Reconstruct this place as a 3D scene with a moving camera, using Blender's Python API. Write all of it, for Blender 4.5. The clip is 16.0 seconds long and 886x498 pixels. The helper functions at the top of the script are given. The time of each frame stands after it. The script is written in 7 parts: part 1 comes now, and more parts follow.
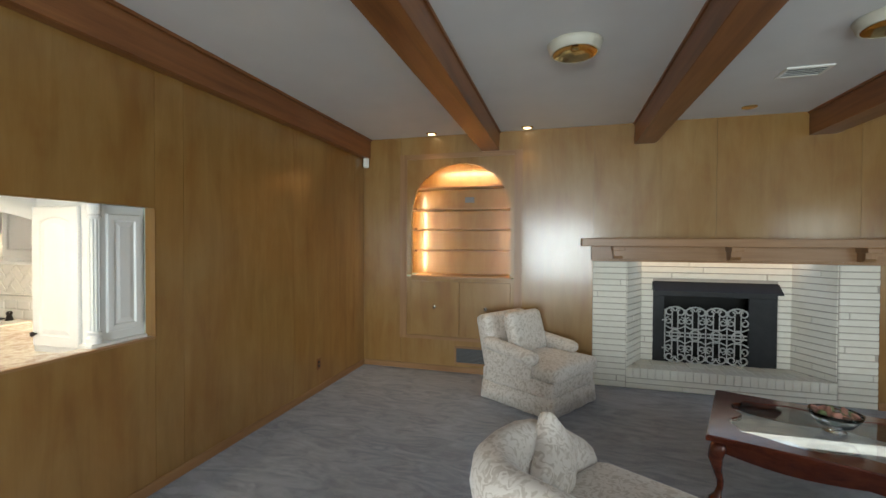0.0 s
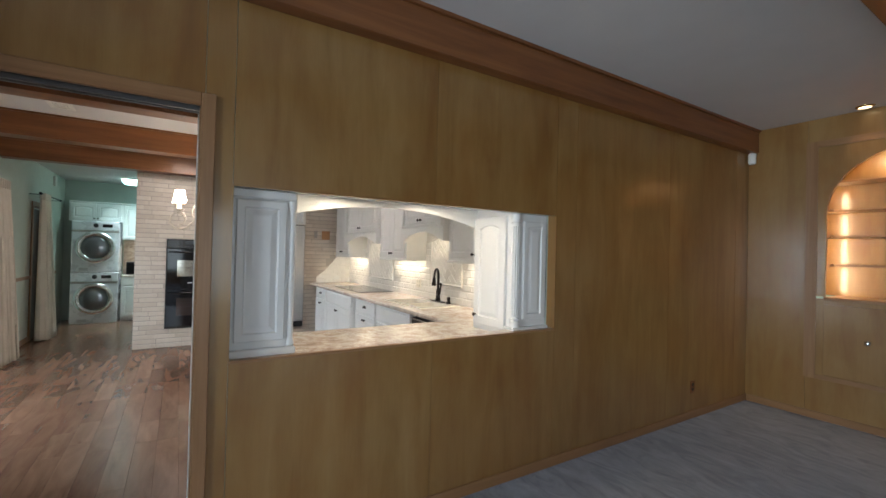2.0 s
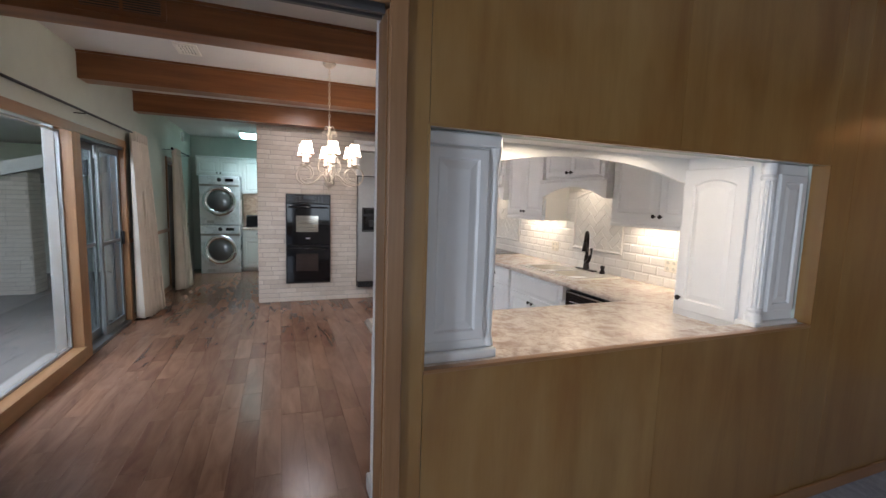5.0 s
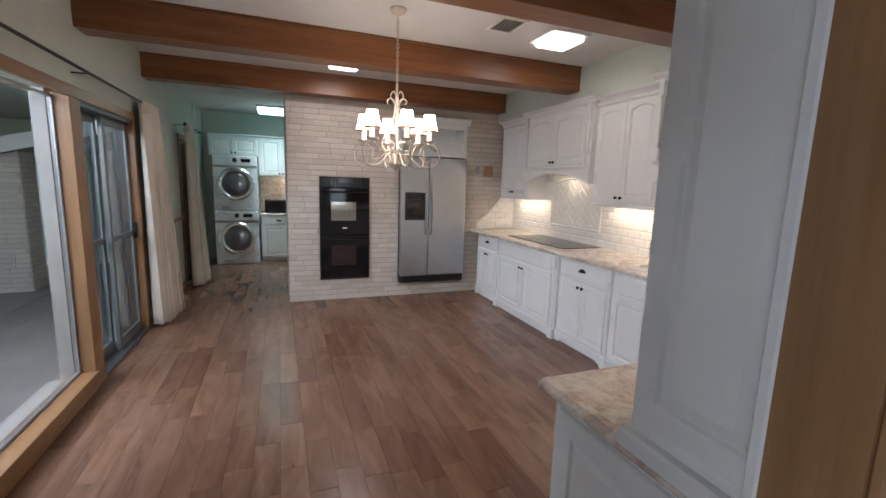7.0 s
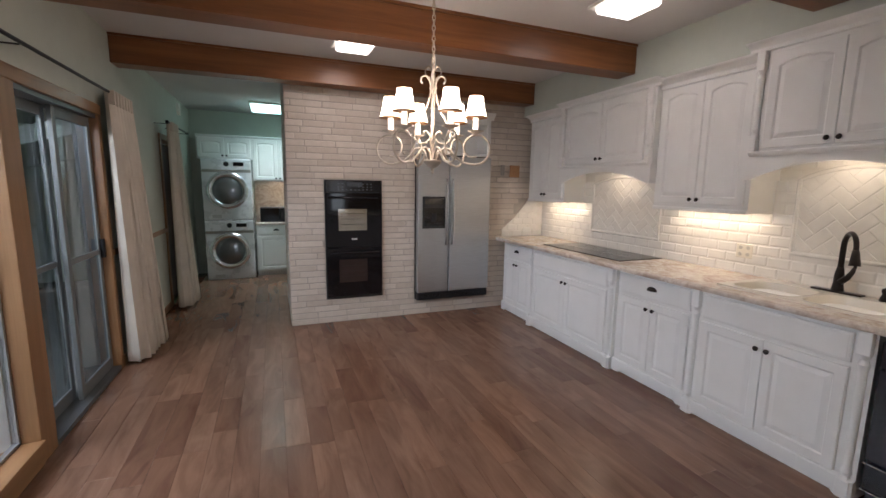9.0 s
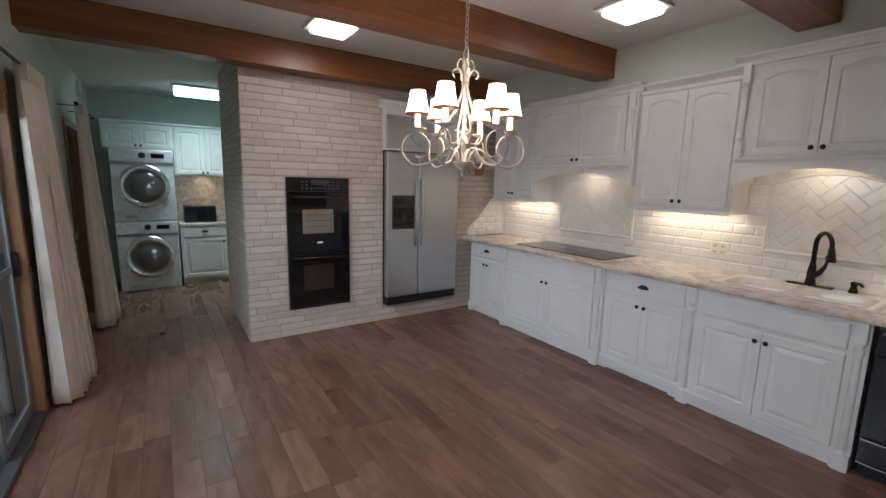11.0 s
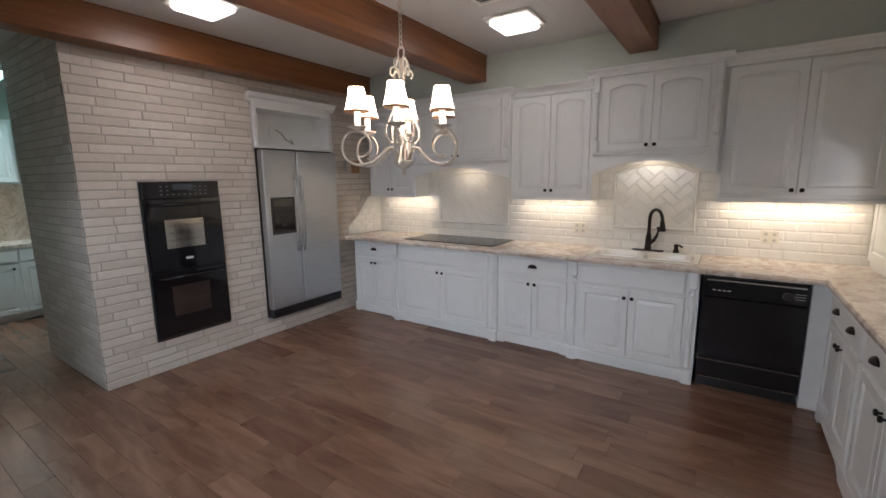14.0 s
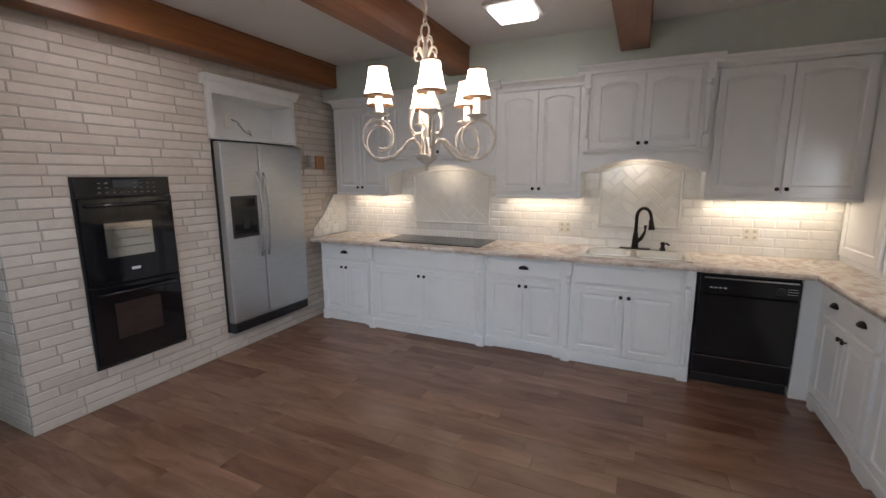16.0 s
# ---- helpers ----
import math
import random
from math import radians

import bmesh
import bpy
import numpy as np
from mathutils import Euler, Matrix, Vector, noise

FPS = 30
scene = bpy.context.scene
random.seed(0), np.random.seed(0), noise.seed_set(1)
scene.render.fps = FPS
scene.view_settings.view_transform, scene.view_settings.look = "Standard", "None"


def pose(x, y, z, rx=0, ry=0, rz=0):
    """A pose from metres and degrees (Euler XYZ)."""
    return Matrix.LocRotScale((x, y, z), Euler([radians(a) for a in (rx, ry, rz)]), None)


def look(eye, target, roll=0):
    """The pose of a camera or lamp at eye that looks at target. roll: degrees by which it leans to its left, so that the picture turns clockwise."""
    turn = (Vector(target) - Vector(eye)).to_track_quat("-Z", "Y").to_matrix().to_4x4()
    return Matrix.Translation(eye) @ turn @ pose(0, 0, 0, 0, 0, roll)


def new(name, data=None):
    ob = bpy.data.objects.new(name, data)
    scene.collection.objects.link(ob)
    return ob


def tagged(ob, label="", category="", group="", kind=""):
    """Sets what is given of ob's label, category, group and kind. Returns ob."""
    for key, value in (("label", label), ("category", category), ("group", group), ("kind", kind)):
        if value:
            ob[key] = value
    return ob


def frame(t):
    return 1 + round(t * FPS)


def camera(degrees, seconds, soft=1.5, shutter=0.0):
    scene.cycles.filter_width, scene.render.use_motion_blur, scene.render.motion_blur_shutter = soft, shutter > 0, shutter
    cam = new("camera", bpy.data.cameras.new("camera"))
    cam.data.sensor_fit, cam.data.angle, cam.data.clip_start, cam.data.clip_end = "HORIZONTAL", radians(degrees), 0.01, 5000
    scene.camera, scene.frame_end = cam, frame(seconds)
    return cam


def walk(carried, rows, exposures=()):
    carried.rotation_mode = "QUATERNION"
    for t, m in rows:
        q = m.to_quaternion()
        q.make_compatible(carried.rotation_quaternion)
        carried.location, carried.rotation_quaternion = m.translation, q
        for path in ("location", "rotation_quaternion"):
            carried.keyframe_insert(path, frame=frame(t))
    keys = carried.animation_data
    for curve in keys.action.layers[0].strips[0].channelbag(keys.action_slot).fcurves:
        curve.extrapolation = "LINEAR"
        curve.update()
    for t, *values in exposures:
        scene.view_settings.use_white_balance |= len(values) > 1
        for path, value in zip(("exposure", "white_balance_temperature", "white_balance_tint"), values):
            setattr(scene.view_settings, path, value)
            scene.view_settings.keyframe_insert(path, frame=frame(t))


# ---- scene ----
cam = camera(92.5, 16.0)
PATH = [
    (0, (0.146, 0.118, 1.58), (-0.394, 2.044, 1.548), 0.3),
    (0.5, (0.121, 0.043, 1.581), (-0.768, 1.834, 1.541), 0.7),
    (1, (-0.005, 0.007, 1.535), (-1.178, 1.627, 1.501), 1.0),
    (1.5, (-0.049, -0.048, 1.517), (-1.519, 1.307, 1.485), 1.0),
    (2, (-0.153, -0.101, 1.5), (-1.852, 0.954, 1.518), 1.4),
    (2.5, (-0.21, -0.124, 1.5), (-2.027, 0.688, 1.701), 2.1),
    (3, (-0.261, -0.143, 1.498), (-2.112, 0.58, 1.724), 2.2),
    (3.5, (-0.408, -0.175, 1.496), (-2.276, 0.535, 1.573), 2.2),
    (4, (-0.569, -0.2, 1.51), (-2.424, 0.528, 1.335), 2.1),
    (4.5, (-0.774, -0.25, 1.535), (-2.626, 0.476, 1.32), 1.9),
    (5, (-1.008, -0.344, 1.543), (-2.863, 0.372, 1.327), 1.8),
    (5.2, (-1.084, -0.399, 1.537), (-2.94, 0.317, 1.33), 1.7),
    (7.3, (-2.166, -0.745, 1.582), (-4.003, -0.027, 1.253), 1.4),
    (7.5, (-2.233, -0.738, 1.608), (-4.065, -0.006, 1.276), 0.8),
    (8, (-2.476, -0.702, 1.575), (-4.305, 0.042, 1.259), 0.9),
    (8.5, (-2.687, -0.724, 1.551), (-4.525, 0.005, 1.251), 0.8),
    (8.7, (-2.753, -0.74, 1.547), (-4.593, -0.012, 1.254), 0.8),
    (10.8, (-3.335, -1.247, 1.582), (-5.026, -0.225, 1.273), 1.3),
    (11, (-3.348, -1.288, 1.59), (-4.992, -0.191, 1.279), 1.3),
    (11.5, (-3.348, -1.361, 1.603), (-4.854, -0.082, 1.29), 1.2),
    (12, (-3.368, -1.478, 1.608), (-4.737, -0.055, 1.293), 0.9),
    (12.5, (-3.372, -1.547, 1.621), (-4.586, 0.009, 1.299), 0.6),
    (13, (-3.443, -1.62, 1.602), (-4.565, 0.004, 1.275), 0.1),
    (13.5, (-3.6, -1.7, 1.603), (-4.711, -0.07, 1.275), -0.5),
    (14, (-3.764, -1.746, 1.604), (-4.862, -0.106, 1.276), -0.7),
    (14.5, (-3.957, -1.748, 1.612), (-5.054, -0.11, 1.28), -0.9),
    (15, (-4.094, -1.76, 1.597), (-5.179, -0.113, 1.268), -0.8),
    (15.5, (-4.219, -1.792, 1.594), (-5.188, -0.075, 1.262), -0.4),
    (16, (-4.301, -1.752, 1.602), (-5.135, 0.034, 1.262), -0.3),
]
walk(cam, [(t, look(eye, target, roll)) for t, eye, target, roll in PATH], [(0, 1.24, 6900, 6), (1, 0.98, 6550, 5), (2, 0.78, 6300, 10), (3.5, 0.66, 6150, 15), (5, 0.58, 6200, 17), (7.5, 0.48, 6250, 17), (8.5, 0.36, 6500, 20), (11, 0.12, 6200, 16), (16, 0.10, 6150, 16)])

# ---- light ----
KC, LC, LAUN_C = 2.80, 2.88, 2.75          # ceilings: kitchen, living room, laundry
PX, PK = -2.31, -2.43                      # partition: living face, kitchen face
FY = 5.11                                  # fireplace wall
WY = -2.03                                 # glazed wall, inner face
TY = 2.555                                  # tiled wall
BX, BY = -7.65, -0.646                     # brick mass: front face, side face

world = bpy.data.worlds.new("sky")
scene.world = world
world.use_nodes = True
wn = world.node_tree.nodes
sky = wn.new("ShaderNodeTexSky")
sky.sky_type, sky.sun_disc = "NISHITA", False
sky.sun_elevation, sky.sun_rotation = radians(45), radians(340)
wn["Background"].inputs["Strength"].default_value = 0.15
world.node_tree.links.new(sky.outputs["Color"], wn["Background"].inputs["Color"])


def lamp(name, kind, power, colour, m, size=None, size_y=None, spot=None):
    data = bpy.data.lights.new(name, kind)
    data.energy, data.color = power, colour
    if kind == "AREA":
        data.shape, data.size, data.size_y = "RECTANGLE", size, size_y or size
    elif kind == "SPOT":
        data.spot_size, data.spot_blend, data.shadow_soft_size = radians(spot), 0.6, size
    elif kind == "SUN":
        data.angle = size
    else:
        data.shadow_soft_size = size
    ob = new(name, data)
    ob.matrix_world = m
    return ob


SOFT = (1.0, 0.84, 0.61)
WARM, DAY, TUBE = (1.0, 0.72, 0.42), (0.78, 0.9, 1.0), (0.8, 1.0, 1.0)
lamp("sun", "SUN", 5.0, (1, 0.95, 0.86), look((0, 0, 30), (4, -11, 18.3)), radians(0.5))
# daylight through the south window and the glazing, with added fill lamps
lamp("living_day_and_fill_light", "AREA", 190, DAY, look((0.05, -5.45, 1.3), (0.05, 0, 1.3)), 2.3, 1.9)
# Added fill lamp from the east, where no window is known.
lamp("living_day_and_fill_light", "AREA", 22, DAY, look((4.5, 0.6, 1.35), (0, 0.6, 1.35)), 2.3, 1.5)
patio = lamp("patio_daylight", "AREA", 22, DAY, look((-4.6, -4.2, 2.0), (-5.9, 2.0, 0.2)), 3.0, 1.2)
patio.data.spread = radians(115)
# Added strip lamp under the patio roof to brighten floor and base cabinets.
lamp("patio_roof_fill", "AREA", 72, DAY, look((-4.75, -3.35, 2.41), (-6.2, 1.4, 0.3)), 3.2, 0.2)
# lamps of the kitchen
for x0, x1 in ((-7.4, -6.75), (-5.55, -4.85), (-3.8, -2.95)):
    lamp("under_cabinet_light", "AREA", 2.6 * (x1 - x0), SOFT, look(((x0 + x1) / 2, 2.42, 1.385), ((x0 + x1) / 2, 2.5, 0.9)), x1 - x0, 0.10)
for xc, zc in ((-6.2, 1.70), (-4.35, 1.735)):
    lamp("hood_light", "POINT", 1.5, SOFT, pose(xc, 2.35, zc), 0.10)
for yc, power in ((0.75, 2.3), (1.42, 1.9)):
    lamp("pass_light", "AREA", power, SOFT, look((-2.62, yc, 1.83), (-2.62, yc, 0.9)), 0.12, 0.12)
lamp("ceiling_panel_light", "AREA", 2.3, (1, 0.93, 0.88), look((-5.233, 1.478, KC - 0.09), (-5.233, 1.478, 0)), 0.34)
lamp("ceiling_panel_light", "AREA", 6.5, (1, 0.92, 0.86), look((-6.82, -0.06, KC - 0.09), (-6.82, -0.06, 0)), 0.34)
tube_lamp = lamp("laundry_tube_light", "AREA", 9, TUBE, look((-10.15, -0.73, LAUN_C - 0.1), (-10.15, -0.73, 0)), 0.5, 0.62)
tube_lamp.data.spread = radians(105)
lamp("laundry_counter_light", "AREA", 1.6, SOFT, look((-10.85, -0.68, 1.585), (-10.95, -0.68, 0.9)), 0.05, 0.7)
lamp("chandelier_glow", "POINT", 7.0, (1.0, 0.86, 0.70), pose(-5.25, 0.10, 1.94), 0.12)
# lamps of the living room
lamp("niche_light", "AREA", 5, WARM, look((-1.04, 5.19, 2.50), (-1.04, 5.34, 2.2)), 0.8, 0.05)
lamp("niche_light", "AREA", 5, WARM, look((-1.69, 5.19, 1.7), (-1.5, 5.42, 1.7)), 0.04, 1.0)
lamp("niche_light", "AREA", 1.8, WARM, look((-0.39, 5.19, 1.7), (-0.6, 5.42, 1.7)), 0.04, 1.0)
for x, y in ((-1.37, 4.97), (-0.24, 4.97)):
    lamp("downlight", "SPOT", 2, WARM, look((x, y, LC - 0.02), (x, y, 0)), 0.03, None, 80)

# ---- materials ----
def nodes_of(name):
    m = bpy.data.materials.new(name)
    m.use_nodes = True
    t = m.node_tree
    return m, t, t.nodes["Principled BSDF"]


def add(t, kind, **values):
    n = t.nodes.new(kind)
    for key, v in values.items():
        n.inputs[key.replace("_", " ")].default_value = v
    return n


def coords(t, scale=(1, 1, 1), spread=True):
    """World-sized coordinates of the object, moved by a chance amount from piece to piece."""
    c = t.nodes.new("ShaderNodeTexCoord")
    m = t.nodes.new("ShaderNodeMapping")
    m.inputs["Scale"].default_value = scale
    t.links.new(c.outputs["Object"], m.inputs["Vector"])
    if spread:
        i = t.nodes.new("ShaderNodeObjectInfo")
        mul = t.nodes.new("ShaderNodeMath")
        mul.operation, mul.inputs[1].default_value = "MULTIPLY", 37.0
        t.links.new(i.outputs["Random"], mul.inputs[0])
        t.links.new(mul.outputs[0], m.inputs["Location"])
    return m.outputs["Vector"]


def noise_of(t, vec, scale, detail=4.0, rough=0.55, distort=0.0):
    n = add(t, "ShaderNodeTexNoise", Scale=scale, Detail=detail, Roughness=rough, Distortion=distort)
    t.links.new(vec, n.inputs["Vector"])
    return n.outputs["Fac"]


def ramp(t, fac, stops):
    r = t.nodes.new("ShaderNodeValToRGB")
    e = r.color_ramp.elements
    while len(e) < len(stops):
        e.new(0.5)
    for k, (p, c) in enumerate(stops):
        e[k].position, e[k].color = p, (*c, 1)
    t.links.new(fac, r.inputs["Fac"])
    return r.outputs["Color"]


def mixed(t, a, b, fac, blend="MIX"):
    m = t.nodes.new("ShaderNodeMix")
    m.data_type, m.blend_type = "RGBA", blend
    for sock, v in ((m.inputs["Factor"], fac), (m.inputs[6], a), (m.inputs[7], b)):
        if isinstance(v, (int, float)):
            sock.default_value = v
        elif isinstance(v, tuple):
            sock.default_value = (*v, 1)
        else:
            t.links.new(v, sock)
    return m.outputs[2]


def bump(t, bsdf, height, strength, distance=0.002):
    b = add(t, "ShaderNodeBump", Strength=strength, Distance=distance)
    t.links.new(height, b.inputs["Height"])
    t.links.new(b.outputs["Normal"], bsdf.inputs["Normal"])


def rough_from(t, bsdf, fac, lo, hi):
    m = t.nodes.new("ShaderNodeMapRange")
    m.inputs["To Min"].default_value, m.inputs["To Max"].default_value = lo, hi
    t.links.new(fac, m.inputs["Value"])
    t.links.new(m.outputs["Result"], bsdf.inputs["Roughness"])


def wood(name, dark, mid, light, axis=2, rough=(0.3, 0.45), grain=1.0, tint=0.0, coat=0.0, figure=1.0):
    """Wood with its grain along one axis; tint: how far pieces differ."""
    m, t, b = nodes_of(name)
    s = [9.0 * grain, 9.0 * grain, 9.0 * grain]
    s[axis] = 0.55 * grain
    v = coords(t, s)
    f = noise_of(t, v, 1.6, 6, 0.6, 0.5)
    col = ramp(t, f, ((0.28, dark), (0.52, mid), (0.78, light)))
    s2 = [70.0, 70.0, 70.0]
    s2[axis] = 2.0
    fine = noise_of(t, coords(t, s2), 1.5, 3, 0.6)
    col = mixed(t, col, ramp(t, fine, ((0.3, (0.72, 0.68, 0.62)), (0.62, (1, 1, 1)))), 0.35 * figure, "MULTIPLY")
    blotch = noise_of(t, coords(t, (1, 1, 1)), 1.7, 2)
    col = mixed(t, col, ramp(t, blotch, ((0.3, (0.84, 0.8, 0.76)), (0.7, (1, 1, 1)))), 0.5, "MULTIPLY")
    if tint:
        i = t.nodes.new("ShaderNodeObjectInfo")
        col = mixed(t, col, ramp(t, i.outputs["Random"], ((0.0, (0.62, 0.56, 0.52)), (0.5, (1, 0.98, 0.95)), (1.0, (1.25, 1.15, 1.05)))), tint, "MULTIPLY")
    t.links.new(col, b.inputs["Base Color"])
    rough_from(t, b, fine, *rough)
    b.inputs["Coat Weight"].default_value = coat
    b.inputs["Coat Roughness"].default_value = 0.16
    bump(t, b, fine, 0.12, 0.001)
    return m


def panel_wood():
    """Varnished honey veneer: soft upright figure, warm blotches, fine pores."""
    m, t, b = nodes_of("honey_panelling")
    figure = noise_of(t, coords(t, (7, 7, 1.1)), 1.1, 5, 0.55, 0.7)
    col = ramp(t, figure, ((0.3, (0.262, 0.143, 0.042)), (0.5, (0.310, 0.178, 0.057)), (0.72, (0.348, 0.207, 0.072))))
    cloud = noise_of(t, coords(t, (1, 1, 0.6)), 2.6, 4, 0.6, 0.4)
    col = mixed(t, col, ramp(t, cloud, ((0.34, (0.84, 0.70, 0.52)), (0.62, (1, 1, 1)))), 0.8, "MULTIPLY")
    stripe = noise_of(t, coords(t, (5.5, 5.5, 0.35)), 1.0, 3, 0.5, 0.3)
    col = mixed(t, col, ramp(t, stripe, ((0.38, (0.90, 0.82, 0.74)), (0.58, (1, 1, 1)))), 0.7, "MULTIPLY")
    pores = noise_of(t, coords(t, (120, 120, 5)), 1.4, 3, 0.6)
    col = mixed(t, col, ramp(t, pores, ((0.3, (0.8, 0.76, 0.7)), (0.6, (1, 1, 1)))), 0.22, "MULTIPLY")
    t.links.new(col, b.inputs["Base Color"])
    rough_from(t, b, cloud, 0.29, 0.38)
    b.inputs["Coat Weight"].default_value = 0.5
    b.inputs["Coat Roughness"].default_value = 0.14
    bump(t, b, cloud, 0.1, 0.002)
    return m


def floor_wood():
    """Smooth hickory boards: soft blotches, faint grain and a few knots along x."""
    m, t, b = nodes_of("hickory_floor")
    soft = noise_of(t, coords(t, (1.3, 5.5, 4)), 1.5, 4, 0.55, 0.9)
    col = ramp(t, soft, ((0.3, (0.145, 0.074, 0.047)), (0.5, (0.205, 0.113, 0.074)), (0.72, (0.26, 0.15, 0.1))))
    grain = noise_of(t, coords(t, (2.2, 60, 60)), 1.4, 4, 0.6, 0.3)
    col = mixed(t, col, ramp(t, grain, ((0.3, (0.8, 0.76, 0.72)), (0.6, (1, 1, 1)))), 0.32, "MULTIPLY")
    knot = noise_of(t, coords(t, (3, 11, 8)), 1.0, 2, 0.5, 0.6)
    col = mixed(t, col, ramp(t, knot, ((0.24, (0.45, 0.36, 0.31)), (0.31, (1, 1, 1)))), 0.5, "MULTIPLY")
    i = t.nodes.new("ShaderNodeObjectInfo")
    g = t.nodes.new("ShaderNodeNewGeometry")
    both = t.nodes.new("ShaderNodeMath")
    both.operation = "ADD"
    t.links.new(i.outputs["Random"], both.inputs[0])
    t.links.new(g.outputs["Random Per Island"], both.inputs[1])
    fr = t.nodes.new("ShaderNodeMath")
    fr.operation = "FRACT"
    t.links.new(both.outputs[0], fr.inputs[0])
    col = mixed(t, col, ramp(t, fr.outputs[0], ((0.0, (0.66, 0.54, 0.49)), (0.3, (0.92, 0.86, 0.83)), (0.7, (1.04, 1.02, 1.0)), (1.0, (1.22, 1.16, 1.1)))), 0.75, "MULTIPLY")
    t.links.new(col, b.inputs["Base Color"])
    rough_from(t, b, soft, 0.19, 0.29)
    bump(t, b, grain, 0.05, 0.001)
    return m


def plain(name, colour, rough=0.5, metal=0.0, vary=0.12, scale=6.0, relief=0.05, fine=180.0, coat=0.0, spec=0.5):
    """A surface of one colour with faint stains and a fine relief."""
    m, t, b = nodes_of(name)
    v = coords(t)
    f = noise_of(t, v, scale, 5)
    lo = tuple(c * (1 - vary) for c in colour)
    t.links.new(ramp(t, f, ((0.3, lo), (0.65, colour))), b.inputs["Base Color"])
    b.inputs["Metallic"].default_value = metal
    b.inputs["Coat Weight"].default_value = coat
    b.inputs["Specular IOR Level"].default_value = spec
    g = noise_of(t, v, fine, 3)
    rough_from(t, b, f, max(rough - 0.06, 0.02), rough + 0.06)
    if relief:
        bump(t, b, g, relief)
    return m


def brick_material(name, a, b_, dirt):
    m, t, b = nodes_of(name)
    i = t.nodes.new("ShaderNodeObjectInfo")
    g = t.nodes.new("ShaderNodeNewGeometry")
    both = t.nodes.new("ShaderNodeMath")
    both.operation = "ADD"
    t.links.new(i.outputs["Random"], both.inputs[0])
    t.links.new(g.outputs["Random Per Island"], both.inputs[1])
    fr = t.nodes.new("ShaderNodeMath")
    fr.operation = "FRACT"
    t.links.new(both.outputs[0], fr.inputs[0])
    col = ramp(t, fr.outputs[0], ((0, a), (1, b_)))
    v = coords(t, (1, 1, 1))
    n = noise_of(t, v, 14, 6, 0.65)
    col = mixed(t, col, ramp(t, n, ((0.3, dirt), (0.6, (1, 1, 1)))), 0.5, "MULTIPLY")
    t.links.new(col, b.inputs["Base Color"])
    b.inputs["Roughness"].default_value = 0.75
    bump(t, b, noise_of(t, v, 60, 5, 0.7), 0.5, 0.004)
    return m


def stone_top(name):
    m, t, b = nodes_of(name)
    v = coords(t)
    f = noise_of(t, v, 5.5, 8, 0.68, 1.6)
    col = ramp(t, f, ((0.26, (0.36, 0.265, 0.215)), (0.42, (0.56, 0.46, 0.385)), (0.52, (0.70, 0.62, 0.54)), (0.68, (0.80, 0.75, 0.69))))
    g = noise_of(t, v, 38, 6, 0.7, 0.4)
    col = mixed(t, col, ramp(t, g, ((0.34, (0.68, 0.6, 0.55)), (0.55, (1, 1, 1)))), 0.6, "MULTIPLY")
    t.links.new(col, b.inputs["Base Color"])
    rough_from(t, b, g, 0.16, 0.28)
    return m


def carpet_material():
    m, t, b = nodes_of("carpet")
    v = coords(t)
    f = noise_of(t, v, 2.2, 4)
    turned = t.nodes.new("ShaderNodeMapping")
    turned.inputs["Rotation"].default_value = (0, 0, 0.55)
    turned.inputs["Scale"].default_value = (2.6, 7, 1)
    t.links.new(v, turned.inputs["Vector"])
    stroke = noise_of(t, turned.outputs["Vector"], 1.1, 5, 0.7, 1.6)
    col = ramp(t, stroke, ((0.34, (0.225, 0.245, 0.295)), (0.64, (0.42, 0.445, 0.515))))
    col = mixed(t, col, ramp(t, f, ((0.3, (0.8, 0.8, 0.78)), (0.7, (1, 1, 1)))), 0.6, "MULTIPLY")
    g = noise_of(t, v, 420, 3, 0.7)
    col = mixed(t, col, ramp(t, g, ((0.3, (0.6, 0.6, 0.6)), (0.6, (1, 1, 1)))), 0.6, "MULTIPLY")
    t.links.new(col, b.inputs["Base Color"])
    b.inputs["Roughness"].default_value = 0.95
    b.inputs["Sheen Weight"].default_value = 0.3
    bump(t, b, g, 0.8, 0.006)
    return m


def damask_material():
    """Cream upholstery with a leafy brocade in a slightly darker tone."""
    m, t, b = nodes_of("brocade")
    v = coords(t, (1, 1, 1))
    warp = noise_of(t, v, 9.0, 2, 0.5)
    bent = mixed(t, v, warp, 0.12)
    w = add(t, "ShaderNodeTexWave", Scale=9.0, Distortion=12.0, Detail=2.0, Detail_Scale=2.6)
    w.bands_direction = "DIAGONAL"
    t.links.new(bent, w.inputs["Vector"])
    vo = add(t, "ShaderNodeTexVoronoi", Scale=34.0)
    t.links.new(bent, vo.inputs["Vector"])
    leaf = mixed(t, w.outputs["Color"], vo.outputs["Distance"], 0.55)
    col = ramp(t, leaf, ((0.28, (0.50, 0.44, 0.38)), (0.52, (0.69, 0.64, 0.59))))
    g = noise_of(t, v, 500, 2)
    t.links.new(col, b.inputs["Base Color"])
    b.inputs["Roughness"].default_value = 0.75
    b.inputs["Sheen Weight"].default_value = 0.4
    bump(t, b, mixed(t, leaf, g, 0.4), 0.35, 0.003)
    return m


def steel_material():
    m, t, b = nodes_of("brushed_steel")
    v = coords(t, (4, 4, 260))
    g = noise_of(t, v, 2.0, 4)
    t.links.new(ramp(t, g, ((0.3, (0.42, 0.43, 0.44)), (0.7, (0.56, 0.57, 0.58)))), b.inputs["Base Color"])
    b.inputs["Metallic"].default_value = 1.0
    rough_from(t, b, g, 0.29, 0.42)
    return m


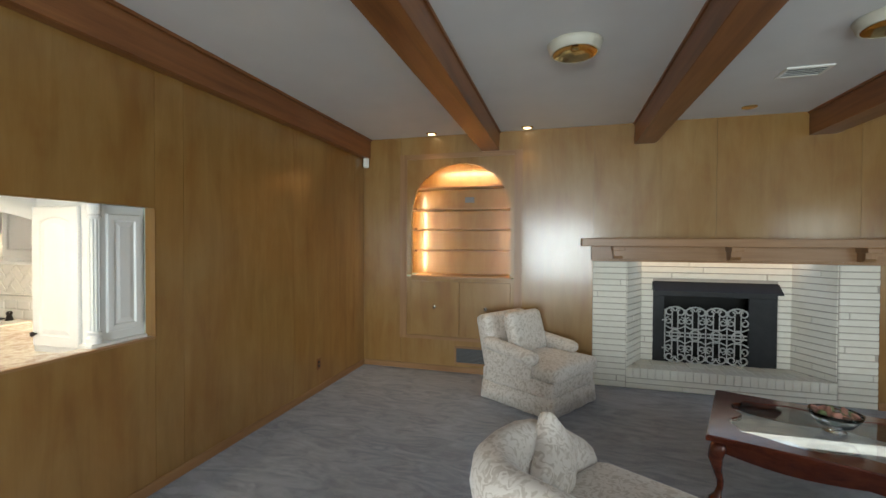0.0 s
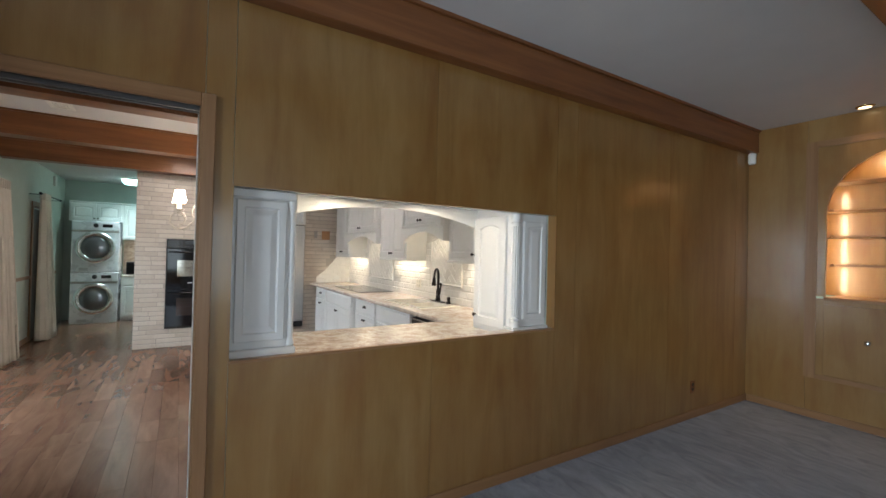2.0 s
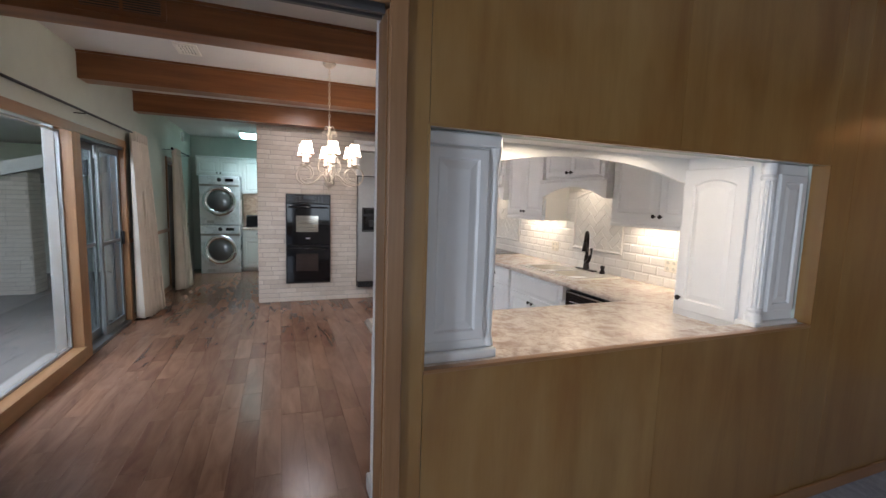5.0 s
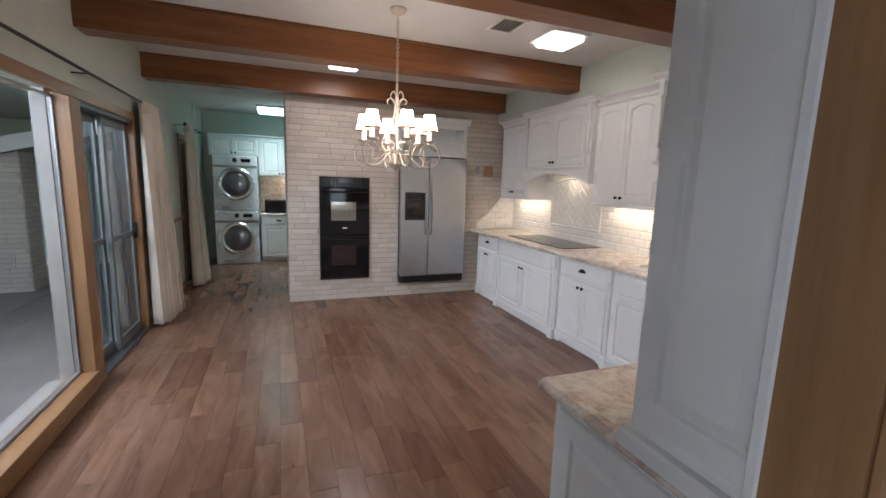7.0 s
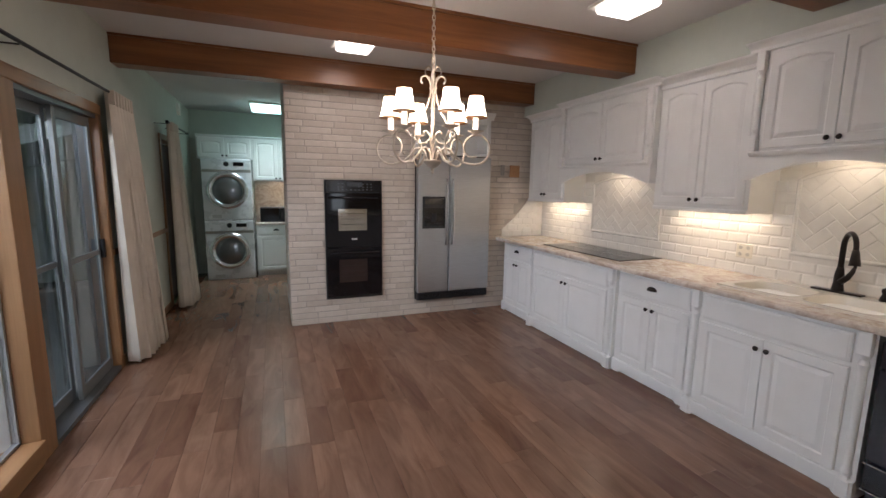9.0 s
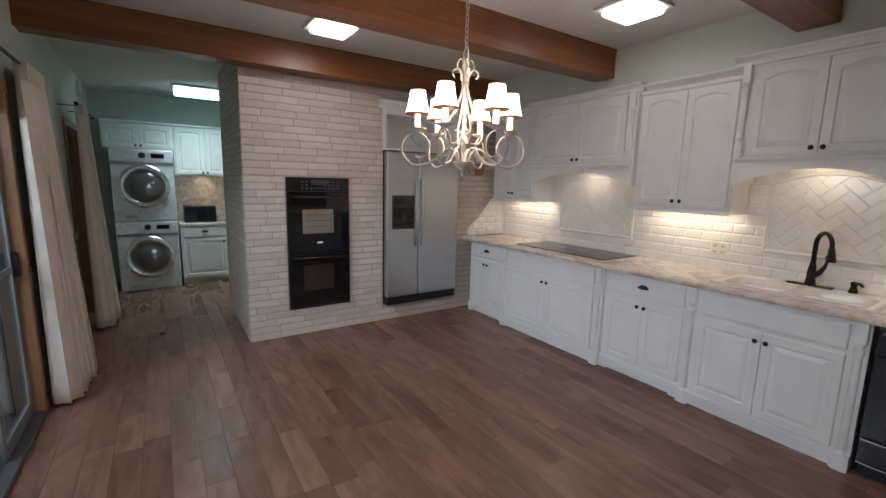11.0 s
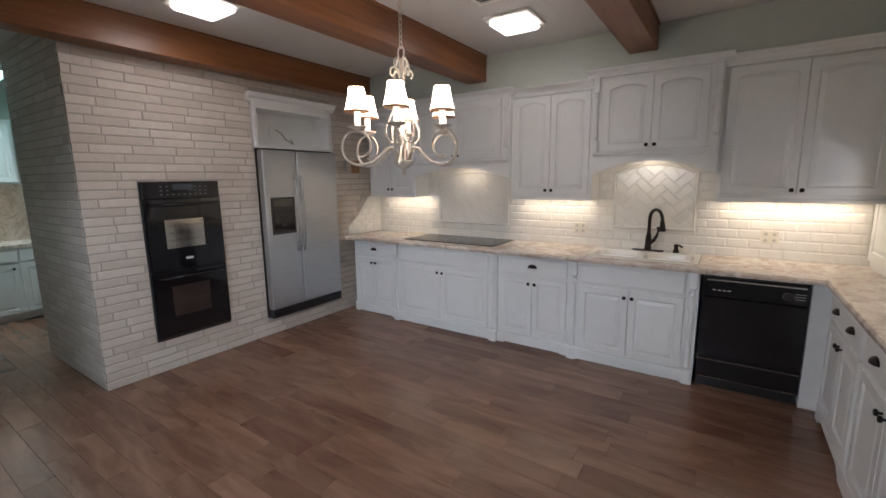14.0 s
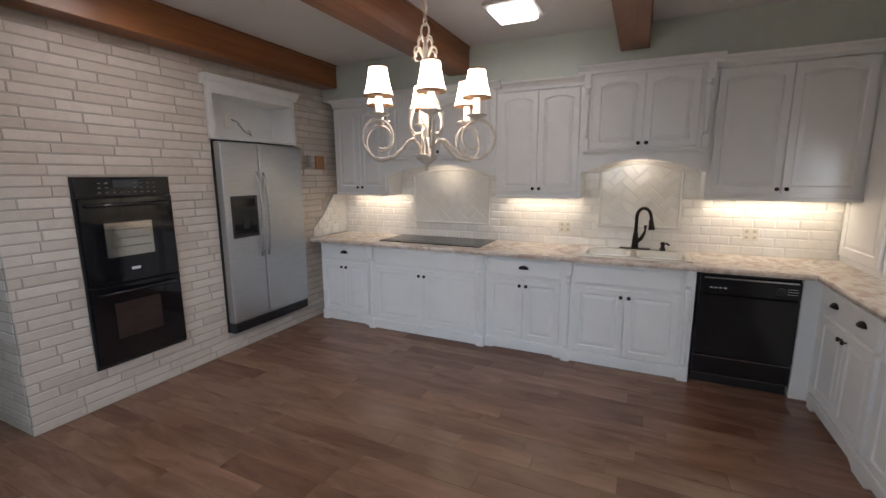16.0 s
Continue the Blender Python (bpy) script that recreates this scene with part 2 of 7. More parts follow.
def glow(name, colour, strength, base=(0.9, 0.88, 0.84)):
    m, t, b = nodes_of(name)
    b.inputs["Base Color"].default_value = (*base, 1)
    b.inputs["Emission Color"].default_value = (*colour, 1)
    b.inputs["Emission Strength"].default_value = strength
    return m


def glass_material(name, rough=0.0, tint=(1, 1, 1), ior=1.45):
    m, t, b = nodes_of(name)
    b.inputs["Base Color"].default_value = (*tint, 1)
    b.inputs["Transmission Weight"].default_value = 1.0
    b.inputs["Roughness"].default_value = rough
    b.inputs["IOR"].default_value = ior
    return m


M = {}
M["panel"] = panel_wood()
M["trim"] = wood("honey_trim", (0.25, 0.125, 0.05), (0.32, 0.17, 0.076), (0.385, 0.215, 0.102), 2, (0.3, 0.42))
M["trim_x"] = wood("honey_trim_along_x", (0.25, 0.125, 0.05), (0.32, 0.17, 0.076), (0.385, 0.215, 0.102), 0, (0.3, 0.42))
M["trim_y"] = wood("honey_trim_along_y", (0.25, 0.125, 0.05), (0.32, 0.17, 0.076), (0.385, 0.215, 0.102), 1, (0.3, 0.42))
M["beam"] = wood("stained_beam", (0.15, 0.053, 0.017), (0.235, 0.09, 0.03), (0.31, 0.13, 0.046), 1, (0.3, 0.42))
M["floor"] = floor_wood()
M["mahogany"] = wood("mahogany", (0.07, 0.012, 0.006), (0.14, 0.028, 0.012), (0.21, 0.05, 0.02), 0, (0.12, 0.2), 1.2, 0, 0.4)
M["white"] = plain("white_cabinet_paint", (0.80, 0.80, 0.78), 0.35, vary=0.04)
M["ceiling"] = plain("ceiling_paint", (0.66, 0.65, 0.64), 0.85, vary=0.05, scale=3, relief=0.3, fine=90)
M["sage"] = plain("sage_wall_paint", (0.56, 0.60, 0.53), 0.7, vary=0.06, relief=0.15, fine=120)
M["brick"] = brick_material("white_roman_brick", (0.565, 0.495, 0.425), (0.67, 0.605, 0.535), (0.84, 0.81, 0.76))
M["fire_brick"] = brick_material("cream_painted_brick", (0.76, 0.735, 0.655), (0.81, 0.785, 0.71), (0.9, 0.88, 0.84))
M["mortar"] = plain("mortar", (0.46, 0.41, 0.355), 0.9, relief=0.5, fine=80)
M["tile"] = plain("glazed_tile", (0.84, 0.81, 0.75), 0.14, vary=0.08, scale=9, relief=0.04, fine=30, coat=0.4)
M["grout"] = plain("grout", (0.80, 0.765, 0.70), 0.9)
M["stone"] = stone_top("countertop")
M["carpet"] = carpet_material()
M["brocade"] = damask_material()
M["steel"] = steel_material()
M["chrome"] = plain("chrome", (0.80, 0.81, 0.82), 0.22, 1.0, 0.03, relief=0)
M["door_glass"] = plain("smoked_door_glass", (0.24, 0.25, 0.26), 0.1, 0.6, vary=0.2, relief=0)
M["black"] = plain("black_enamel", (0.012, 0.012, 0.014), 0.16, vary=0.2, relief=0)
M["black_matt"] = plain("black_plastic", (0.02, 0.02, 0.022), 0.4, vary=0.2)
M["black_glass"] = plain("black_glass", (0.006, 0.006, 0.008), 0.04, vary=0.1, relief=0)
M["oven_glass"] = plain("mirrored_oven_glass", (0.52, 0.49, 0.43), 0.09, 0.9, vary=0.15, relief=0)
M["display_glass"] = plain("grey_display_glass", (0.06, 0.07, 0.08), 0.1, vary=0.2, relief=0)
M["smoked_glass"] = plain("smoked_oven_glass", (0.07, 0.05, 0.045), 0.1, 0.4, vary=0.3, relief=0)
M["bronze"] = plain("oiled_bronze", (0.028, 0.022, 0.02), 0.32, 0.7, vary=0.3)
M["iron"] = plain("black_iron", (0.013, 0.014, 0.017), 0.42, 0.3, vary=0.5, scale=9)
M["cream_metal"] = plain("cream_painted_iron", (0.72, 0.64, 0.54), 0.5, vary=0.25, scale=25)
M["beige_plastic"] = plain("beige_plastic", (0.72, 0.67, 0.56), 0.4, vary=0.05)
M["silver_iron"] = plain("silver_painted_iron", (0.50, 0.51, 0.50), 0.45, 0.3, vary=0.25, scale=30)
M["curtain"] = plain("curtain_cloth", (0.72, 0.65, 0.55), 0.55, vary=0.1, relief=0.4, fine=400)
M["appliance"] = plain("silver_white_enamel", (0.76, 0.78, 0.80), 0.28, 0.1, vary=0.04)
M["white_plastic"] = plain("white_plastic", (0.78, 0.77, 0.72), 0.4, vary=0.05)
M["lamp_ring"] = plain("aged_cream_enamel", (0.55, 0.52, 0.43), 0.4, vary=0.1)
M["outlet_plastic"] = plain("worn_cream_plastic", (0.50, 0.47, 0.40), 0.45)
M["grille"] = plain("vent_metal", (0.36, 0.34, 0.31), 0.5)
M["brass"] = plain("brass", (0.90, 0.66, 0.29), 0.15, 1.0, 0.1, relief=0)
M["concrete"] = plain("patio_concrete", (0.21, 0.205, 0.195), 0.85, vary=0.2, scale=2, relief=0.4)
M["porcelain"] = plain("porcelain", (0.74, 0.70, 0.62), 0.12, vary=0.02, relief=0)
M["shade"] = glow("lamp_shade", (1.0, 0.85, 0.66), 9.0)
# Sleeve emission stands in for the bulb's light on it.
M["candle"] = glow("self_lit_candle_sleeve", (1.0, 0.85, 0.66), 1.6)
M["panel_glow"] = glow("light_diffuser", (1.0, 0.94, 0.87), 4.0)
M["tube_glow"] = glow("tube_diffuser", (0.55, 1.0, 0.97), 3.6)
M["bulb_glow"] = glow("bulb", (1.0, 0.72, 0.4), 3.0)
M["pane"] = glass_material("window_glass")
M["screened_pane"] = glass_material("grey_screened_glass", 0.0, (0.42, 0.47, 0.48))
M["glass"] = glass_material("clear_glass", 0.0, (0.93, 0.97, 0.95))
M["table_glass"] = glass_material("thin_table_glass", 0.0, (0.86, 0.92, 0.88), 1.2)
M["leaf"] = plain("leaf", (0.07, 0.13, 0.035), 0.6, vary=0.5, scale=3)
M["bark"] = plain("bark", (0.10, 0.075, 0.055), 0.9, vary=0.4, relief=0.8, fine=40)
M["grass"] = plain("lawn", (0.08, 0.12, 0.035), 0.95, vary=0.5, scale=1.2, relief=0.8, fine=60)
M["alum"] = plain("mill_aluminium", (0.5, 0.51, 0.52), 0.35, 0.8)
M["dark_alum"] = plain("weathered_aluminium", (0.16, 0.165, 0.17), 0.4, 0.6)
M["sash_alum"] = plain("dull_grey_aluminium", (0.22, 0.235, 0.235), 0.42, 0.4)
# White paint, its colour darkened to offset the patio lamp falling on it.
M["dulled"] = plain("darkened_white_paint", (0.34, 0.35, 0.34), 0.7, vary=0.15, relief=0.2)
M["cork"] = plain("cork", (0.42, 0.22, 0.10), 0.8, vary=0.3, scale=60)
M["ash"] = plain("firebox_soot", (0.02, 0.019, 0.018), 0.8, vary=0.4)
M["granite"] = stone_top("laundry_splash")
M["rose"] = plain("dried_petals", (0.52, 0.26, 0.2), 0.8, vary=0.4, scale=40)
M["herb"] = plain("dried_leaves", (0.16, 0.2, 0.08), 0.8, vary=0.4, scale=40)
M["faint_print"] = plain("faint_grey_print", (0.14, 0.145, 0.15), 0.4)
M["line"] = plain("pale_print", (0.55, 0.56, 0.57), 0.5)

# ---- building helpers ----
def box(bm, x0, x1, y0, y1, z0, z1, bevel=0.0):
    """A box between the given planes, its edges cut off by bevel."""
    vs = bmesh.ops.create_cube(bm, size=1.0)["verts"]
    for v in vs:
        v.co = Vector(((x0 + x1) / 2 + v.co.x * abs(x1 - x0), (y0 + y1) / 2 + v.co.y * abs(y1 - y0), (z0 + z1) / 2 + v.co.z * abs(z1 - z0)))
    if bevel:
        es = list({e for v in vs for e in v.link_edges})
        bmesh.ops.bevel(bm, geom=es, offset=bevel, segments=1, affect="EDGES")
    return bm


def B(x0, x1, y0, y1, z0, z1, bevel=0.0):
    return box(bmesh.new(), x0, x1, y0, y1, z0, z1, bevel)


def place_of(ob):
    p = Vector((0, 0, 0))
    while ob:
        p += ob.location
        ob = ob.parent
    return p


def part(name, bm, material, parent=None, label="", smooth=False):
    """Links a bmesh, made in the world's metres, as one mesh under a thing or a part."""
    me = bpy.data.meshes.new(name)
    bm.to_mesh(me)
    bm.free()
    me.materials.append(M[material])
    if smooth:
        me.shade_smooth()
    ob = new(name, me)
    if parent:
        me.transform(Matrix.Translation(-place_of(parent)))
        ob.parent = parent
    return tagged(ob, label)


def thing(name, x, y, z, label, category, group=""):
    ob = new(name)
    ob.empty_display_size = 0.1
    ob.location = (x, y, z)
    return tagged(ob, label, category, group)


def setting(name, bm, material, label="", category=""):
    return tagged(part(name, bm, material), label, category, "", "structure")


def lathe(bm, cx, cy, profile, n=24, cap=True):
    """A turned body: profile of (radius, height)."""
    rings = []
    for r, h in profile:
        ring = []
        for k in range(n):
            a = 2 * math.pi * k / n
            ca, sa = r * math.cos(a), r * math.sin(a)
            ring.append(bm.verts.new((cx + ca, cy + sa, h)))
        rings.append(ring)
    for a, b in zip(rings, rings[1:]):
        for k in range(n):
            bm.faces.new((a[k], a[(k + 1) % n], b[(k + 1) % n], b[k]))
    for ring, flip in ((rings[0], True), (rings[-1], False)):
        if cap and profile[0 if flip else -1][0] > 1e-5:
            bm.faces.new(ring[::-1] if flip else ring)
    bmesh.ops.remove_doubles(bm, verts=bm.verts, dist=1e-6)
    return bm


def disc_x(cx, cy, cz, profile, n=24, way=1, cap=True):
    """A turned body about an axis along x (way 1: to +x); profile of (radius, distance)."""
    bm = lathe(bmesh.new(), 0, 0, profile, n, cap)
    bmesh.ops.transform(bm, matrix=Matrix.Translation((cx, cy, cz)) @ Matrix.Rotation(math.pi / 2 * way, 4, "Y"), verts=bm.verts)
    return bm


def disc_y(cx, cy, cz, profile, n=24):
    """A turned body about an axis along -y."""
    bm = lathe(bmesh.new(), 0, 0, profile, n)
    bmesh.ops.transform(bm, matrix=Matrix.Translation((cx, cy, cz)) @ Matrix.Rotation(math.pi / 2, 4, "X"), verts=bm.verts)
    return bm


def tube(bm, points, r, n=8, taper=None):
    """A round bar along points."""
    pts = [Vector(p) for p in points]
    rings, up = [], Vector((0.013, 0.021, 1)).normalized()
    for k, p in enumerate(pts):
        d = (pts[min(k + 1, len(pts) - 1)] - pts[max(k - 1, 0)]).normalized()
        u = (up - d * up.dot(d))
        if u.length < 0.05:
            u = Vector((1, 0, 0)) - d * d.x
        u.normalize()
        w = d.cross(u)
        up = u
        rr = r if taper is None else r + (taper - r) * k / (len(pts) - 1)
        rings.append([bm.verts.new(p + rr * (math.cos(2 * math.pi * j / n) * u + math.sin(2 * math.pi * j / n) * w)) for j in range(n)])
    for a, b in zip(rings, rings[1:]):
        for j in range(n):
            bm.faces.new((a[j], b[j], b[(j + 1) % n], a[(j + 1) % n]))
    bm.faces.new(rings[0])
    bm.faces.new(rings[-1][::-1])
    bmesh.ops.recalc_face_normals(bm, faces=bm.faces)
    return bm


def prism(bm, outline, axis, a, b):
    """An outline of (u, v) pushed out along an axis from a to b: axis x: (y, z); y: (x, z); z: (x, y)."""
    def at(u, v, w):
        return {"x": (w, u, v), "y": (u, w, v), "z": (u, v, w)}[axis]
    lo = [bm.verts.new(at(u, v, a)) for u, v in outline]
    hi = [bm.verts.new(at(u, v, b)) for u, v in outline]
    n = len(outline)
    fs = [bm.faces.new(lo), bm.faces.new(hi[::-1])]
    for k in range(n):
        fs.append(bm.faces.new((lo[k], hi[k], hi[(k + 1) % n], lo[(k + 1) % n])))
    bmesh.ops.recalc_face_normals(bm, faces=fs)
    return bm


def arc(x0, x1, z0, rise, n=14):
    """Points of a flat arch from (x0, z0) to (x1, z0)."""
    return [(x0 + (x1 - x0) * k / n, z0 + rise * (1 - (2 * k / n - 1) ** 2)) for k in range(n + 1)]


# ---- structure ----
DY0, DY1, DZ = -1.10, -0.04, 2.11            # doorway in the partition
OY0, OY1, OZ0, OZ1 = 0.10, 2.19, 0.98, 1.79  # serving hatch
LX1, LY0 = 4.6, -5.6                       # far sides of the living room
HX = -11.1                                 # laundry end wall

setting("floor_living", B(PX - 0.06, LX1, LY0, FY, -0.12, 0.0), "carpet", "blue-grey cut-pile carpet with brushed vacuum strokes", "carpet")
floor_k = setting("floor_kitchen", B(HX, PX - 0.06, WY, TY, -0.12, -0.006), "floor", "medium brown hickory plank floor with a satin finish", "floor")
setting("threshold", B(PX - 0.075, PX - 0.045, DY0, DY1, -0.01, 0.006), "trim_y", "thin wooden threshold strip", "threshold")

# partition between living room and kitchen
bm = bmesh.new()
xa, xb = PK, PX - 0.008
box(bm, xa, xb, LY0, DY0 - 0.02, 0, LC)
box(bm, xa, xb, DY0 - 0.02, DY1 + 0.02, DZ + 0.05, LC)
box(bm, xa, xb, DY1 + 0.02, OY0, 0, LC)
box(bm, xa, xb, OY0, OY1, 0, OZ0 - 0.01)
box(bm, xa, xb, OY0, OY1, OZ1, LC)
box(bm, xa, xb, OY1, FY + 0.2, 0, LC)
wall_w = setting("wall_west", bm, "sage", "partition clad in honey wood panelling with a hatch", "wall")
for y0, y1, z0, z1 in ((LY0, -3.5, 0, LC), (-3.5, -2.3, 0, LC), (-2.3, DY0 - 0.02, 0, LC), (DY0 - 0.02, DY1 + 0.02, DZ + 0.05, LC), (DY1 + 0.02, OY0, 0, LC), (OY0, 1.18, 0, OZ0 - 0.01),
                       (1.18, OY1, 0, OZ0 - 0.01), (OY0, 1.18, OZ1, LC), (1.18, OY1, OZ1, LC), (OY1, 2.40, 0, LC), (2.40, 3.62, 0, LC), (3.62, 4.84, 0, LC), (4.84, FY, 0, LC)):
    part("panel", B(xb, PX, y0 + 0.0012, y1 - 0.0012, z0, z1), "panel", wall_w)

# fireplace wall with its arched niche
NX0, NX1, NZ0, NZS, NZT = -1.655, -0.435, 1.17, 1.95, 2.53
arch_pts = [((NX0 + NX1) / 2 + (NX1 - NX0) / 2 * math.cos(math.pi * k / 24), NZS + (NZT - NZS) * math.sin(math.pi * k / 24)) for k in range(25)]
FX0, FX1, FZ1 = 0.48, 3.06, 1.38           # brick fireplace front
bm = bmesh.new()
yb = FY + 0.008
box(bm, PX - 0.12, NX0 - 0.2, yb, FY + 0.2, 0, LC)
box(bm, NX0 - 0.2, NX1 + 0.1, yb, FY + 0.09, 0, NZ0 - 0.02)
box(bm, NX0 - 0.2, NX1 + 0.1, yb, FY + 0.09, 2.62, LC)
box(bm, NX1 + 0.1, FX0, yb, FY + 0.2, 0, LC)
box(bm, FX0, FX1, yb, FY + 0.2, FZ1, LC)
box(bm, FX1, LX1 + 0.2, yb, FY + 0.2, 0, LC)
wall_n = setting("wall_north", bm, "panel", "honey wood panelled wall with arched niche and brick fireplace", "wall")
for x0, x1, z0, z1 in ((PX, -1.80, 0, LC), (-1.80, -0.31, 2.66, LC), (-1.80, -0.31, 0, 0.385), (-0.31, FX0, 0, LC), (FX0, 1.68, FZ1, LC), (1.68, 2.9, FZ1, LC), (2.9, LX1, FZ1, LC), (FX1, LX1, 0, FZ1)):
    part("panel", B(x0 + 0.0012, x1 - 0.0012, FY, yb, z0, z1), "panel", wall_n)
# arched surround of the niche
bm = bmesh.new()
half = 12
left = [(-1.80, NZ0), (NX0, NZ0)] + [p for p in arch_pts[::-1][: half + 1]] + [((NX0 + NX1) / 2, 2.66), (-1.80, 2.66)]
right = [(-0.31, NZ0), (-0.31, 2.66), ((NX0 + NX1) / 2, 2.66)] + [p for p in arch_pts[::-1][half:]] + [(NX1, NZ0)]
prism(bm, left, "y", FY - 0.008, FY + 0.02)
prism(bm, right, "y", FY - 0.008, FY + 0.02)
part("arch_surround", bm, "panel", wall_n)
bm = bmesh.new()
box(bm, NX0 - 0.18, NX1 + 0.09, FY + 0.36, FY + 0.38, NZ0, 2.62)
box(bm, NX0 - 0.2, NX0 - 0.18, FY + 0.02, FY + 0.38, NZ0 - 0.02, 2.62)
box(bm, NX1 + 0.09, NX1 + 0.11, FY + 0.02, FY + 0.38, NZ0 - 0.02, 2.62)
box(bm, NX0 - 0.2, NX1 + 0.11, FY + 0.02, FY + 0.38, 2.62, 2.64)
part("niche_lining", bm, "panel", wall_n)
part("niche_sill", B(NX0 - 0.01, NX1 + 0.01, FY - 0.022, FY + 0.36, NZ0 - 0.03, NZ0, 0.004), "trim_x", wall_n)
# closing walls of the living room
# Unseen stub, added to keep the south window's light off the doorway tower.
setting("wall_stub", B(PX, -1.5, -1.92, -1.77, 0, LC), "panel", "unseen honey wood panelled stub that blocks window light", "wall")
# Unseen east wall; its opening is invented for the added fill lamp.
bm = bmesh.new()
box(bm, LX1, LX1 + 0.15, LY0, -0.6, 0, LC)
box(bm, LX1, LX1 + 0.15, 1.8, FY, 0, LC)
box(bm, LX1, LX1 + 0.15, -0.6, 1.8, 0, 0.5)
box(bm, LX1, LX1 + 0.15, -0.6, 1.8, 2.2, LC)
setting("wall_east", bm, "panel", "unseen honey wood panelled wall with a wide daylight opening", "wall")
bm = bmesh.new()
box(bm, PX, -1.15, LY0 - 0.15, LY0, 0, LC)
box(bm, 1.25, LX1, LY0 - 0.15, LY0, 0, LC)
box(bm, -1.15, 1.25, LY0 - 0.15, LY0, 0, 0.3)
box(bm, -1.15, 1.25, LY0 - 0.15, LY0, 2.3, LC)
setting("wall_south", bm, "panel", "unseen honey wood panelled wall with a wide daylight opening", "wall")
setting("ceiling_living", B(PX, LX1, LY0, FY, LC, LC + 0.15), "ceiling", "matt off-white plaster ceiling", "ceiling")

# kitchen shell
setting("ceiling_kitchen", B(BX - 0.05, PK, WY, TY, KC, KC + 0.15), "ceiling", "matt off-white plaster ceiling", "ceiling")
setting("ceiling_laundry", B(HX, BX - 0.05, WY, TY, LAUN_C, LAUN_C + 0.22), "ceiling", "matt off-white plaster ceiling", "ceiling")
sof = setting("soffit", B(BX, PK, 2.22, TY, 2.50, KC), "sage", "boxed soffit painted pale sage green", "soffit")
for x0, x1, z0 in ((BX, -6.83, 2.43), (-6.83, -5.60, 2.46), (-5.60, -4.81, 2.44), (-3.85, PK, 2.48)):
    part("lower_board", B(x0, x1, 2.22, TY, z0, 2.50), "sage", sof)
wall_t = setting("wall_tiled", B(HX, PK, TY, TY + 0.15, 0, KC), "sage", "kitchen wall with glazed tile splashback", "wall")
setting("wall_laundry_end", B(HX - 0.15, HX, WY, TY, 0, LAUN_C), "sage", "pale sage green painted wall", "wall")
setting("wall_laundry_side", B(HX, -9.03, 0.25, 0.4, 0, LAUN_C), "sage", "pale sage green painted wall", "wall")

# glazed wall: fixed pane, post, sliding door, plain wall, back door
GX0, GX1 = -5.66, -4.25                    # fixed glazing
SX0, SX1 = -6.98, -5.83                    # sliding door
D2X0, D2X1 = -9.85, -9.0                   # back door
bm = bmesh.new()
yo = WY - 0.16
box(bm, D2X1, SX0 - 0.06, yo, WY, 0, KC)
wall_g = setting("wall_glazed", bm, "sage", "pale sage wall with large fixed pane and sliding door", "wall")
# Unseen stretch, assumed solid to limit daylight on the doorway tower.
part("end_section", B(GX1, PK, yo, WY, 0, KC), "sage", wall_g)
part("lintel", B(SX0 - 0.06, GX1, yo, WY, 2.10, KC), "sage", wall_g)
part("lintel", B(D2X0, D2X1, yo, WY, 2.08, KC), "sage", wall_g)
part("end_section", B(HX, D2X0, yo, WY, 0, KC), "sage", wall_g)

# beams
beams = [("beam", -6.08, -5.87, WY, 2.22, 2.555, KC), ("beam", BX + 0.02, -7.44, WY, 2.22, 2.558, KC), ("beam", -4.54, -4.325, WY, 2.22, 2.598, KC)]
for n, x0, x1, y0, y1, z0, z1 in beams:
    ob = setting("ceiling_beam", B(x0, x1, y0, y1, z0, z1 - 0.02, 0.004), "beam", "red-brown stained wooden ceiling beam", "beam")
    part("cove", B(x0 - 0.008, x1 + 0.008, y0, y1, z1 - 0.02, z1), "beam", ob)
for x0, x1, z0 in ((-0.78, -0.57, 2.66), (0.89, 1.10, 2.65), (2.47, 2.70, 2.65)):
    ob = setting("ceiling_beam", B(x0, x1, LY0, FY, z0, LC - 0.02, 0.004), "beam", "red-brown stained wooden ceiling beam", "beam")
    part("cove", B(x0 - 0.012, x1 + 0.012, LY0, FY, LC - 0.02, LC), "beam", ob)
ob = setting("ceiling_beam", B(PX, PX + 0.09, LY0, FY, 2.64, LC - 0.02, 0.004), "beam", "red-brown stained beam along the panelled wall", "beam")
part("cove", B(PX, PX + 0.11, LY0, FY, LC - 0.02, LC), "beam", ob)
# skirting
setting("baseboard", B(PX, PX + 0.014, OY0 - 0.02, FY, 0, 0.07, 0.003), "trim_y", "low honey wood skirting", "baseboard")
setting("baseboard", B(PX + 0.014, FX0, FY - 0.014, FY, 0, 0.07, 0.003), "trim_x", "low honey wood skirting", "baseboard")
setting("baseboard", B(FX1, LX1, FY - 0.014, FY, 0, 0.07, 0.003), "trim_x", "low honey wood skirting", "baseboard")
setting("baseboard", B(D2X1, SX0 - 0.06, WY, WY + 0.014, 0, 0.08, 0.003), "trim_x", "low honey wood skirting", "baseboard")

# ---- kitchen things ----
TURN_W = Matrix.Rotation(-math.pi / 2, 4, "Z")   # front faces -x; along the front: -y
TURN_E = Matrix.Rotation(math.pi / 2, 4, "Z")    # front faces +x; along the front: +y
STRAIGHT = Matrix.Identity(4)


def turned(bm, m):
    bmesh.ops.transform(bm, matrix=m, verts=bm.verts)
    return bm


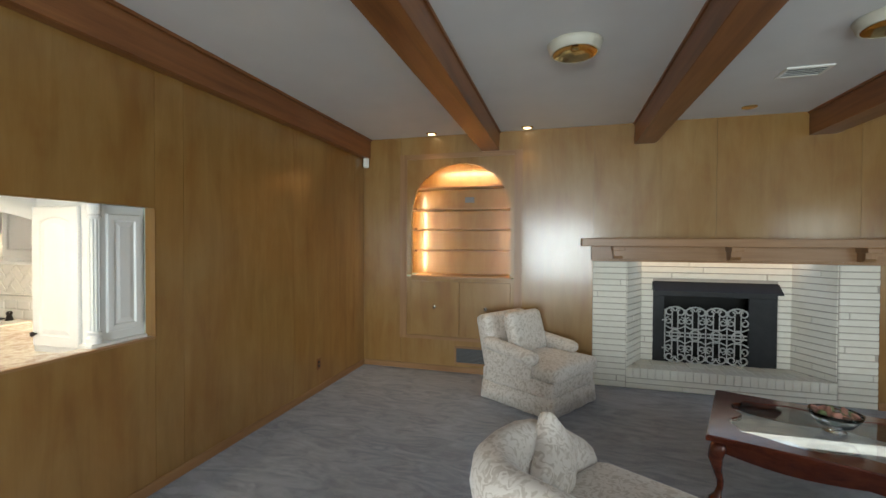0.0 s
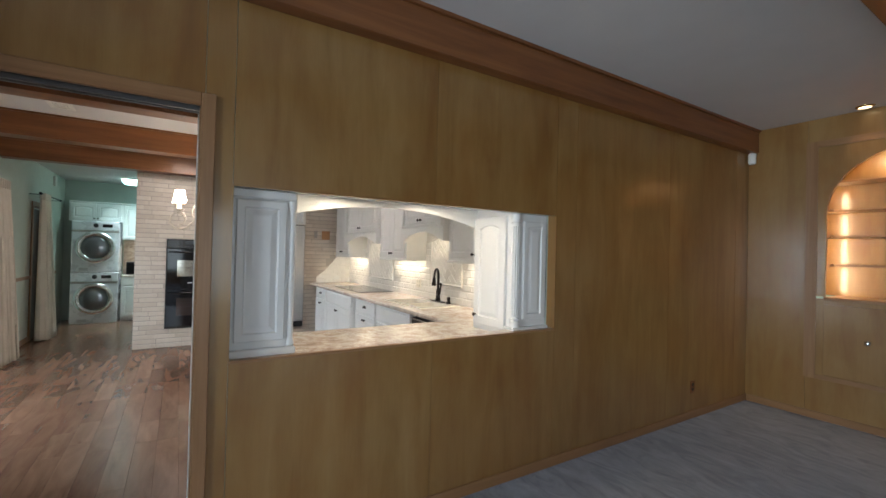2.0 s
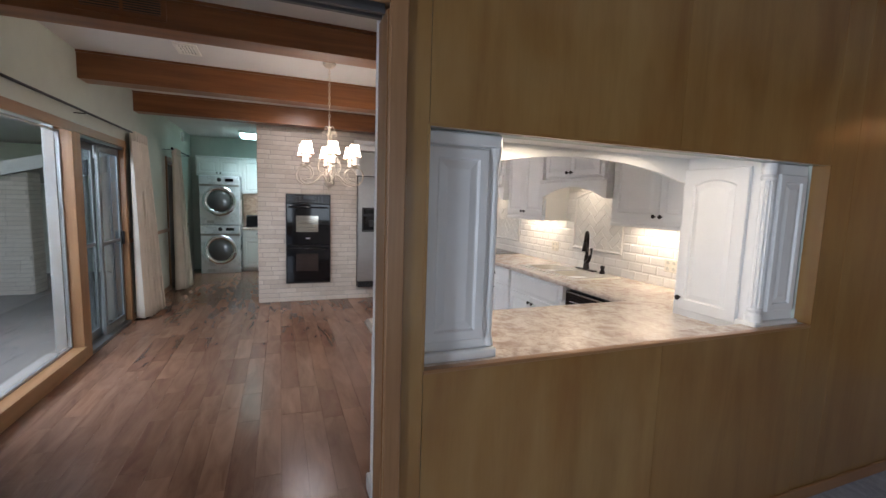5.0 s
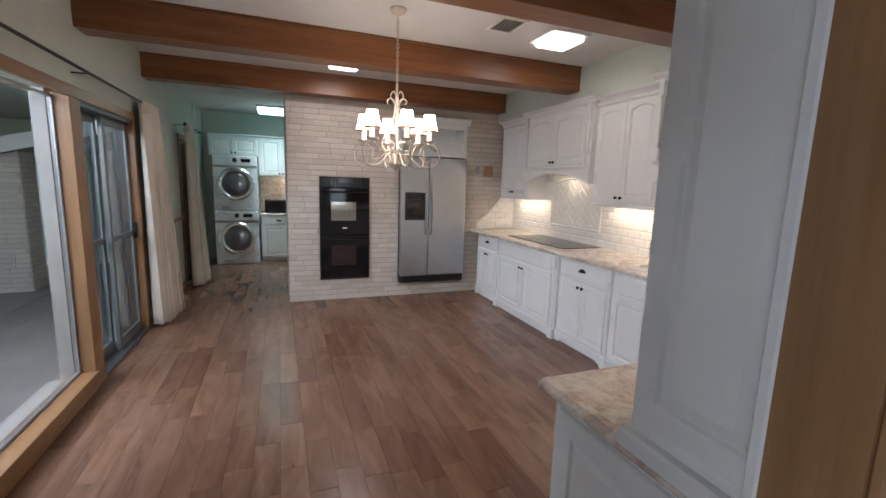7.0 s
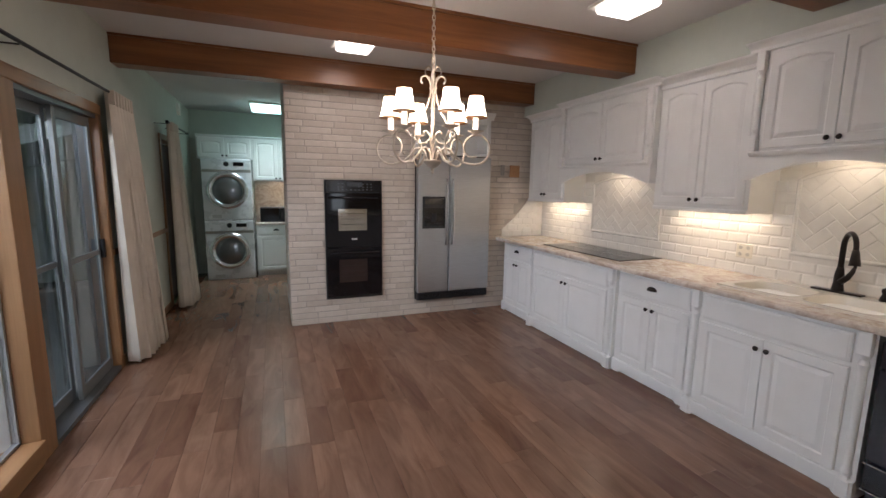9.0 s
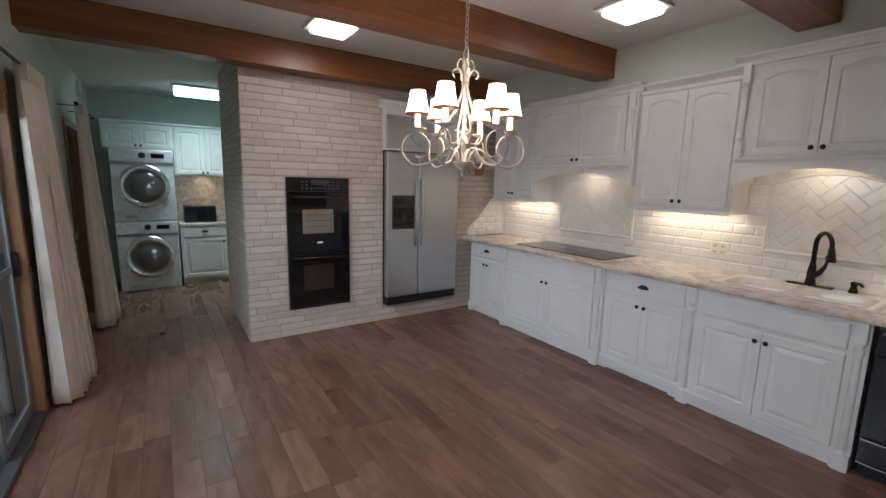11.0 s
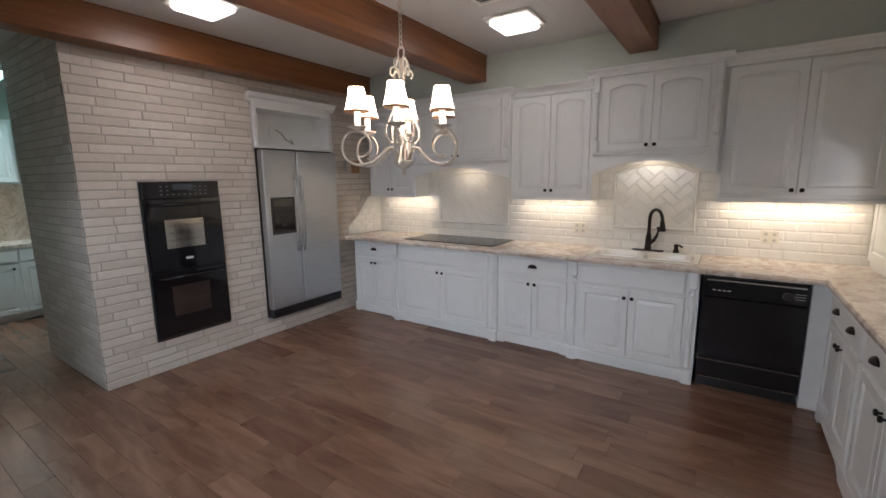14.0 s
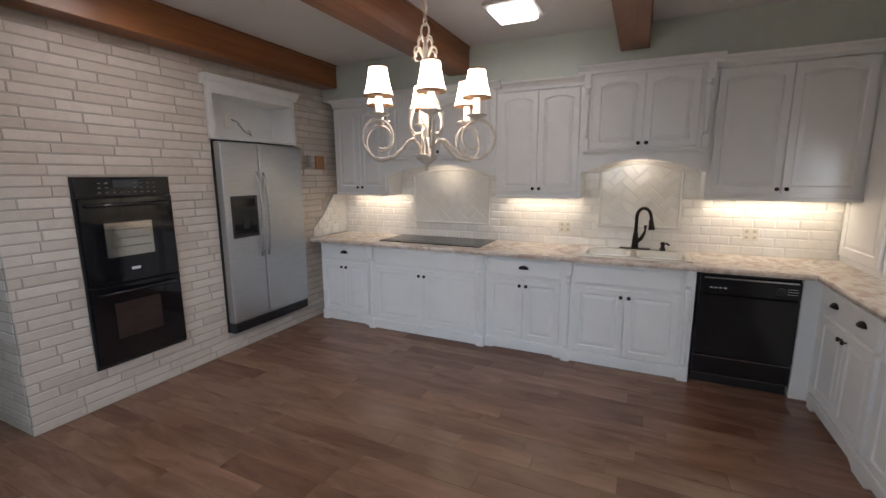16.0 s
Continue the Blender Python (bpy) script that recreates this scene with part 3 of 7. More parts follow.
def rings_mesh(loops):
    """A closed skin over loops of equal length, capped at both ends."""
    bm = bmesh.new()
    vs = [[bm.verts.new(p) for p in loop] for loop in loops]
    n = len(vs[0])
    for a, b in zip(vs, vs[1:]):
        for k in range(n):
            bm.faces.new((a[k], a[(k + 1) % n], b[(k + 1) % n], b[k]))
    bm.faces.new(vs[0][::-1])
    bm.faces.new(vs[-1])
    bmesh.ops.recalc_face_normals(bm, faces=bm.faces)
    return bm


def raised_panel(u0, u1, z0, z1, y, arched=0.0, frame_w=0.052, thick=0.02):
    """A raised-panel door that faces -y, its front at y."""
    n = 10
    def loop(inset, depth, drop):
        a, b, lo, hi = u0 + inset, u1 - inset, z0 + inset, z1 - inset
        pts = [(a, y + depth, lo), (b, y + depth, lo)]
        for k in range(n + 1):
            s = 1 - 2 * k / n
            pts.append(((a + b) / 2 + s * (b - a) / 2, y + depth, hi - drop * abs(s) ** 2))
        return pts
    f = frame_w
    return rings_mesh([loop(0, thick, 0), loop(0, 0.004, 0), loop(0.004, 0, 0), loop(f, 0, arched), loop(f + 0.007, 0.009, arched),
                       loop(f + 0.012, 0.009, arched), loop(f + 0.038, 0.002, arched), loop(f + 0.042, 0.002, arched)])


def slab_front(u0, u1, z0, z1, y):
    def loop(i, d):
        return [(u0 + i, y + d, z0 + i), (u1 - i, y + d, z0 + i), (u1 - i, y + d, z1 - i), (u0 + i, y + d, z1 - i)]
    return rings_mesh([loop(0, 0.02), loop(0, 0.006), loop(0.008, 0.002), loop(0.012, 0.002), loop(0.016, 0.0)])


def knob(parent, u, z, y, m):
    bm = lathe(bmesh.new(), 0, 0, [(0.006, 0), (0.006, 0.012), (0.013, 0.016), (0.016, 0.022), (0.013, 0.028), (0.0, 0.031)], 14)
    turned(bm, m @ Matrix.Translation((u, y, z)) @ Matrix.Rotation(math.pi / 2, 4, "X"))
    part("knob", bm, "bronze", parent, "round oil-rubbed bronze knob", True)


def cup_pull(parent, u, z, y, m):
    bm = bmesh.new()
    bmesh.ops.create_uvsphere(bm, u_segments=20, v_segments=12, radius=1.0)
    bmesh.ops.delete(bm, geom=[v for v in bm.verts if v.co.z < -0.05 or v.co.y > 0.05], context="VERTS")
    bmesh.ops.transform(bm, matrix=Matrix.Translation((u, y, z - 0.012)) @ Matrix.Diagonal((0.047, 0.028, 0.032, 1)), verts=bm.verts)
    bmesh.ops.solidify(bm, geom=bm.faces[:], thickness=0.003)
    part("cup_pull", turned(bm, m), "bronze", parent, "oil-rubbed bronze cup pull", True)


def door_pair(body, u0, u1, z0, z1, y, m, arched=0.0, knob_z=None, material="white"):
    mid = (u0 + u1) / 2
    for a, b, k in ((u0, mid - 0.002, mid - 0.03), (mid + 0.002, u1, mid + 0.03)):
        d = part("door", turned(raised_panel(a, b, z0, z1, y - 0.02, arched), m), material, body)
        knob(d, k, knob_z, y - 0.02, m)


def pilaster(parent, u0, u1, y, z0, z1, m):
    """A slim turned quarter-post with square blocks."""
    u = (u0 + u1) / 2
    r = (u1 - u0) / 2
    bm = bmesh.new()
    box(bm, u0, u1, y - r, y + r, z0, z0 + 0.1, 0.003)
    box(bm, u0, u1, y - r, y + r, z1 - 0.12, z1, 0.003)
    h = z1 - z0
    prof = [(r * 0.95, 0.1), (r * 0.6, 0.12), (r * 0.9, 0.14), (r * 0.7, 0.17), (r * 0.72, h * 0.5), (r * 0.7, h - 0.2), (r * 0.95, h - 0.17), (r * 0.6, h - 0.145), (r * 0.95, h - 0.12)]
    lathe(bm, u, y, [(a, z0 + b) for a, b in prof], 16)
    part("pilaster", turned(bm, m), "white", parent, "slim turned pilaster painted white")


def toe_skirt(u0, u1, y, m):
    """A toe board with an ogee lower edge between bracket feet, and a small ledge on top."""
    f = min(0.15, (u1 - u0) * 0.2)
    side = [(f * 0.5, 0.0), (f * 0.56, 0.012), (f * 0.72, 0.026), (f * 0.86, 0.034), (f, 0.052)]
    pts = [(u0, 0.0)] + [(u0 + a, b) for a, b in side] + [(u1 - a, b) for a, b in reversed(side)] + [(u1, 0.0), (u1, 0.10), (u0, 0.10)]
    bm = prism(bmesh.new(), pts, "y", y - 0.022, y - 0.002)
    prism(bm, [(y - 0.002, 0.10), (y - 0.022, 0.10), (y - 0.018, 0.106), (y - 0.008, 0.109), (y - 0.002, 0.114)], "x", u0, u1)
    return turned(bm, m)


def base_unit(u0, u1, front, back, m, label, pulls=1, left_post=False, right_post=False):
    """A base cabinet with a drawer or false front over a pair of doors."""
    c = m @ Vector(((u0 + u1) / 2, (front + back) / 2, 0))
    t = thing("base_cabinet", c.x, c.y, 0, label, "cabinet", "white base cabinets")
    body = part("body", turned(B(u0, u1, front, back, 0.09, 0.885), m), "white", t)
    part("toe_board", toe_skirt(u0, u1, front, m), "white", t)
    part("plinth", turned(B(u0 + 0.004, u1 - 0.004, front + 0.006, back, 0, 0.09), m), "white", t)
    a, b = u0 + (0.09 if left_post else 0.03), u1 - (0.09 if right_post else 0.03)
    d = part("drawer_front", turned(slab_front(a, b, 0.705, 0.86, front - 0.02), m), "white", t)
    for k in range(pulls):
        cup_pull(d, a + (b - a) * (k + 1) / (pulls + 1) if pulls == 1 else a + (b - a) * (0.25 + 0.5 * k), 0.79, front - 0.02, m)
    door_pair(t, a, b, 0.115, 0.68, front, m, 0.0, 0.625)
    if left_post:
        pilaster(t, u0 + 0.012, u0 + 0.068, front - 0.004, 0.0, 0.885, m)
    if right_post:
        pilaster(t, u1 - 0.068, u1 - 0.012, front - 0.004, 0.0, 0.885, m)
    return t


base_unit(-7.53, -6.87, 1.93, TY, STRAIGHT, "narrow white base cabinet beside the brick wall")
base_unit(-6.87, -5.57, 1.885, TY, STRAIGHT, "white base cabinet under the black cooktop", 0, True, True)
base_unit(-5.57, -4.86, 1.92, TY, STRAIGHT, "white base cabinet with a drawer and two doors")
base_unit(-4.86, -3.885, 1.885, TY, STRAIGHT, "white sink base cabinet with false drawer front", 0, True, True)
base_unit(-1.80, -1.00, -3.14, -2.45, TURN_W, "white peninsula cabinet with wide drawer", 2)
base_unit(-1.00, -0.13, -3.14, -2.45, TURN_W, "white peninsula cabinet at the open end", 2)
t = thing("corner_filler", -3.18, 2.2, 0, "white filler panel beside the dishwasher", "cabinet")
part("panel", B(-3.245, -3.14, 1.885, TY, 0.0, 0.885, 0.003), "white", t)
part("panel", B(-3.14, -2.45, 1.80, TY, 0.0, 0.885), "white", t)
t = thing("end_panel", -2.8, 0.11, 0, "white raised end panel of the peninsula", "panel")
part("board", B(-3.13, PK - 0.002, 0.105, 0.13, 0, 0.885), "white", t)
part("raised_field", raised_panel(-3.10, -2.46, 0.12, 0.86, 0.087, 0.0, 0.07), "white", t)
part("base_moulding", B(-3.14, PK - 0.002, 0.075, 0.105, 0, 0.09, 0.006), "white", t)

# worktop in one run with the sink cut out
CT = 0.925
SKX0, SKX1, SKY0, SKY1 = -4.745, -3.925, 1.985, 2.44
t = thing("worktop", -5.0, 2.2, 0.885, "mottled beige and cream stone-look worktop", "worktop")
for x0, x1, y0, y1 in ((-7.60, SKX0, 1.855, TY), (SKX1, -3.17, 1.855, TY), (SKX0, SKX1, 1.855, SKY0), (SKX0, SKX1, SKY1, TY), (-3.17, PX - 0.02, 0.11, TY)):
    part("slab", B(x0, x1, y0, y1, 0.887, CT), "stone", t)
edge = [(0, 0.885), (-0.016, 0.888), (-0.02, 0.9), (-0.02, 0.912), (-0.012, CT), (0, CT)]
part("edge", prism(bmesh.new(), [(1.855 + a, b) for a, b in edge], "x", -7.60, -3.17), "stone", t)
part("edge", prism(bmesh.new(), [(-3.17 + a, b) for a, b in edge], "y", 0.11, 1.855), "stone", t)
part("edge", prism(bmesh.new(), [(0.11 + a * 2.2, b) for a, b in edge], "x", -3.185, PK - 0.004), "stone", t)

# sink
t = thing("sink", -4.355, 2.19, CT, "cream enamel double-bowl drop-in sink", "sink")
z = CT + 0.012


def rounded(x0, x1, y0, y1, rad, n=6):
    """A rectangle with rounded corners, and the same points pushed out to a sharp one."""
    soft, sharp = [], []
    for cx, cy, sx, sy, a0 in ((x1 - rad, y1 - rad, x1, y1, 0), (x0 + rad, y1 - rad, x0, y1, 90), (x0 + rad, y0 + rad, x0, y0, 180), (x1 - rad, y0 + rad, x1, y0, 270)):
        for k in range(n + 1):
            a = radians(a0 + 90 * k / n)
            p = (cx + rad * math.cos(a), cy + rad * math.sin(a))
            soft.append(p)
            first = (k < n / 2) == (a0 in (0, 180))
            sharp.append((sx, sy) if 2 * k == n else ((sx, p[1]) if first else (p[0], sy)))
    return soft, sharp


ox0, ox1, oy0, oy1, mid = SKX0 - 0.02, SKX1 + 0.02, SKY0 - 0.02, SKY1 + 0.03, (SKX0 + SKX1) / 2
rim = bmesh.new()
for cx0, cx1, x0, x1 in ((ox0, mid, SKX0 + 0.03, mid - 0.018), (mid, ox1, mid + 0.018, SKX1 - 0.03)):
    y0, y1 = SKY0 + 0.025, SKY1 - 0.065
    soft, sharp = rounded(x0, x1, y0, y1, 0.085)
    cell = [(cx0 if abs(x - x0) < 1e-9 else (cx1 if abs(x - x1) < 1e-9 else x), oy0 if abs(y - y0) < 1e-9 else (oy1 if abs(y - y1) < 1e-9 else y)) for x, y in sharp]
    n = len(soft)
    low = [rim.verts.new((x, y, CT + 0.0005)) for x, y in cell]
    top = [rim.verts.new((x + (0.006 if x == cx0 == ox0 else (-0.006 if x == cx1 == ox1 else 0)), y + (0.006 if y == oy0 else (-0.006 if y == oy1 else 0)), z)) for x, y in cell]
    lip = [rim.verts.new((x, y, z - 0.001)) for x, y in soft]
    for a, b in ((low, top), (top, lip)):
        for k in range(n):
            rim.faces.new((a[k], a[(k + 1) % n], b[(k + 1) % n], b[k]))
    loops = []
    for inset, depth in ((0, 0.001), (0.004, 0.012), (0.01, 0.06), (0.022, 0.145), (0.05, 0.168)):
        pts, _ = rounded(x0 + inset, x1 - inset, y0 + inset, y1 - inset, 0.085 - inset * 0.5)
        loops.append([(x, y, z - depth) for x, y in pts])
    bm = bmesh.new()
    vs = [[bm.verts.new(p) for p in loop] for loop in loops]
    for a, b in zip(vs, vs[1:]):
        for k in range(n):
            bm.faces.new((a[k], b[k], b[(k + 1) % n], a[(k + 1) % n]))
    bm.faces.new(vs[-1][::-1])
    bowl = part("bowl", bm, "porcelain", t, "", True)
    part("drain", lathe(bmesh.new(), (x0 + x1) / 2, (y0 + y1) / 2, [(0.04, z - 0.167), (0.04, z - 0.163), (0.03, z - 0.162), (0, z - 0.164)], 18), "chrome", bowl)
bmesh.ops.recalc_face_normals(rim, faces=rim.faces)
part("rim", rim, "porcelain", t)
# tap and soap pump
TPX, TPY = -4.33, 2.44
t = thing("tap", TPX, TPY, z, "oil-rubbed bronze gooseneck tap with side lever", "tap")
part("base_plate", B(TPX - 0.13, TPX + 0.13, TPY - 0.028, TPY + 0.028, z, z + 0.012, 0.005), "bronze", t)
part("column", lathe(bmesh.new(), TPX, TPY, [(0.033, z + 0.012), (0.030, z + 0.03), (0.025, z + 0.06), (0.026, z + 0.10), (0.022, z + 0.13), (0.017, z + 0.16)], 16), "bronze", t, "", True)
arch_r, reach = 0.085, Vector((0.68, -0.73))
pts = [(TPX, TPY, z + 0.14), (TPX, TPY, z + 0.22), (TPX, TPY, z + 0.29)]
for k in range(1, 13):
    a = math.pi * k / 12 * 1.02
    d = arch_r * (1 - math.cos(a))
    pts.append((TPX + reach.x * d, TPY + reach.y * d, z + 0.29 + arch_r * math.sin(a)))
part("spout", tube(bmesh.new(), pts, 0.0155, 12, 0.013), "bronze", t, "", True)
hx_, hy_ = pts[-1][0], pts[-1][1]
part("spray_head", tube(bmesh.new(), [(hx_, hy_, z + 0.285), (hx_ + 0.003, hy_ - 0.003, z + 0.25), (hx_ + 0.006, hy_ - 0.006, z + 0.225), (hx_ + 0.008, hy_ - 0.008, z + 0.195)], 0.017, 14, 0.028), "bronze", t, "", True)
part("lever", tube(bmesh.new(), [(TPX + 0.012, TPY - 0.01, z + 0.07), (TPX + 0.045, TPY - 0.012, z + 0.10), (TPX + 0.066, TPY - 0.012, z + 0.14), (TPX + 0.074, TPY - 0.012, z + 0.17)], 0.021, 10, 0.009), "bronze", t, "", True)
part("lever_tip", lathe(bmesh.new(), TPX + 0.075, TPY - 0.012, [(0.008, z + 0.165), (0.010, z + 0.20), (0.016, z + 0.212), (0.012, z + 0.22), (0, z + 0.222)], 12), "bronze", t, "", True)
PPX, PPY = -4.105, 2.44
t = thing("soap_pump", PPX, PPY, z, "small oil-rubbed bronze soap pump", "soap pump")
part("stem", lathe(bmesh.new(), PPX, PPY, [(0.027, z), (0.023, z + 0.02), (0.015, z + 0.04), (0.022, z + 0.058), (0.017, z + 0.072), (0.0, z + 0.078)], 14), "bronze", t, "", True)
part("nozzle", tube(bmesh.new(), [(PPX, PPY, z + 0.062), (PPX + 0.03, PPY - 0.025, z + 0.068), (PPX + 0.05, PPY - 0.04, z + 0.055)], 0.009, 8), "bronze", t, "", True)
# cooktop
t = thing("cooktop", -6.23, 2.24, CT, "black glass electric cooktop set in the worktop", "cooktop")
part("glass_top", B(-6.80, -5.67, 2.00, 2.505, CT, CT + 0.008, 0.003), "black_glass", t)
for x, y, r in ((-6.5, 2.12, 0.085), (-6.5, 2.38, 0.07), (-5.98, 2.12, 0.07), (-5.98, 2.38, 0.085), (-6.24, 2.3, 0.1)):
    part("burner_ring", lathe(bmesh.new(), x, y + 0.01, [(r - 0.003, CT + 0.008), (r - 0.003, CT + 0.0085), (r, CT + 0.0085), (r, CT + 0.008)], 28, False), "black_matt", t)

# dishwasher
t = thing("dishwasher", -3.56, 1.9, 0, "black built-in dishwasher with control panel", "dishwasher")
part("body", B(-3.865, -3.25, 1.90, 2.5, 0.09, 0.875), "black_matt", t)
part("door_panel", B(-3.862, -3.253, 1.865, 1.90, 0.255, 0.72, 0.004), "black", t)
cp = part("control_panel", B(-3.862, -3.253, 1.855, 1.90, 0.725, 0.862, 0.008), "black", t)
part("handle_recess", B(-3.84, -3.275, 1.848, 1.858, 0.845, 0.858, 0.002), "chrome", cp)
part("dial", disc_y(-3.37, 1.855, 0.785, [(0.03, 0), (0.028, 0.014), (0.01, 0.017), (0, 0.017)], 22), "black_matt", cp)
for k in range(4):
    part("print_bar", B(-3.80 + 0.03 * k, -3.78 + 0.03 * k, 1.8535, 1.8555, 0.775, 0.782), "line", cp)
for k in range(3):
    part("print_bar", B(-3.335, -3.275, 1.8535, 1.8555, 0.77 + 0.018 * k, 0.773 + 0.018 * k), "line", cp)
part("trim_strip", B(-3.862, -3.253, 1.858, 1.90, 0.236, 0.242), "chrome", t)
part("kick_panel", B(-3.862, -3.253, 1.875, 1.90, 0.10, 0.232, 0.003), "black", t)
part("trim_strip", B(-3.862, -3.253, 1.869, 1.90, 0.092, 0.097), "chrome", t)
part("toe_panel", B(-3.86, -3.255, 1.93, 1.96, 0.0, 0.09), "black_matt", t)


# wall cabinets
def crown(u0, u1, y, z, m, back=TY, ends=(True, True), big=1.0):
    prof = [(0, z - 0.06), (-0.012, z - 0.055), (-0.014, z - 0.035), (-0.03, z - 0.02), (-0.05, z - 0.01), (-0.055, z), (0.02, z), (0.02, z - 0.06)]
    return turned(prism(bmesh.new(), [(y + a * big, z + (b - z) * (0.6 + 0.4 * big)) for a, b in prof], "x", u0 - (0.05 if ends[0] else 0), u1 + (0.05 if ends[1] else 0)), m)


def wall_unit(u0, u1, z0, z1, front, m, label, back=TY, arched=0.03, ends=(False, False)):
    c = m @ Vector(((u0 + u1) / 2, (front + back) / 2, 0))
    t = thing("wall_cabinet", c.x, c.y, z0, label, "cabinet", "white wall cabinets")
    part("body", turned(B(u0, u1, front, back - 0.002, z0, z1), m), "white", t)
    door_pair(t, u0 + 0.03, u1 - 0.03, z0 + 0.05, z1 - 0.085, front, m, arched, z0 + 0.085)
    part("crown_moulding", crown(u0, u1, front, z1, m, back, ends, 1.75), "white", t)
    bm = turned(B(u0, u1, front - 0.018, front + 0.005, z0 - 0.006, z0 + 0.022, 0.006), m)
    part("light_rail", bm, "white", t)
    return t


def hood_unit(u0, u1, zv, z1, front, rise, label):
    """A cabinet over an arched valance."""
    t = thing("hood_cabinet", (u0 + u1) / 2, front, zv, label, "cabinet", "arched hood cabinets")
    zl = zv + 0.165
    part("body", B(u0, u1, front, TY - 0.002, zl - 0.02, z1), "white", t)
    part("valance", prism(bmesh.new(), [(u0, zl), (u0, zv)] + arc(u0 + 0.03, u1 - 0.03, zv, rise) + [(u1, zv), (u1, zl)], "y", front - 0.012, front + 0.012), "white", t, "white valance board with an arched lower edge")
    part("cheek", B(u0, u0 + 0.018, front + 0.012, TY - 0.002, zv, zl - 0.02), "white", t)
    part("cheek", B(u1 - 0.018, u1, front + 0.012, TY - 0.002, zv, zl - 0.02), "white", t)
    bm = bmesh.new()
    prism(bm, [(front - 0.04, zl + 0.012), (front - 0.036, zl), (front - 0.02, zl - 0.012), (front, zl - 0.014), (front, zl + 0.02), (front - 0.03, zl + 0.02)], "x", u0 + 0.02, u1 - 0.02)
    part("ledge", bm, "white", t)
    door_pair(t, u0 + 0.09, u1 - 0.09, zl + 0.035, z1 - 0.09, front, STRAIGHT, 0.03, zl + 0.07)
    for a in (u0 + 0.01, u1 - 0.06):
        pilaster(t, a, a + 0.05, front - 0.01, zl + 0.02, z1 - 0.06, STRAIGHT)
    part("crown_moulding", crown(u0, u1, front, z1, STRAIGHT, TY, (True, True), 1.25), "white", t)


wall_unit(-7.54, -6.83, 1.395, 2.43, 2.265, STRAIGHT, "narrow white wall cabinet beside the brick")
hood_unit(-6.83, -5.60, 1.605, 2.46, 2.205, 0.11, "white hood cabinet above the cooktop")
wall_unit(-5.60, -4.81, 1.395, 2.44, 2.265, STRAIGHT, "tall white wall cabinet between the hoods")
hood_unit(-4.81, -3.85, 1.625, 2.50, 2.205, 0.105, "white hood cabinet above the sink")
wall_unit(-3.85, -2.862, 1.405, 2.48, 2.265, STRAIGHT, "wide white wall cabinet in the corner")
for x0, x1, zz in ((-7.4, -6.95, 1.395), (-5.5, -4.9, 1.395), (-3.75, -3.0, 1.405)):
    t = thing("under_cabinet_lamp", (x0 + x1) / 2, 2.42, zz - 0.01, "slim white lamp fixed under a wall cabinet", "lamp", "under-cabinet lamps")
    part("housing", B(x0, x1, 2.39, 2.45, zz - 0.008, zz, 0.002), "white_plastic", t)

# serving hatch: towers on the worktop, arched valance, cover above
def tower(y0, y1, label):
    t = thing("hatch_tower", -2.64, (y0 + y1) / 2, CT, label, "cabinet", "hatch towers")
    part("body", B(-2.855 if y0 > 1 else -2.792, PK - 0.004, y0, y1, CT, 2.44), "white", t)
    return t


t = tower(0.075, 0.40, "white panelled tower on the worktop by the doorway")
part("side_panel", raised_panel(-2.777, PK - 0.01, CT + 0.09, 2.36, 0.055, 0.0, 0.06), "white", t)
part("base_moulding", B(-2.812, PK - 0.004, 0.045, 0.42, CT, CT + 0.05, 0.008), "white", t)
part("body_front", B(PK - 0.004, -2.40, 0.104, 0.40, CT + 0.002, 1.786), "white", t)
part("front_panel", turned(raised_panel(0.125, 0.355, CT + 0.12, 1.735, 2.382, 0.0, 0.035), TURN_E), "white", t)
part("front_base", B(-2.40, -2.37, 0.104, 0.41, CT + 0.002, CT + 0.085, 0.006), "white", t)
part("front_cap", B(-2.40, -2.372, 0.104, 0.40, 1.742, 1.786, 0.006), "white", t)
part("corner_post", lathe(bmesh.new(), -2.405, 0.388, [(0.022, CT + 0.09), (0.014, CT + 0.13), (0.016, CT + 0.5), (0.014, 1.68), (0.022, 1.72), (0.022, 1.786)], 14), "white", t)
t = tower(1.875, TY - 0.004, "white tower cabinet with arched door on the worktop")
d = part("door", raised_panel(-2.835, -2.47, CT + 0.04, 1.775, 1.853, 0.03, 0.06), "white", t)
knob(d, -2.80, CT + 0.11, 1.853, STRAIGHT)
part("body_front", B(PK - 0.004, -2.40, 1.875, 2.186, CT + 0.002, 1.786), "white", t)
part("front_panel", turned(raised_panel(1.955, 2.16, CT + 0.12, 1.735, 2.382, 0.0, 0.035), TURN_E), "white", t)
part("front_base", B(-2.47, -2.365, 1.85, 2.186, CT + 0.002, CT + 0.07, 0.006), "white", t)
bm = bmesh.new()
n, r = 40, 0.03
loops = []
for zz in (CT + 0.14, 1.70):
    loops.append([(-2.41 + (r - (0.005 if k % 4 < 2 else 0)) * math.cos(2 * math.pi * k / n), 1.90 + (r - (0.005 if k % 4 < 2 else 0)) * math.sin(2 * math.pi * k / n), zz) for k in range(n)])
part("fluted_column", rings_mesh(loops), "white", t, "white fluted corner column")
part("capital", lathe(bmesh.new(), -2.41, 1.90, [(0.03, 1.70), (0.036, 1.715), (0.03, 1.73), (0.036, 1.75), (0.036, 1.786)], 20), "white", t)
part("column_base", lathe(bmesh.new(), -2.41, 1.90, [(0.04, CT + 0.07), (0.04, CT + 0.1), (0.03, CT + 0.115), (0.036, CT + 0.13), (0.03, CT + 0.14)], 20), "white", t)
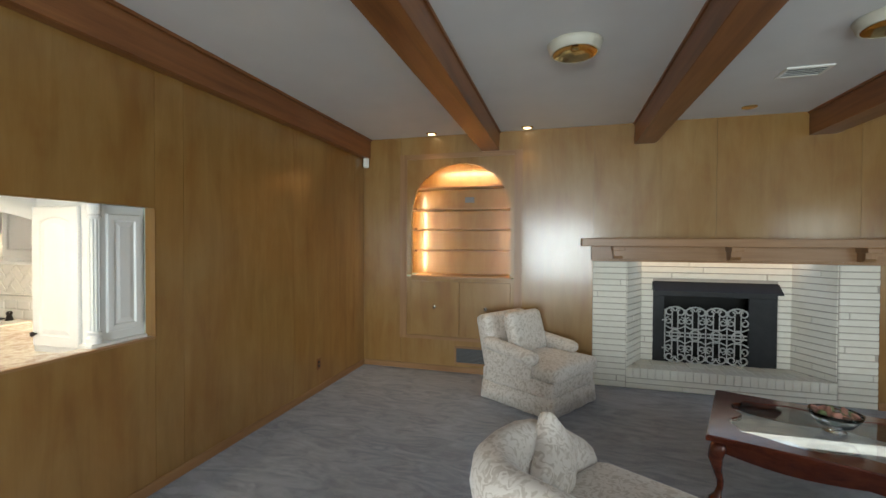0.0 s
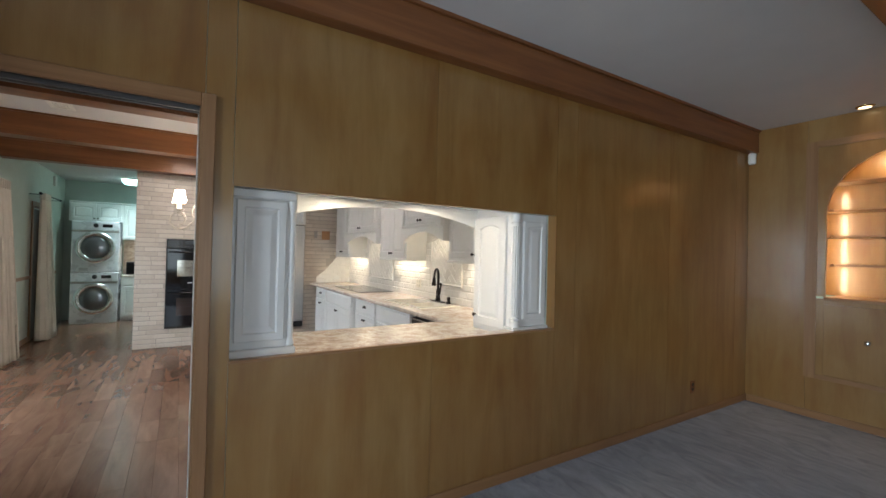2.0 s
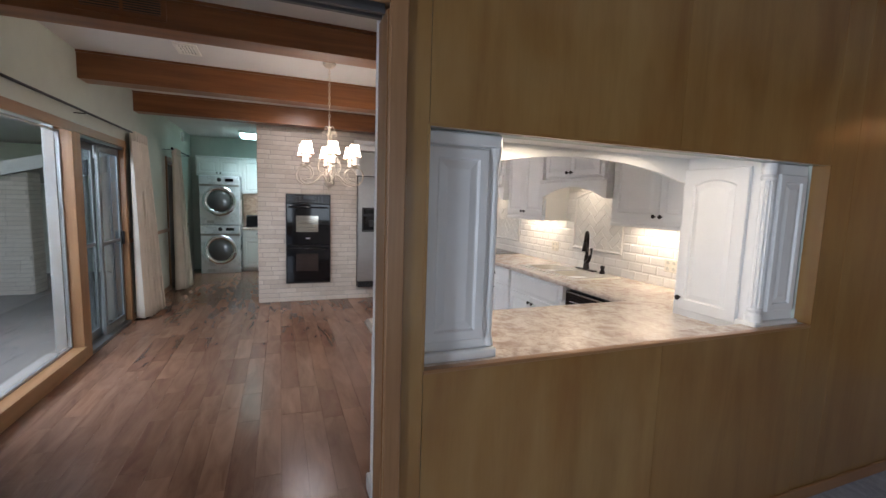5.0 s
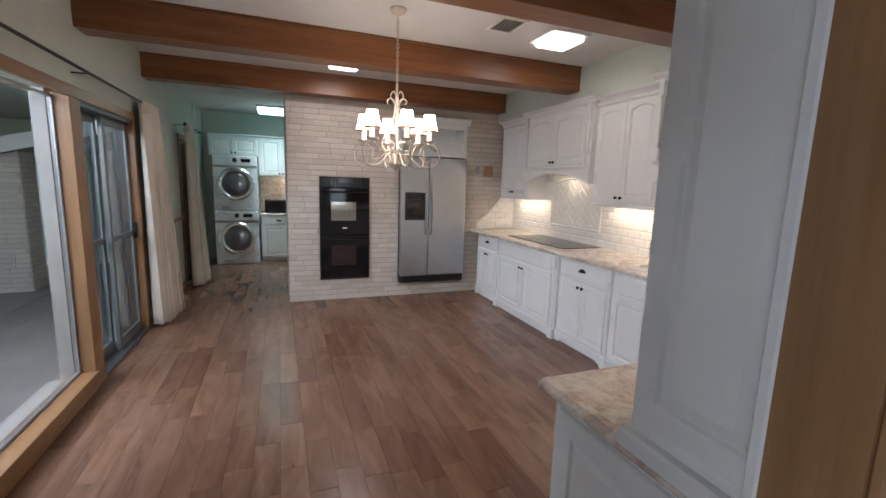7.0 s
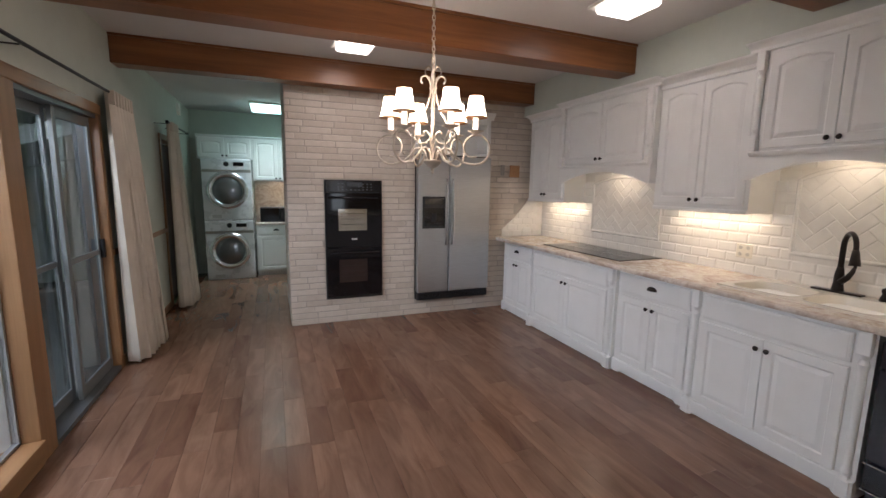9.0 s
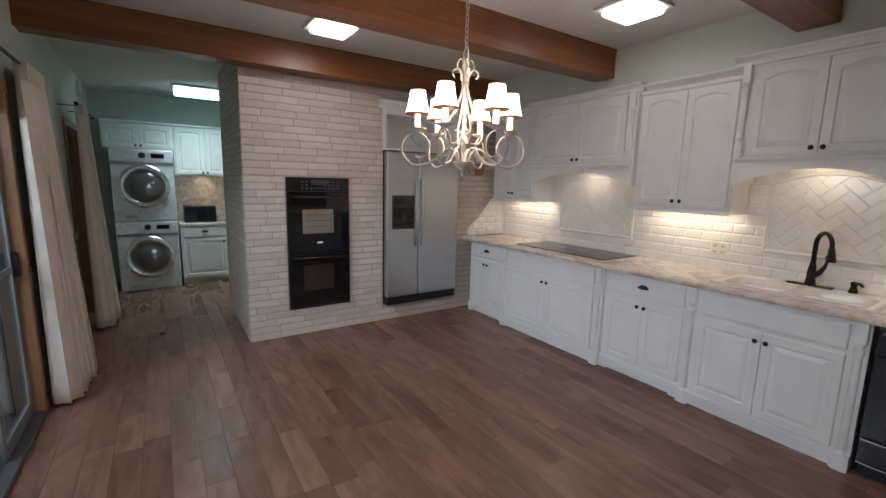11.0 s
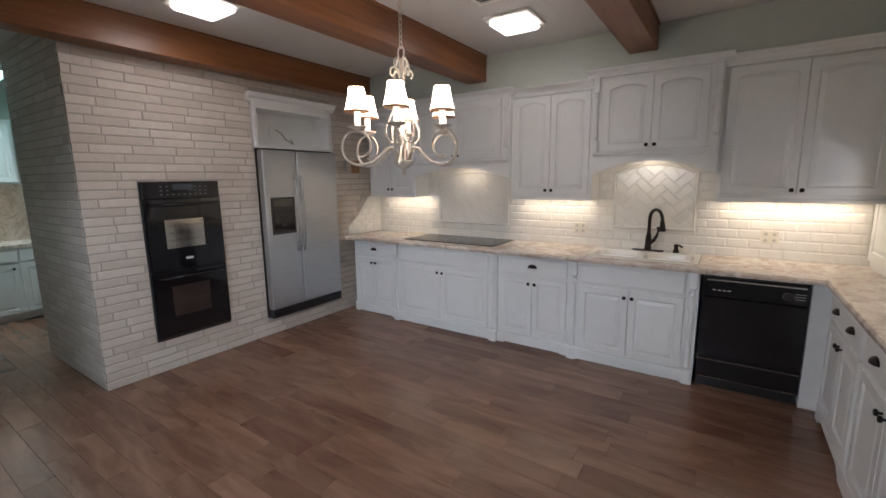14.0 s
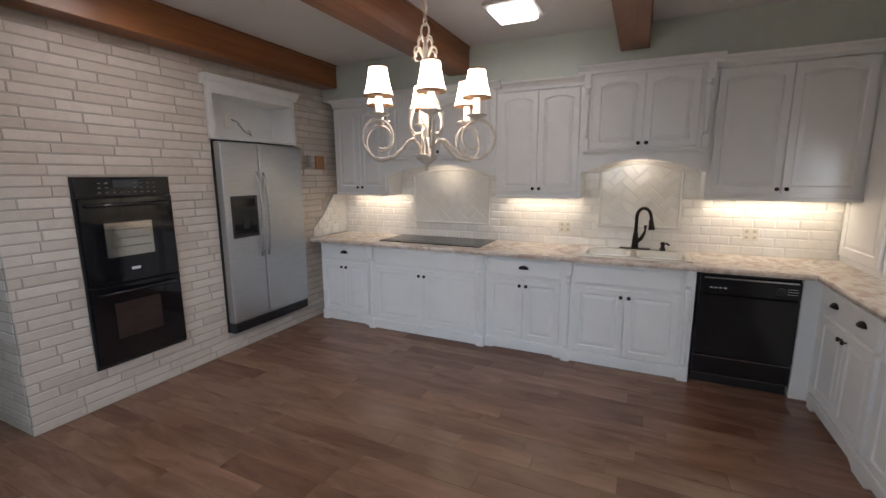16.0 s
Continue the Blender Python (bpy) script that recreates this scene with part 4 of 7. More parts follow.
part("back_panel", turned(raised_panel(-TY + 0.03, -1.90, CT + 0.05, 2.36, -2.875, 0.0, 0.07), TURN_W), "white", t)
t = thing("hatch_header", -2.64, 1.13, 1.69, "white header with an arched valance over the hatch", "cabinet")
part("valance", prism(bmesh.new(), [(0.40, 1.84), (0.40, 1.70)] + arc(0.42, 1.855, 1.70, 0.10) + [(1.875, 1.70), (1.875, 1.84)], "x", -2.855, -2.835), "white", t)
part("soffit_board", B(-2.855, PK - 0.004, 0.40, 1.875, 1.84, 1.86), "white", t)
part("body", B(-2.855, PK - 0.004, 0.40, 1.875, 1.86, 2.44), "white", t)
part("crown_moulding", crown(-1.875, -0.40, -2.855, 2.46, TURN_W, 0, (False, False)), "white", t)
setting("soffit", B(-2.86, PK, 0.06, 2.22, 2.46, KC), "sage", "boxed soffit painted pale sage green", "soffit")
t = setting("hatch_trim", B(PX - 0.03, PX + 0.004, OY0, OY1, OZ0 - 0.014, OZ0, 0.002), "trim_y", "thin wooden trim round the serving hatch", "trim")
part("side_strip", B(PX - 0.075, PX + 0.003, OY1 - 0.003, OY1 + 0.006, OZ0, OZ1), "panel", t)
part("side_strip", B(PX - 0.075, PX + 0.003, OY0 - 0.006, OY0 + 0.003, OZ0, OZ1), "panel", t)
part("top_strip", B(PX - 0.03, PX + 0.003, OY0, OY1, OZ1 - 0.006, OZ1 + 0.004), "panel", t)
part("stone_ledge", B(PK - 0.004, PX - 0.03, OY0 + 0.004, OY1 - 0.004, OZ0 - 0.012, OZ0 - 0.004), "stone", t, "strip of the mottled stone worktop")
part("under_counter", B(PK, PX - 0.03, OY0, OY1, 0.86, 0.887), "trim_y", t)


# refrigerator built into the brick
t = thing("refrigerator", BX, 1.24, 0.19, "stainless side-by-side refrigerator built into white brick", "refrigerator")
part("body", B(BX - 0.55, BX + 0.012, 0.775, 1.715, 0.19, 1.92), "black_matt", t)
for y0, y1 in ((0.774, 1.165), (1.175, 1.714)):
    d = part("door", B(BX + 0.016, BX + 0.10, y0, y1, 0.285, 1.905, 0.008), "steel", t)
    hy = y1 - 0.035 if y0 < 1 else y0 + 0.035
    pts = [(BX + 0.10 + 0.045 * math.sin(math.pi * k / 14) ** 0.5, hy, 0.86 + 0.78 * k / 14) for k in range(15)]
    part("handle", tube(bmesh.new(), pts, 0.012, 10), "steel", d, "curved steel bar handle", True)
    if y0 < 1:
        disp = part("dispenser", B(BX + 0.098, BX + 0.106, 0.83, 1.115, 1.06, 1.435, 0.004), "black_matt", d)
        part("cavity", B(BX + 0.106, BX + 0.109, 0.85, 1.095, 1.09, 1.30), "black_glass", disp)
        part("display", B(BX + 0.106, BX + 0.109, 0.86, 1.085, 1.34, 1.41), "black_glass", disp)
        part("paddle", B(BX + 0.109, BX + 0.118, 0.94, 1.0, 1.14, 1.24, 0.003), "black_matt", disp)
part("badge", B(BX + 0.10, BX + 0.102, 1.56, 1.63, 1.82, 1.828), "line", t)
g = part("grille", B(BX + 0.013, BX + 0.085, 0.778, 1.71, 0.19, 0.28, 0.004), "black_matt", t)
for k in range(5):
    part("slat", B(BX + 0.085, BX + 0.089, 0.80, 1.69, 0.20 + 0.014 * k, 0.208 + 0.014 * k), "black", g)
# white cubby above it
t = thing("cubby", BX, 1.24, 1.92, "open white cubby with crown above the refrigerator", "cabinet")
part("back", B(BX - 0.27, BX - 0.25, 0.775, 1.715, 1.925, 2.36), "white", t)
for y0, y1 in ((0.755, 0.80), (1.69, 1.735)):
    part("stile", B(BX - 0.26, BX + 0.03, y0, y1, 1.925, 2.36, 0.002), "white", t)
part("shelf", B(BX - 0.25, BX + 0.028, 0.80, 1.69, 1.925, 1.95), "white", t)
part("top_rail", B(BX - 0.25, BX + 0.028, 0.80, 1.69, 2.30, 2.36), "white", t)
prof = [(0, 2.36), (0.03, 2.36), (0.035, 2.385), (0.06, 2.40), (0.08, 2.43), (0.08, 2.44), (0, 2.44)]
bm = bmesh.new()
vs = [[bm.verts.new((BX + a, y, b)) for a, b in prof] for y in (0.715, 1.775)]
for k in range(len(prof)):
    bm.faces.new((vs[0][k], vs[0][(k + 1) % len(prof)], vs[1][(k + 1) % len(prof)], vs[1][k]))
bm.faces.new(vs[0][::-1])
bm.faces.new(vs[1])
bmesh.ops.recalc_face_normals(bm, faces=bm.faces)
part("crown_moulding", bm, "white", t)
t = thing("socket", BX - 0.24, 1.17, 2.1, "cream socket plate with a loose grey cord", "socket")
part("plate", B(BX - 0.25, BX - 0.243, 1.12, 1.22, 2.06, 2.19, 0.002), "white_plastic", t)
part("cord", tube(bmesh.new(), [(BX - 0.24, 1.19, 2.14), (BX - 0.20, 1.22, 2.12), (BX - 0.18, 1.27, 2.04), (BX - 0.18, 1.36, 2.0), (BX - 0.18, 1.33, 2.05)], 0.006, 6), "grille", t)

# double oven
t = thing("double_oven", BX, 0.05, 0.28, "black built-in double wall oven in white brick", "oven")
ox = BX + 0.012
part("frame", B(BX - 0.4, ox, -0.265, 0.368, 0.275, 1.607), "black_matt", t)
cp = part("control_panel", B(ox, ox + 0.018, -0.255, 0.358, 1.475, 1.60, 0.003), "black", t)
part("display", B(ox + 0.018, ox + 0.0195, -0.03, 0.14, 1.535, 1.585), "display_glass", cp)
for k in range(9):
    for j in range(3):
        if j == 0 or k not in (2, 3, 4):
            y = -0.125 + 0.045 * k
            part("button", B(ox + 0.018, ox + 0.0195, y, y + 0.017, 1.497 + 0.032 * j, 1.504 + 0.032 * j), "faint_print", cp)
for z0, z1, w0, w1 in ((0.865, 1.465, 1.07, 1.28), (0.30, 0.855, 0.485, 0.715)):
    d = part("door", B(ox, ox + 0.028, -0.255, 0.358, z0, z1, 0.004), "black_glass", t)
    part("window", B(ox + 0.028, ox + 0.031, -0.125, 0.19, w0 - 0.02, w1 + 0.012, 0.0012), "oven_glass" if z0 > 0.5 else "smoked_glass", d)
    hz = z1 - 0.05
    part("handle", tube(bmesh.new(), [(ox + 0.028, -0.22, hz), (ox + 0.062, -0.2, hz), (ox + 0.068, 0.05, hz), (ox + 0.062, 0.3, hz), (ox + 0.028, 0.322, hz)], 0.013, 8), "black", d, "", True)
    for k in range(3):
        part("rack_wire", tube(bmesh.new(), [(ox + 0.0335, -0.1, w0 + 0.05 + 0.06 * k), (ox + 0.0335, 0.17, w0 + 0.05 + 0.06 * k)], 0.0015, 5), "iron", d)
part("badge", B(ox + 0.028, ox + 0.031, 0.015, 0.075, 0.945, 0.966, 0.0014), "line", t, "plain oval maker's badge")

# small things on the brick
t = thing("wall_plaque", BX + 0.02, 2.10, 1.75, "square brown cork plaque on the brick", "plaque")
part("board", B(BX + 0.018, BX + 0.034, 2.02, 2.16, 1.68, 1.83, 0.004), "cork", t)
t = thing("thermostat", BX + 0.02, 1.93, 1.75, "small pale grey wall thermostat", "thermostat")
part("case", B(BX + 0.018, BX + 0.04, 1.89, 1.94, 1.70, 1.83, 0.004), "grille", t)


def socket_plate(x, z, wide=0.12):
    t = thing("socket", x, TY - 0.02, z, "cream double socket plate on the tiles", "socket", "splashback sockets")
    part("plate", B(x - wide / 2, x + wide / 2, TY - 0.026, TY - 0.018, z - 0.053, z + 0.053, 0.003), "beige_plastic", t)
    for dx in (-0.028, 0.028):
        for dz in (-0.025, 0.025):
            part("outlet", disc_y(x + dx, TY - 0.026, z + dz, [(0.015, 0), (0.014, 0.002), (0, 0.002)], 12), "outlet_plastic", t)


socket_plate(-4.97, 1.10)
socket_plate(-3.455, 1.105)
t = thing("socket", BX + 0.03, 2.3, 1.0, "small cream socket plate by the worktop", "socket")
part("plate", B(BX + 0.024, BX + 0.03, 2.25, 2.36, 0.97, 1.04, 0.002), "white_plastic", t)

# ceiling fittings
for x, y in ((-5.233, 1.478), (-6.82, -0.06)):
    t = thing("ceiling_light", x, y, KC, "square white flush ceiling light, lit", "ceiling light", "square ceiling lights")
    part("frame", B(x - 0.185, x + 0.185, y - 0.185, y + 0.185, KC - 0.022, KC, 0.006), "white_plastic", t)
    part("diffuser", B(x - 0.15, x + 0.15, y - 0.15, y + 0.15, KC - 0.062, KC - 0.022, 0.018), "panel_glow", t)


def vent(x, y, zc, wx, wy, label, slats=6):
    t = thing("ceiling_vent", x, y, zc, label, "vent", "ceiling vents")
    bm = bmesh.new()
    for a, b, c, d in ((-wx, wx, -wy, -wy + 0.02), (-wx, wx, wy - 0.02, wy), (-wx, -wx + 0.02, -wy + 0.02, wy - 0.02), (wx - 0.02, wx, -wy + 0.02, wy - 0.02)):
        box(bm, x + a, x + b, y + c, y + d, zc - 0.012, zc)
    part("frame", bm, "white_plastic", t)
    # Dark sheet stands in for the shade inside the duct.
    part("backing", B(x - wx + 0.02, x + wx - 0.02, y - wy + 0.02, y + wy - 0.02, zc - 0.003, zc - 0.0005), "dark_alum", t)
    for k in range(slats):
        yy = y - wy + 0.03 + (2 * wy - 0.06) * k / (slats - 1)
        bm = B(-wx + 0.02, wx - 0.02, -0.0085, 0.0085, -0.001, 0.001)
        part("slat", turned(bm, Matrix.Translation((x, yy, zc - 0.007)) @ Matrix.Rotation(radians(35), 4, "X")), "white_plastic", t)


vent(-5.17, 0.95, KC, 0.14, 0.11, "white louvred ceiling vent by a beam")
vent(-5.4, -1.08, KC, 0.14, 0.09, "white louvred ceiling vent near the window")
# grille in the side of the beam
t = thing("beam_grille", -4.32, -1.25, 2.71, "brown double air grille set in a beam", "vent")
part("frame", B(-4.325, -4.317, -1.49, -1.01, 2.635, 2.785, 0.002), "beam", t)
for y0, y1 in ((-1.46, -1.26), (-1.24, -1.04)):
    # Each opening is a black sheet painted as the shaded hollow.
    p = part("opening", B(-4.317, -4.3155, y0, y1, 2.665, 2.755), "black_matt", t)
    for k in range(6):
        part("slat", B(-4.3155, -4.312, y0, y1, 2.668 + 0.015 * k, 2.673 + 0.015 * k), "beam", p)


# chandelier
CX, CY, DROP = -5.25, 0.10, 0.02
t = thing("chandelier", CX, CY, 1.65, "cream scrolled iron chandelier with six lit shades", "chandelier")
part("canopy", lathe(bmesh.new(), CX, CY, [(0.0, KC + DROP - 0.045), (0.03, KC + DROP - 0.04), (0.06, KC + DROP - 0.015), (0.062, KC + DROP)], 24), "cream_metal", t, "", True)
for k in range(17):
    z0 = 2.315 + k * 0.028
    a = math.pi / 2 * (k % 2)
    pts = [(CX + 0.009 * math.cos(2 * math.pi * j / 10) * math.cos(a), CY + 0.009 * math.cos(2 * math.pi * j / 10) * math.sin(a), z0 + 0.019 * math.sin(2 * math.pi * j / 10)) for j in range(11)]
    part("chain_link", tube(bmesh.new(), pts, 0.0028, 6), "cream_metal", t)
part("loop", tube(bmesh.new(), [(CX + 0.02 * math.cos(2 * math.pi * j / 14), CY, 2.275 + 0.032 * math.sin(2 * math.pi * j / 14)) for j in range(15)], 0.005, 8), "cream_metal", t)
part("column", lathe(bmesh.new(), CX, CY, [(0.0, 1.66), (0.012, 1.663), (0.008, 1.675), (0.026, 1.683), (0.048, 1.702), (0.056, 1.72), (0.053, 1.723), (0.014, 1.726), (0.011, 1.80), (0.02, 1.845), (0.02, 1.855), (0.008, 1.862), (0.011, 1.95), (0.008, 2.1), (0.024, 2.13), (0.01, 2.14), (0.013, 2.19), (0.008, 2.245), (0.0, 2.25)], 20), "cream_metal", t, "", True)
part("finial", lathe(bmesh.new(), CX, CY, [(0, 1.642), (0.009, 1.648), (0.011, 1.656), (0.005, 1.664)], 12), "cream_metal", t, "", True)


def radial(pts, a):
    return [(CX + r * math.cos(a), CY + r * math.sin(a), z) for r, z in pts]


def spiral(cr, cz, r0, r1, a0, a1, n=22):
    return [(cr + (r0 + (r1 - r0) * k / n) * math.cos(a0 + (a1 - a0) * k / n), cz + (r0 + (r1 - r0) * k / n) * math.sin(a0 + (a1 - a0) * k / n)) for k in range(n + 1)]


for k in range(6):
    a = radians(-58 + 60 * k)
    arm = [(0.028, 1.715), (0.045, 1.765), (0.068, 1.792), (0.098, 1.785), (0.135, 1.745), (0.18, 1.71)]
    arm += spiral(0.248, 1.787, 0.09, 0.086, radians(-112), radians(60), 16)
    arm += spiral(0.248, 1.787, 0.084, 0.042, radians(72), radians(285), 18)
    m_ = part("arm", tube(bmesh.new(), radial(arm, a), 0.0075, 8, 0.0055), "cream_metal", t, "", True)
    rx, ry = CX + 0.25 * math.cos(a), CY + 0.25 * math.sin(a)
    part("drip_pan", lathe(bmesh.new(), rx, ry, [(0.006, 1.868), (0.02, 1.878), (0.046, 1.888), (0.049, 1.892), (0.016, 1.889), (0, 1.889)], 20), "cream_metal", m_, "", True)
    part("candle", lathe(bmesh.new(), rx, ry, [(0.0155, 1.889), (0.0155, 1.985), (0.006, 1.990), (0.0, 1.990)], 14), "candle", m_, "white candle sleeve with added glow")
    bell = [(0.064, 1.966), (0.0575, 1.985), (0.05, 2.015), (0.0435, 2.05), (0.039, 2.083)]
    sh = part("shade", lathe(bmesh.new(), rx, ry, bell + [(r - 0.0015, z) for r, z in reversed(bell)] + bell[:1], 28, False), "shade", m_, "lit white fabric lamp shade", True)
    for rr, zz in ((0.0645, 1.966), (0.0395, 2.083)):
        part("shade_band", lathe(bmesh.new(), rx, ry, [(rr, zz - 0.003), (rr + 0.001, zz), (rr, zz + 0.003), (rr - 0.002, zz)], 28), "cork", sh)
for k in range(4):
    a = radians(-17 + 90 * k)
    # leaf scroll, heart scroll, bowed brace and small lower curl
    part("scroll", tube(bmesh.new(), radial([(0.01, 2.125), (0.018, 2.16)] + spiral(0.05, 2.17, 0.033, 0.016, radians(165), -radians(60), 16), a), 0.0052, 6), "cream_metal", t, "", True)
    part("scroll", tube(bmesh.new(), radial([(0.01, 2.155), (0.024, 2.175), (0.042, 2.198), (0.047, 2.22), (0.038, 2.243), (0.024, 2.25), (0.015, 2.24), (0.017, 2.23)], a), 0.0046, 6), "cream_metal", t, "", True)
    part("scroll", tube(bmesh.new(), radial([(0.012, 2.118), (0.024, 2.06), (0.046, 2.0), (0.08, 1.945), (0.107, 1.89), (0.106, 1.845), (0.08, 1.815), (0.036, 1.822), (0.012, 1.85)], a), 0.0058, 6), "cream_metal", t, "", True)
    part("scroll", tube(bmesh.new(), radial([(0.012, 1.852), (0.022, 1.875), (0.036, 1.89), (0.05, 1.886), (0.055, 1.872)], a), 0.0048, 6), "cream_metal", t, "", True)

t.location.z -= DROP                         # the chain hangs a little longer

# ---- living room things ----
# doorway lining and casing
t = setting("door_1", B(PK, PX, DY1, DY1 + 0.02, 0, DZ), "trim", "wide cased doorway with sliding-door tracks, open", "doorway")
part("jamb", B(PK, PX, DY0 - 0.02, DY0, 0, DZ), "trim", t)
part("head", B(PK, PX, DY0 - 0.02, DY1 + 0.02, DZ + 0.03, DZ + 0.05), "trim_y", t)
part("casing", B(PX, PX + 0.018, DY1 + 0.004, DY1 + 0.062, 0, DZ + 0.07, 0.004), "trim", t)
part("casing", B(PX, PX + 0.018, DY0 - 0.075, DY0 - 0.005, 0, DZ + 0.07, 0.004), "trim", t)
part("casing", B(PX, PX + 0.018, DY0 - 0.005, DY1 + 0.005, DZ + 0.01, DZ + 0.07, 0.004), "trim_y", t)
part("casing", B(PK - 0.022, PK, DY1 - 0.004, DY1 + 0.06, 0, DZ + 0.07, 0.004), "white", t)
part("casing", B(PK - 0.018, PK, DY0 - 0.075, DY0 - 0.005, 0, DZ + 0.07, 0.004), "white", t)
for x in (PX - 0.045, PX - 0.085):
    part("track", B(x - 0.008, x + 0.008, DY0, DY1, DZ, DZ + 0.03), "dark_alum", t, "dark metal sliding-door track")

# raised border round niche and cupboards
t = setting("niche_border", B(-1.81, -1.72, FY - 0.014, FY - 0.008, 0.385, 2.66), "trim", "flat honey wood border round the niche", "trim")
part("stile", B(-0.39, -0.30, FY - 0.014, FY - 0.008, 0.385, 2.66), "trim", t)
part("rail", B(-1.72, -0.39, FY - 0.014, FY - 0.008, 2.60, 2.66), "trim_x", t)
# niche shelves and cupboards
for zz in (1.472, 1.745, 1.995, 2.27):
    ob = thing("niche_shelf", -1.04, FY + 0.2, zz, "honey wood shelf in the lit arched niche", "shelf", "niche shelves")
    part("board", B(NX0 - 0.16, NX1 + 0.07, FY + 0.10, FY + 0.355, zz - 0.012, zz + 0.008, 0.002), "trim_x", ob)
    if zz < 2.2:
        for x0, x1 in ((NX0 - 0.022, NX0 + 0.03), (NX1 - 0.03, NX1 + 0.022)):
            part("end_block", B(x0, x1, FY + 0.022, FY + 0.10, zz - 0.014, zz + 0.012, 0.002), "trim", ob)
t = thing("socket", -1.0, FY + 0.35, 2.12, "small grey switch plate in the niche", "socket")
part("plate", B(-1.06, -0.94, FY + 0.35, FY + 0.358, 2.09, 2.16, 0.002), "dark_alum", t)
t = thing("niche_cupboard", -1.04, FY, 0.43, "pair of flush honey wood cupboard doors", "cabinet")
part("frame", B(-1.80, -0.31, FY - 0.004, FY + 0.008, 0.385, NZ0 - 0.03), "panel", t)
for x0, x1, k in ((-1.66, -1.045, -1.35), (-1.039, -0.43, -0.72)):
    d = part("door", B(x0, x1, FY - 0.02, FY - 0.004, 0.44, 1.10, 0.003), "panel", t)
    bm = lathe(bmesh.new(), 0, 0, [(0.02, 0), (0.018, 0.004), (0.007, 0.006), (0.007, 0.016), (0.021, 0.022), (0.022, 0.03), (0, 0.036)], 12)
    part("knob", turned(bm, Matrix.Translation((k, FY - 0.02, 0.79)) @ Matrix.Rotation(math.pi / 2, 4, "X")), "chrome", d, "round chrome knob", True)
part("rail", B(-1.80, -0.31, FY - 0.012, FY - 0.004, 0.385, 0.425, 0.002), "trim_x", t)
t = thing("floor_grille", -0.9, FY - 0.01, 0.2, "grey metal air grille low on the wall", "vent")
part("frame", B(-1.10, -0.68, FY - 0.012, FY, 0.10, 0.32, 0.003), "trim_x", t)
# Black sheet in place of the shaded hollow behind the slats.
p = part("backing", B(-1.075, -0.705, FY - 0.014, FY - 0.012, 0.125, 0.295), "black_matt", t)
for k in range(11):
    part("slat", B(-1.075, -0.705, FY - 0.02, FY - 0.014, 0.128 + 0.0155 * k, 0.134 + 0.0155 * k), "dark_alum", p)
t = thing("alarm_sensor", PX + 0.06, FY - 0.06, 2.58, "small white corner alarm sensor", "sensor")
bm = B(-0.035, 0.035, -0.022, 0.022, -0.06, 0.06, 0.012)
part("case", turned(bm, Matrix.Translation((PX + 0.05, FY - 0.05, 2.58)) @ Matrix.Rotation(radians(45), 4, "Z")), "white_plastic", t)
t = thing("socket", PX + 0.01, 4.05, 0.29, "dark brown socket plate on the panelling", "socket")
part("plate", B(PX, PX + 0.007, 4.01, 4.08, 0.235, 0.35, 0.002), "beam", t)
for zz in (0.27, 0.315):
    part("outlet", B(PX + 0.007, PX + 0.009, 4.03, 4.06, zz - 0.012, zz + 0.012), "black_matt", t)

# fireplace
HZ = 0.225                                  # hearth ledge
RX0, RX1, RD, RS = 0.83, 2.74, 0.40, 0.21   # splayed recess
KX0, KX1, KZ = 1.17, 2.40, 1.145            # firebox
bm = bmesh.new()
yb0 = FY + 0.004
prism(bm, [(FX0, yb0), (RX0, yb0), (RX0 + RS, yb0 + RD), (RX0 + RS, FY + 0.7), (FX0, FY + 0.7)], "z", 0, FZ1)
prism(bm, [(FX1, yb0), (FX1, FY + 0.7), (RX1 - RS, FY + 0.7), (RX1 - RS, yb0 + RD), (RX1, yb0)], "z", 0, FZ1)
box(bm, RX0, RX1, yb0, FY + 0.7, 0, HZ - 0.012)
box(bm, RX0 + RS, KX0, yb0 + RD, FY + 0.7, HZ - 0.012, FZ1)
box(bm, KX1, RX1 - RS, yb0 + RD, FY + 0.7, HZ - 0.012, FZ1)
box(bm, KX0, KX1, yb0 + RD, FY + 0.7, KZ, FZ1)
fire = tagged(part("fireplace", bm, "mortar"), "white roman brick fireplace with splayed recess and hearth", "fireplace")
bm = bmesh.new()
box(bm, KX0, KX1, FY + 0.85, FY + 0.9, HZ - 0.01, KZ + 0.1)
box(bm, KX0 - 0.05, KX0, FY + 0.69, FY + 0.9, HZ - 0.01, KZ + 0.1)
box(bm, KX1, KX1 + 0.05, FY + 0.69, FY + 0.9, HZ - 0.01, KZ + 0.1)
box(bm, KX0, KX1, FY + 0.4, FY + 0.9, HZ - 0.012, HZ + 0.004)
box(bm, KX0, KX1, FY + 0.69, FY + 0.9, KZ, KZ + 0.1)
part("firebox", bm, "ash", fire, "soot-black firebox")
for x0, x1 in ((KX0, KX0 + 0.12), (KX1 - 0.27, KX1)):
    part("surround", B(x0, x1, FY + 0.395, FY + 0.42, HZ, KZ - 0.1, 0.004), "iron", fire)
part("lintel_bar", B(KX0, KX1, FY + 0.39, FY + 0.42, KZ - 0.17, KZ - 0.1, 0.004), "iron", fire)
part("smoke_hood", prism(bmesh.new(), [(FY + 0.40, KZ), (FY + 0.28, KZ - 0.10), (FY + 0.28, KZ - 0.115), (FY + 0.42, KZ - 0.1), (FY + 0.42, KZ)], "x", KX0 - 0.01, KX1 + 0.01), "iron", fire, "black metal smoke hood")
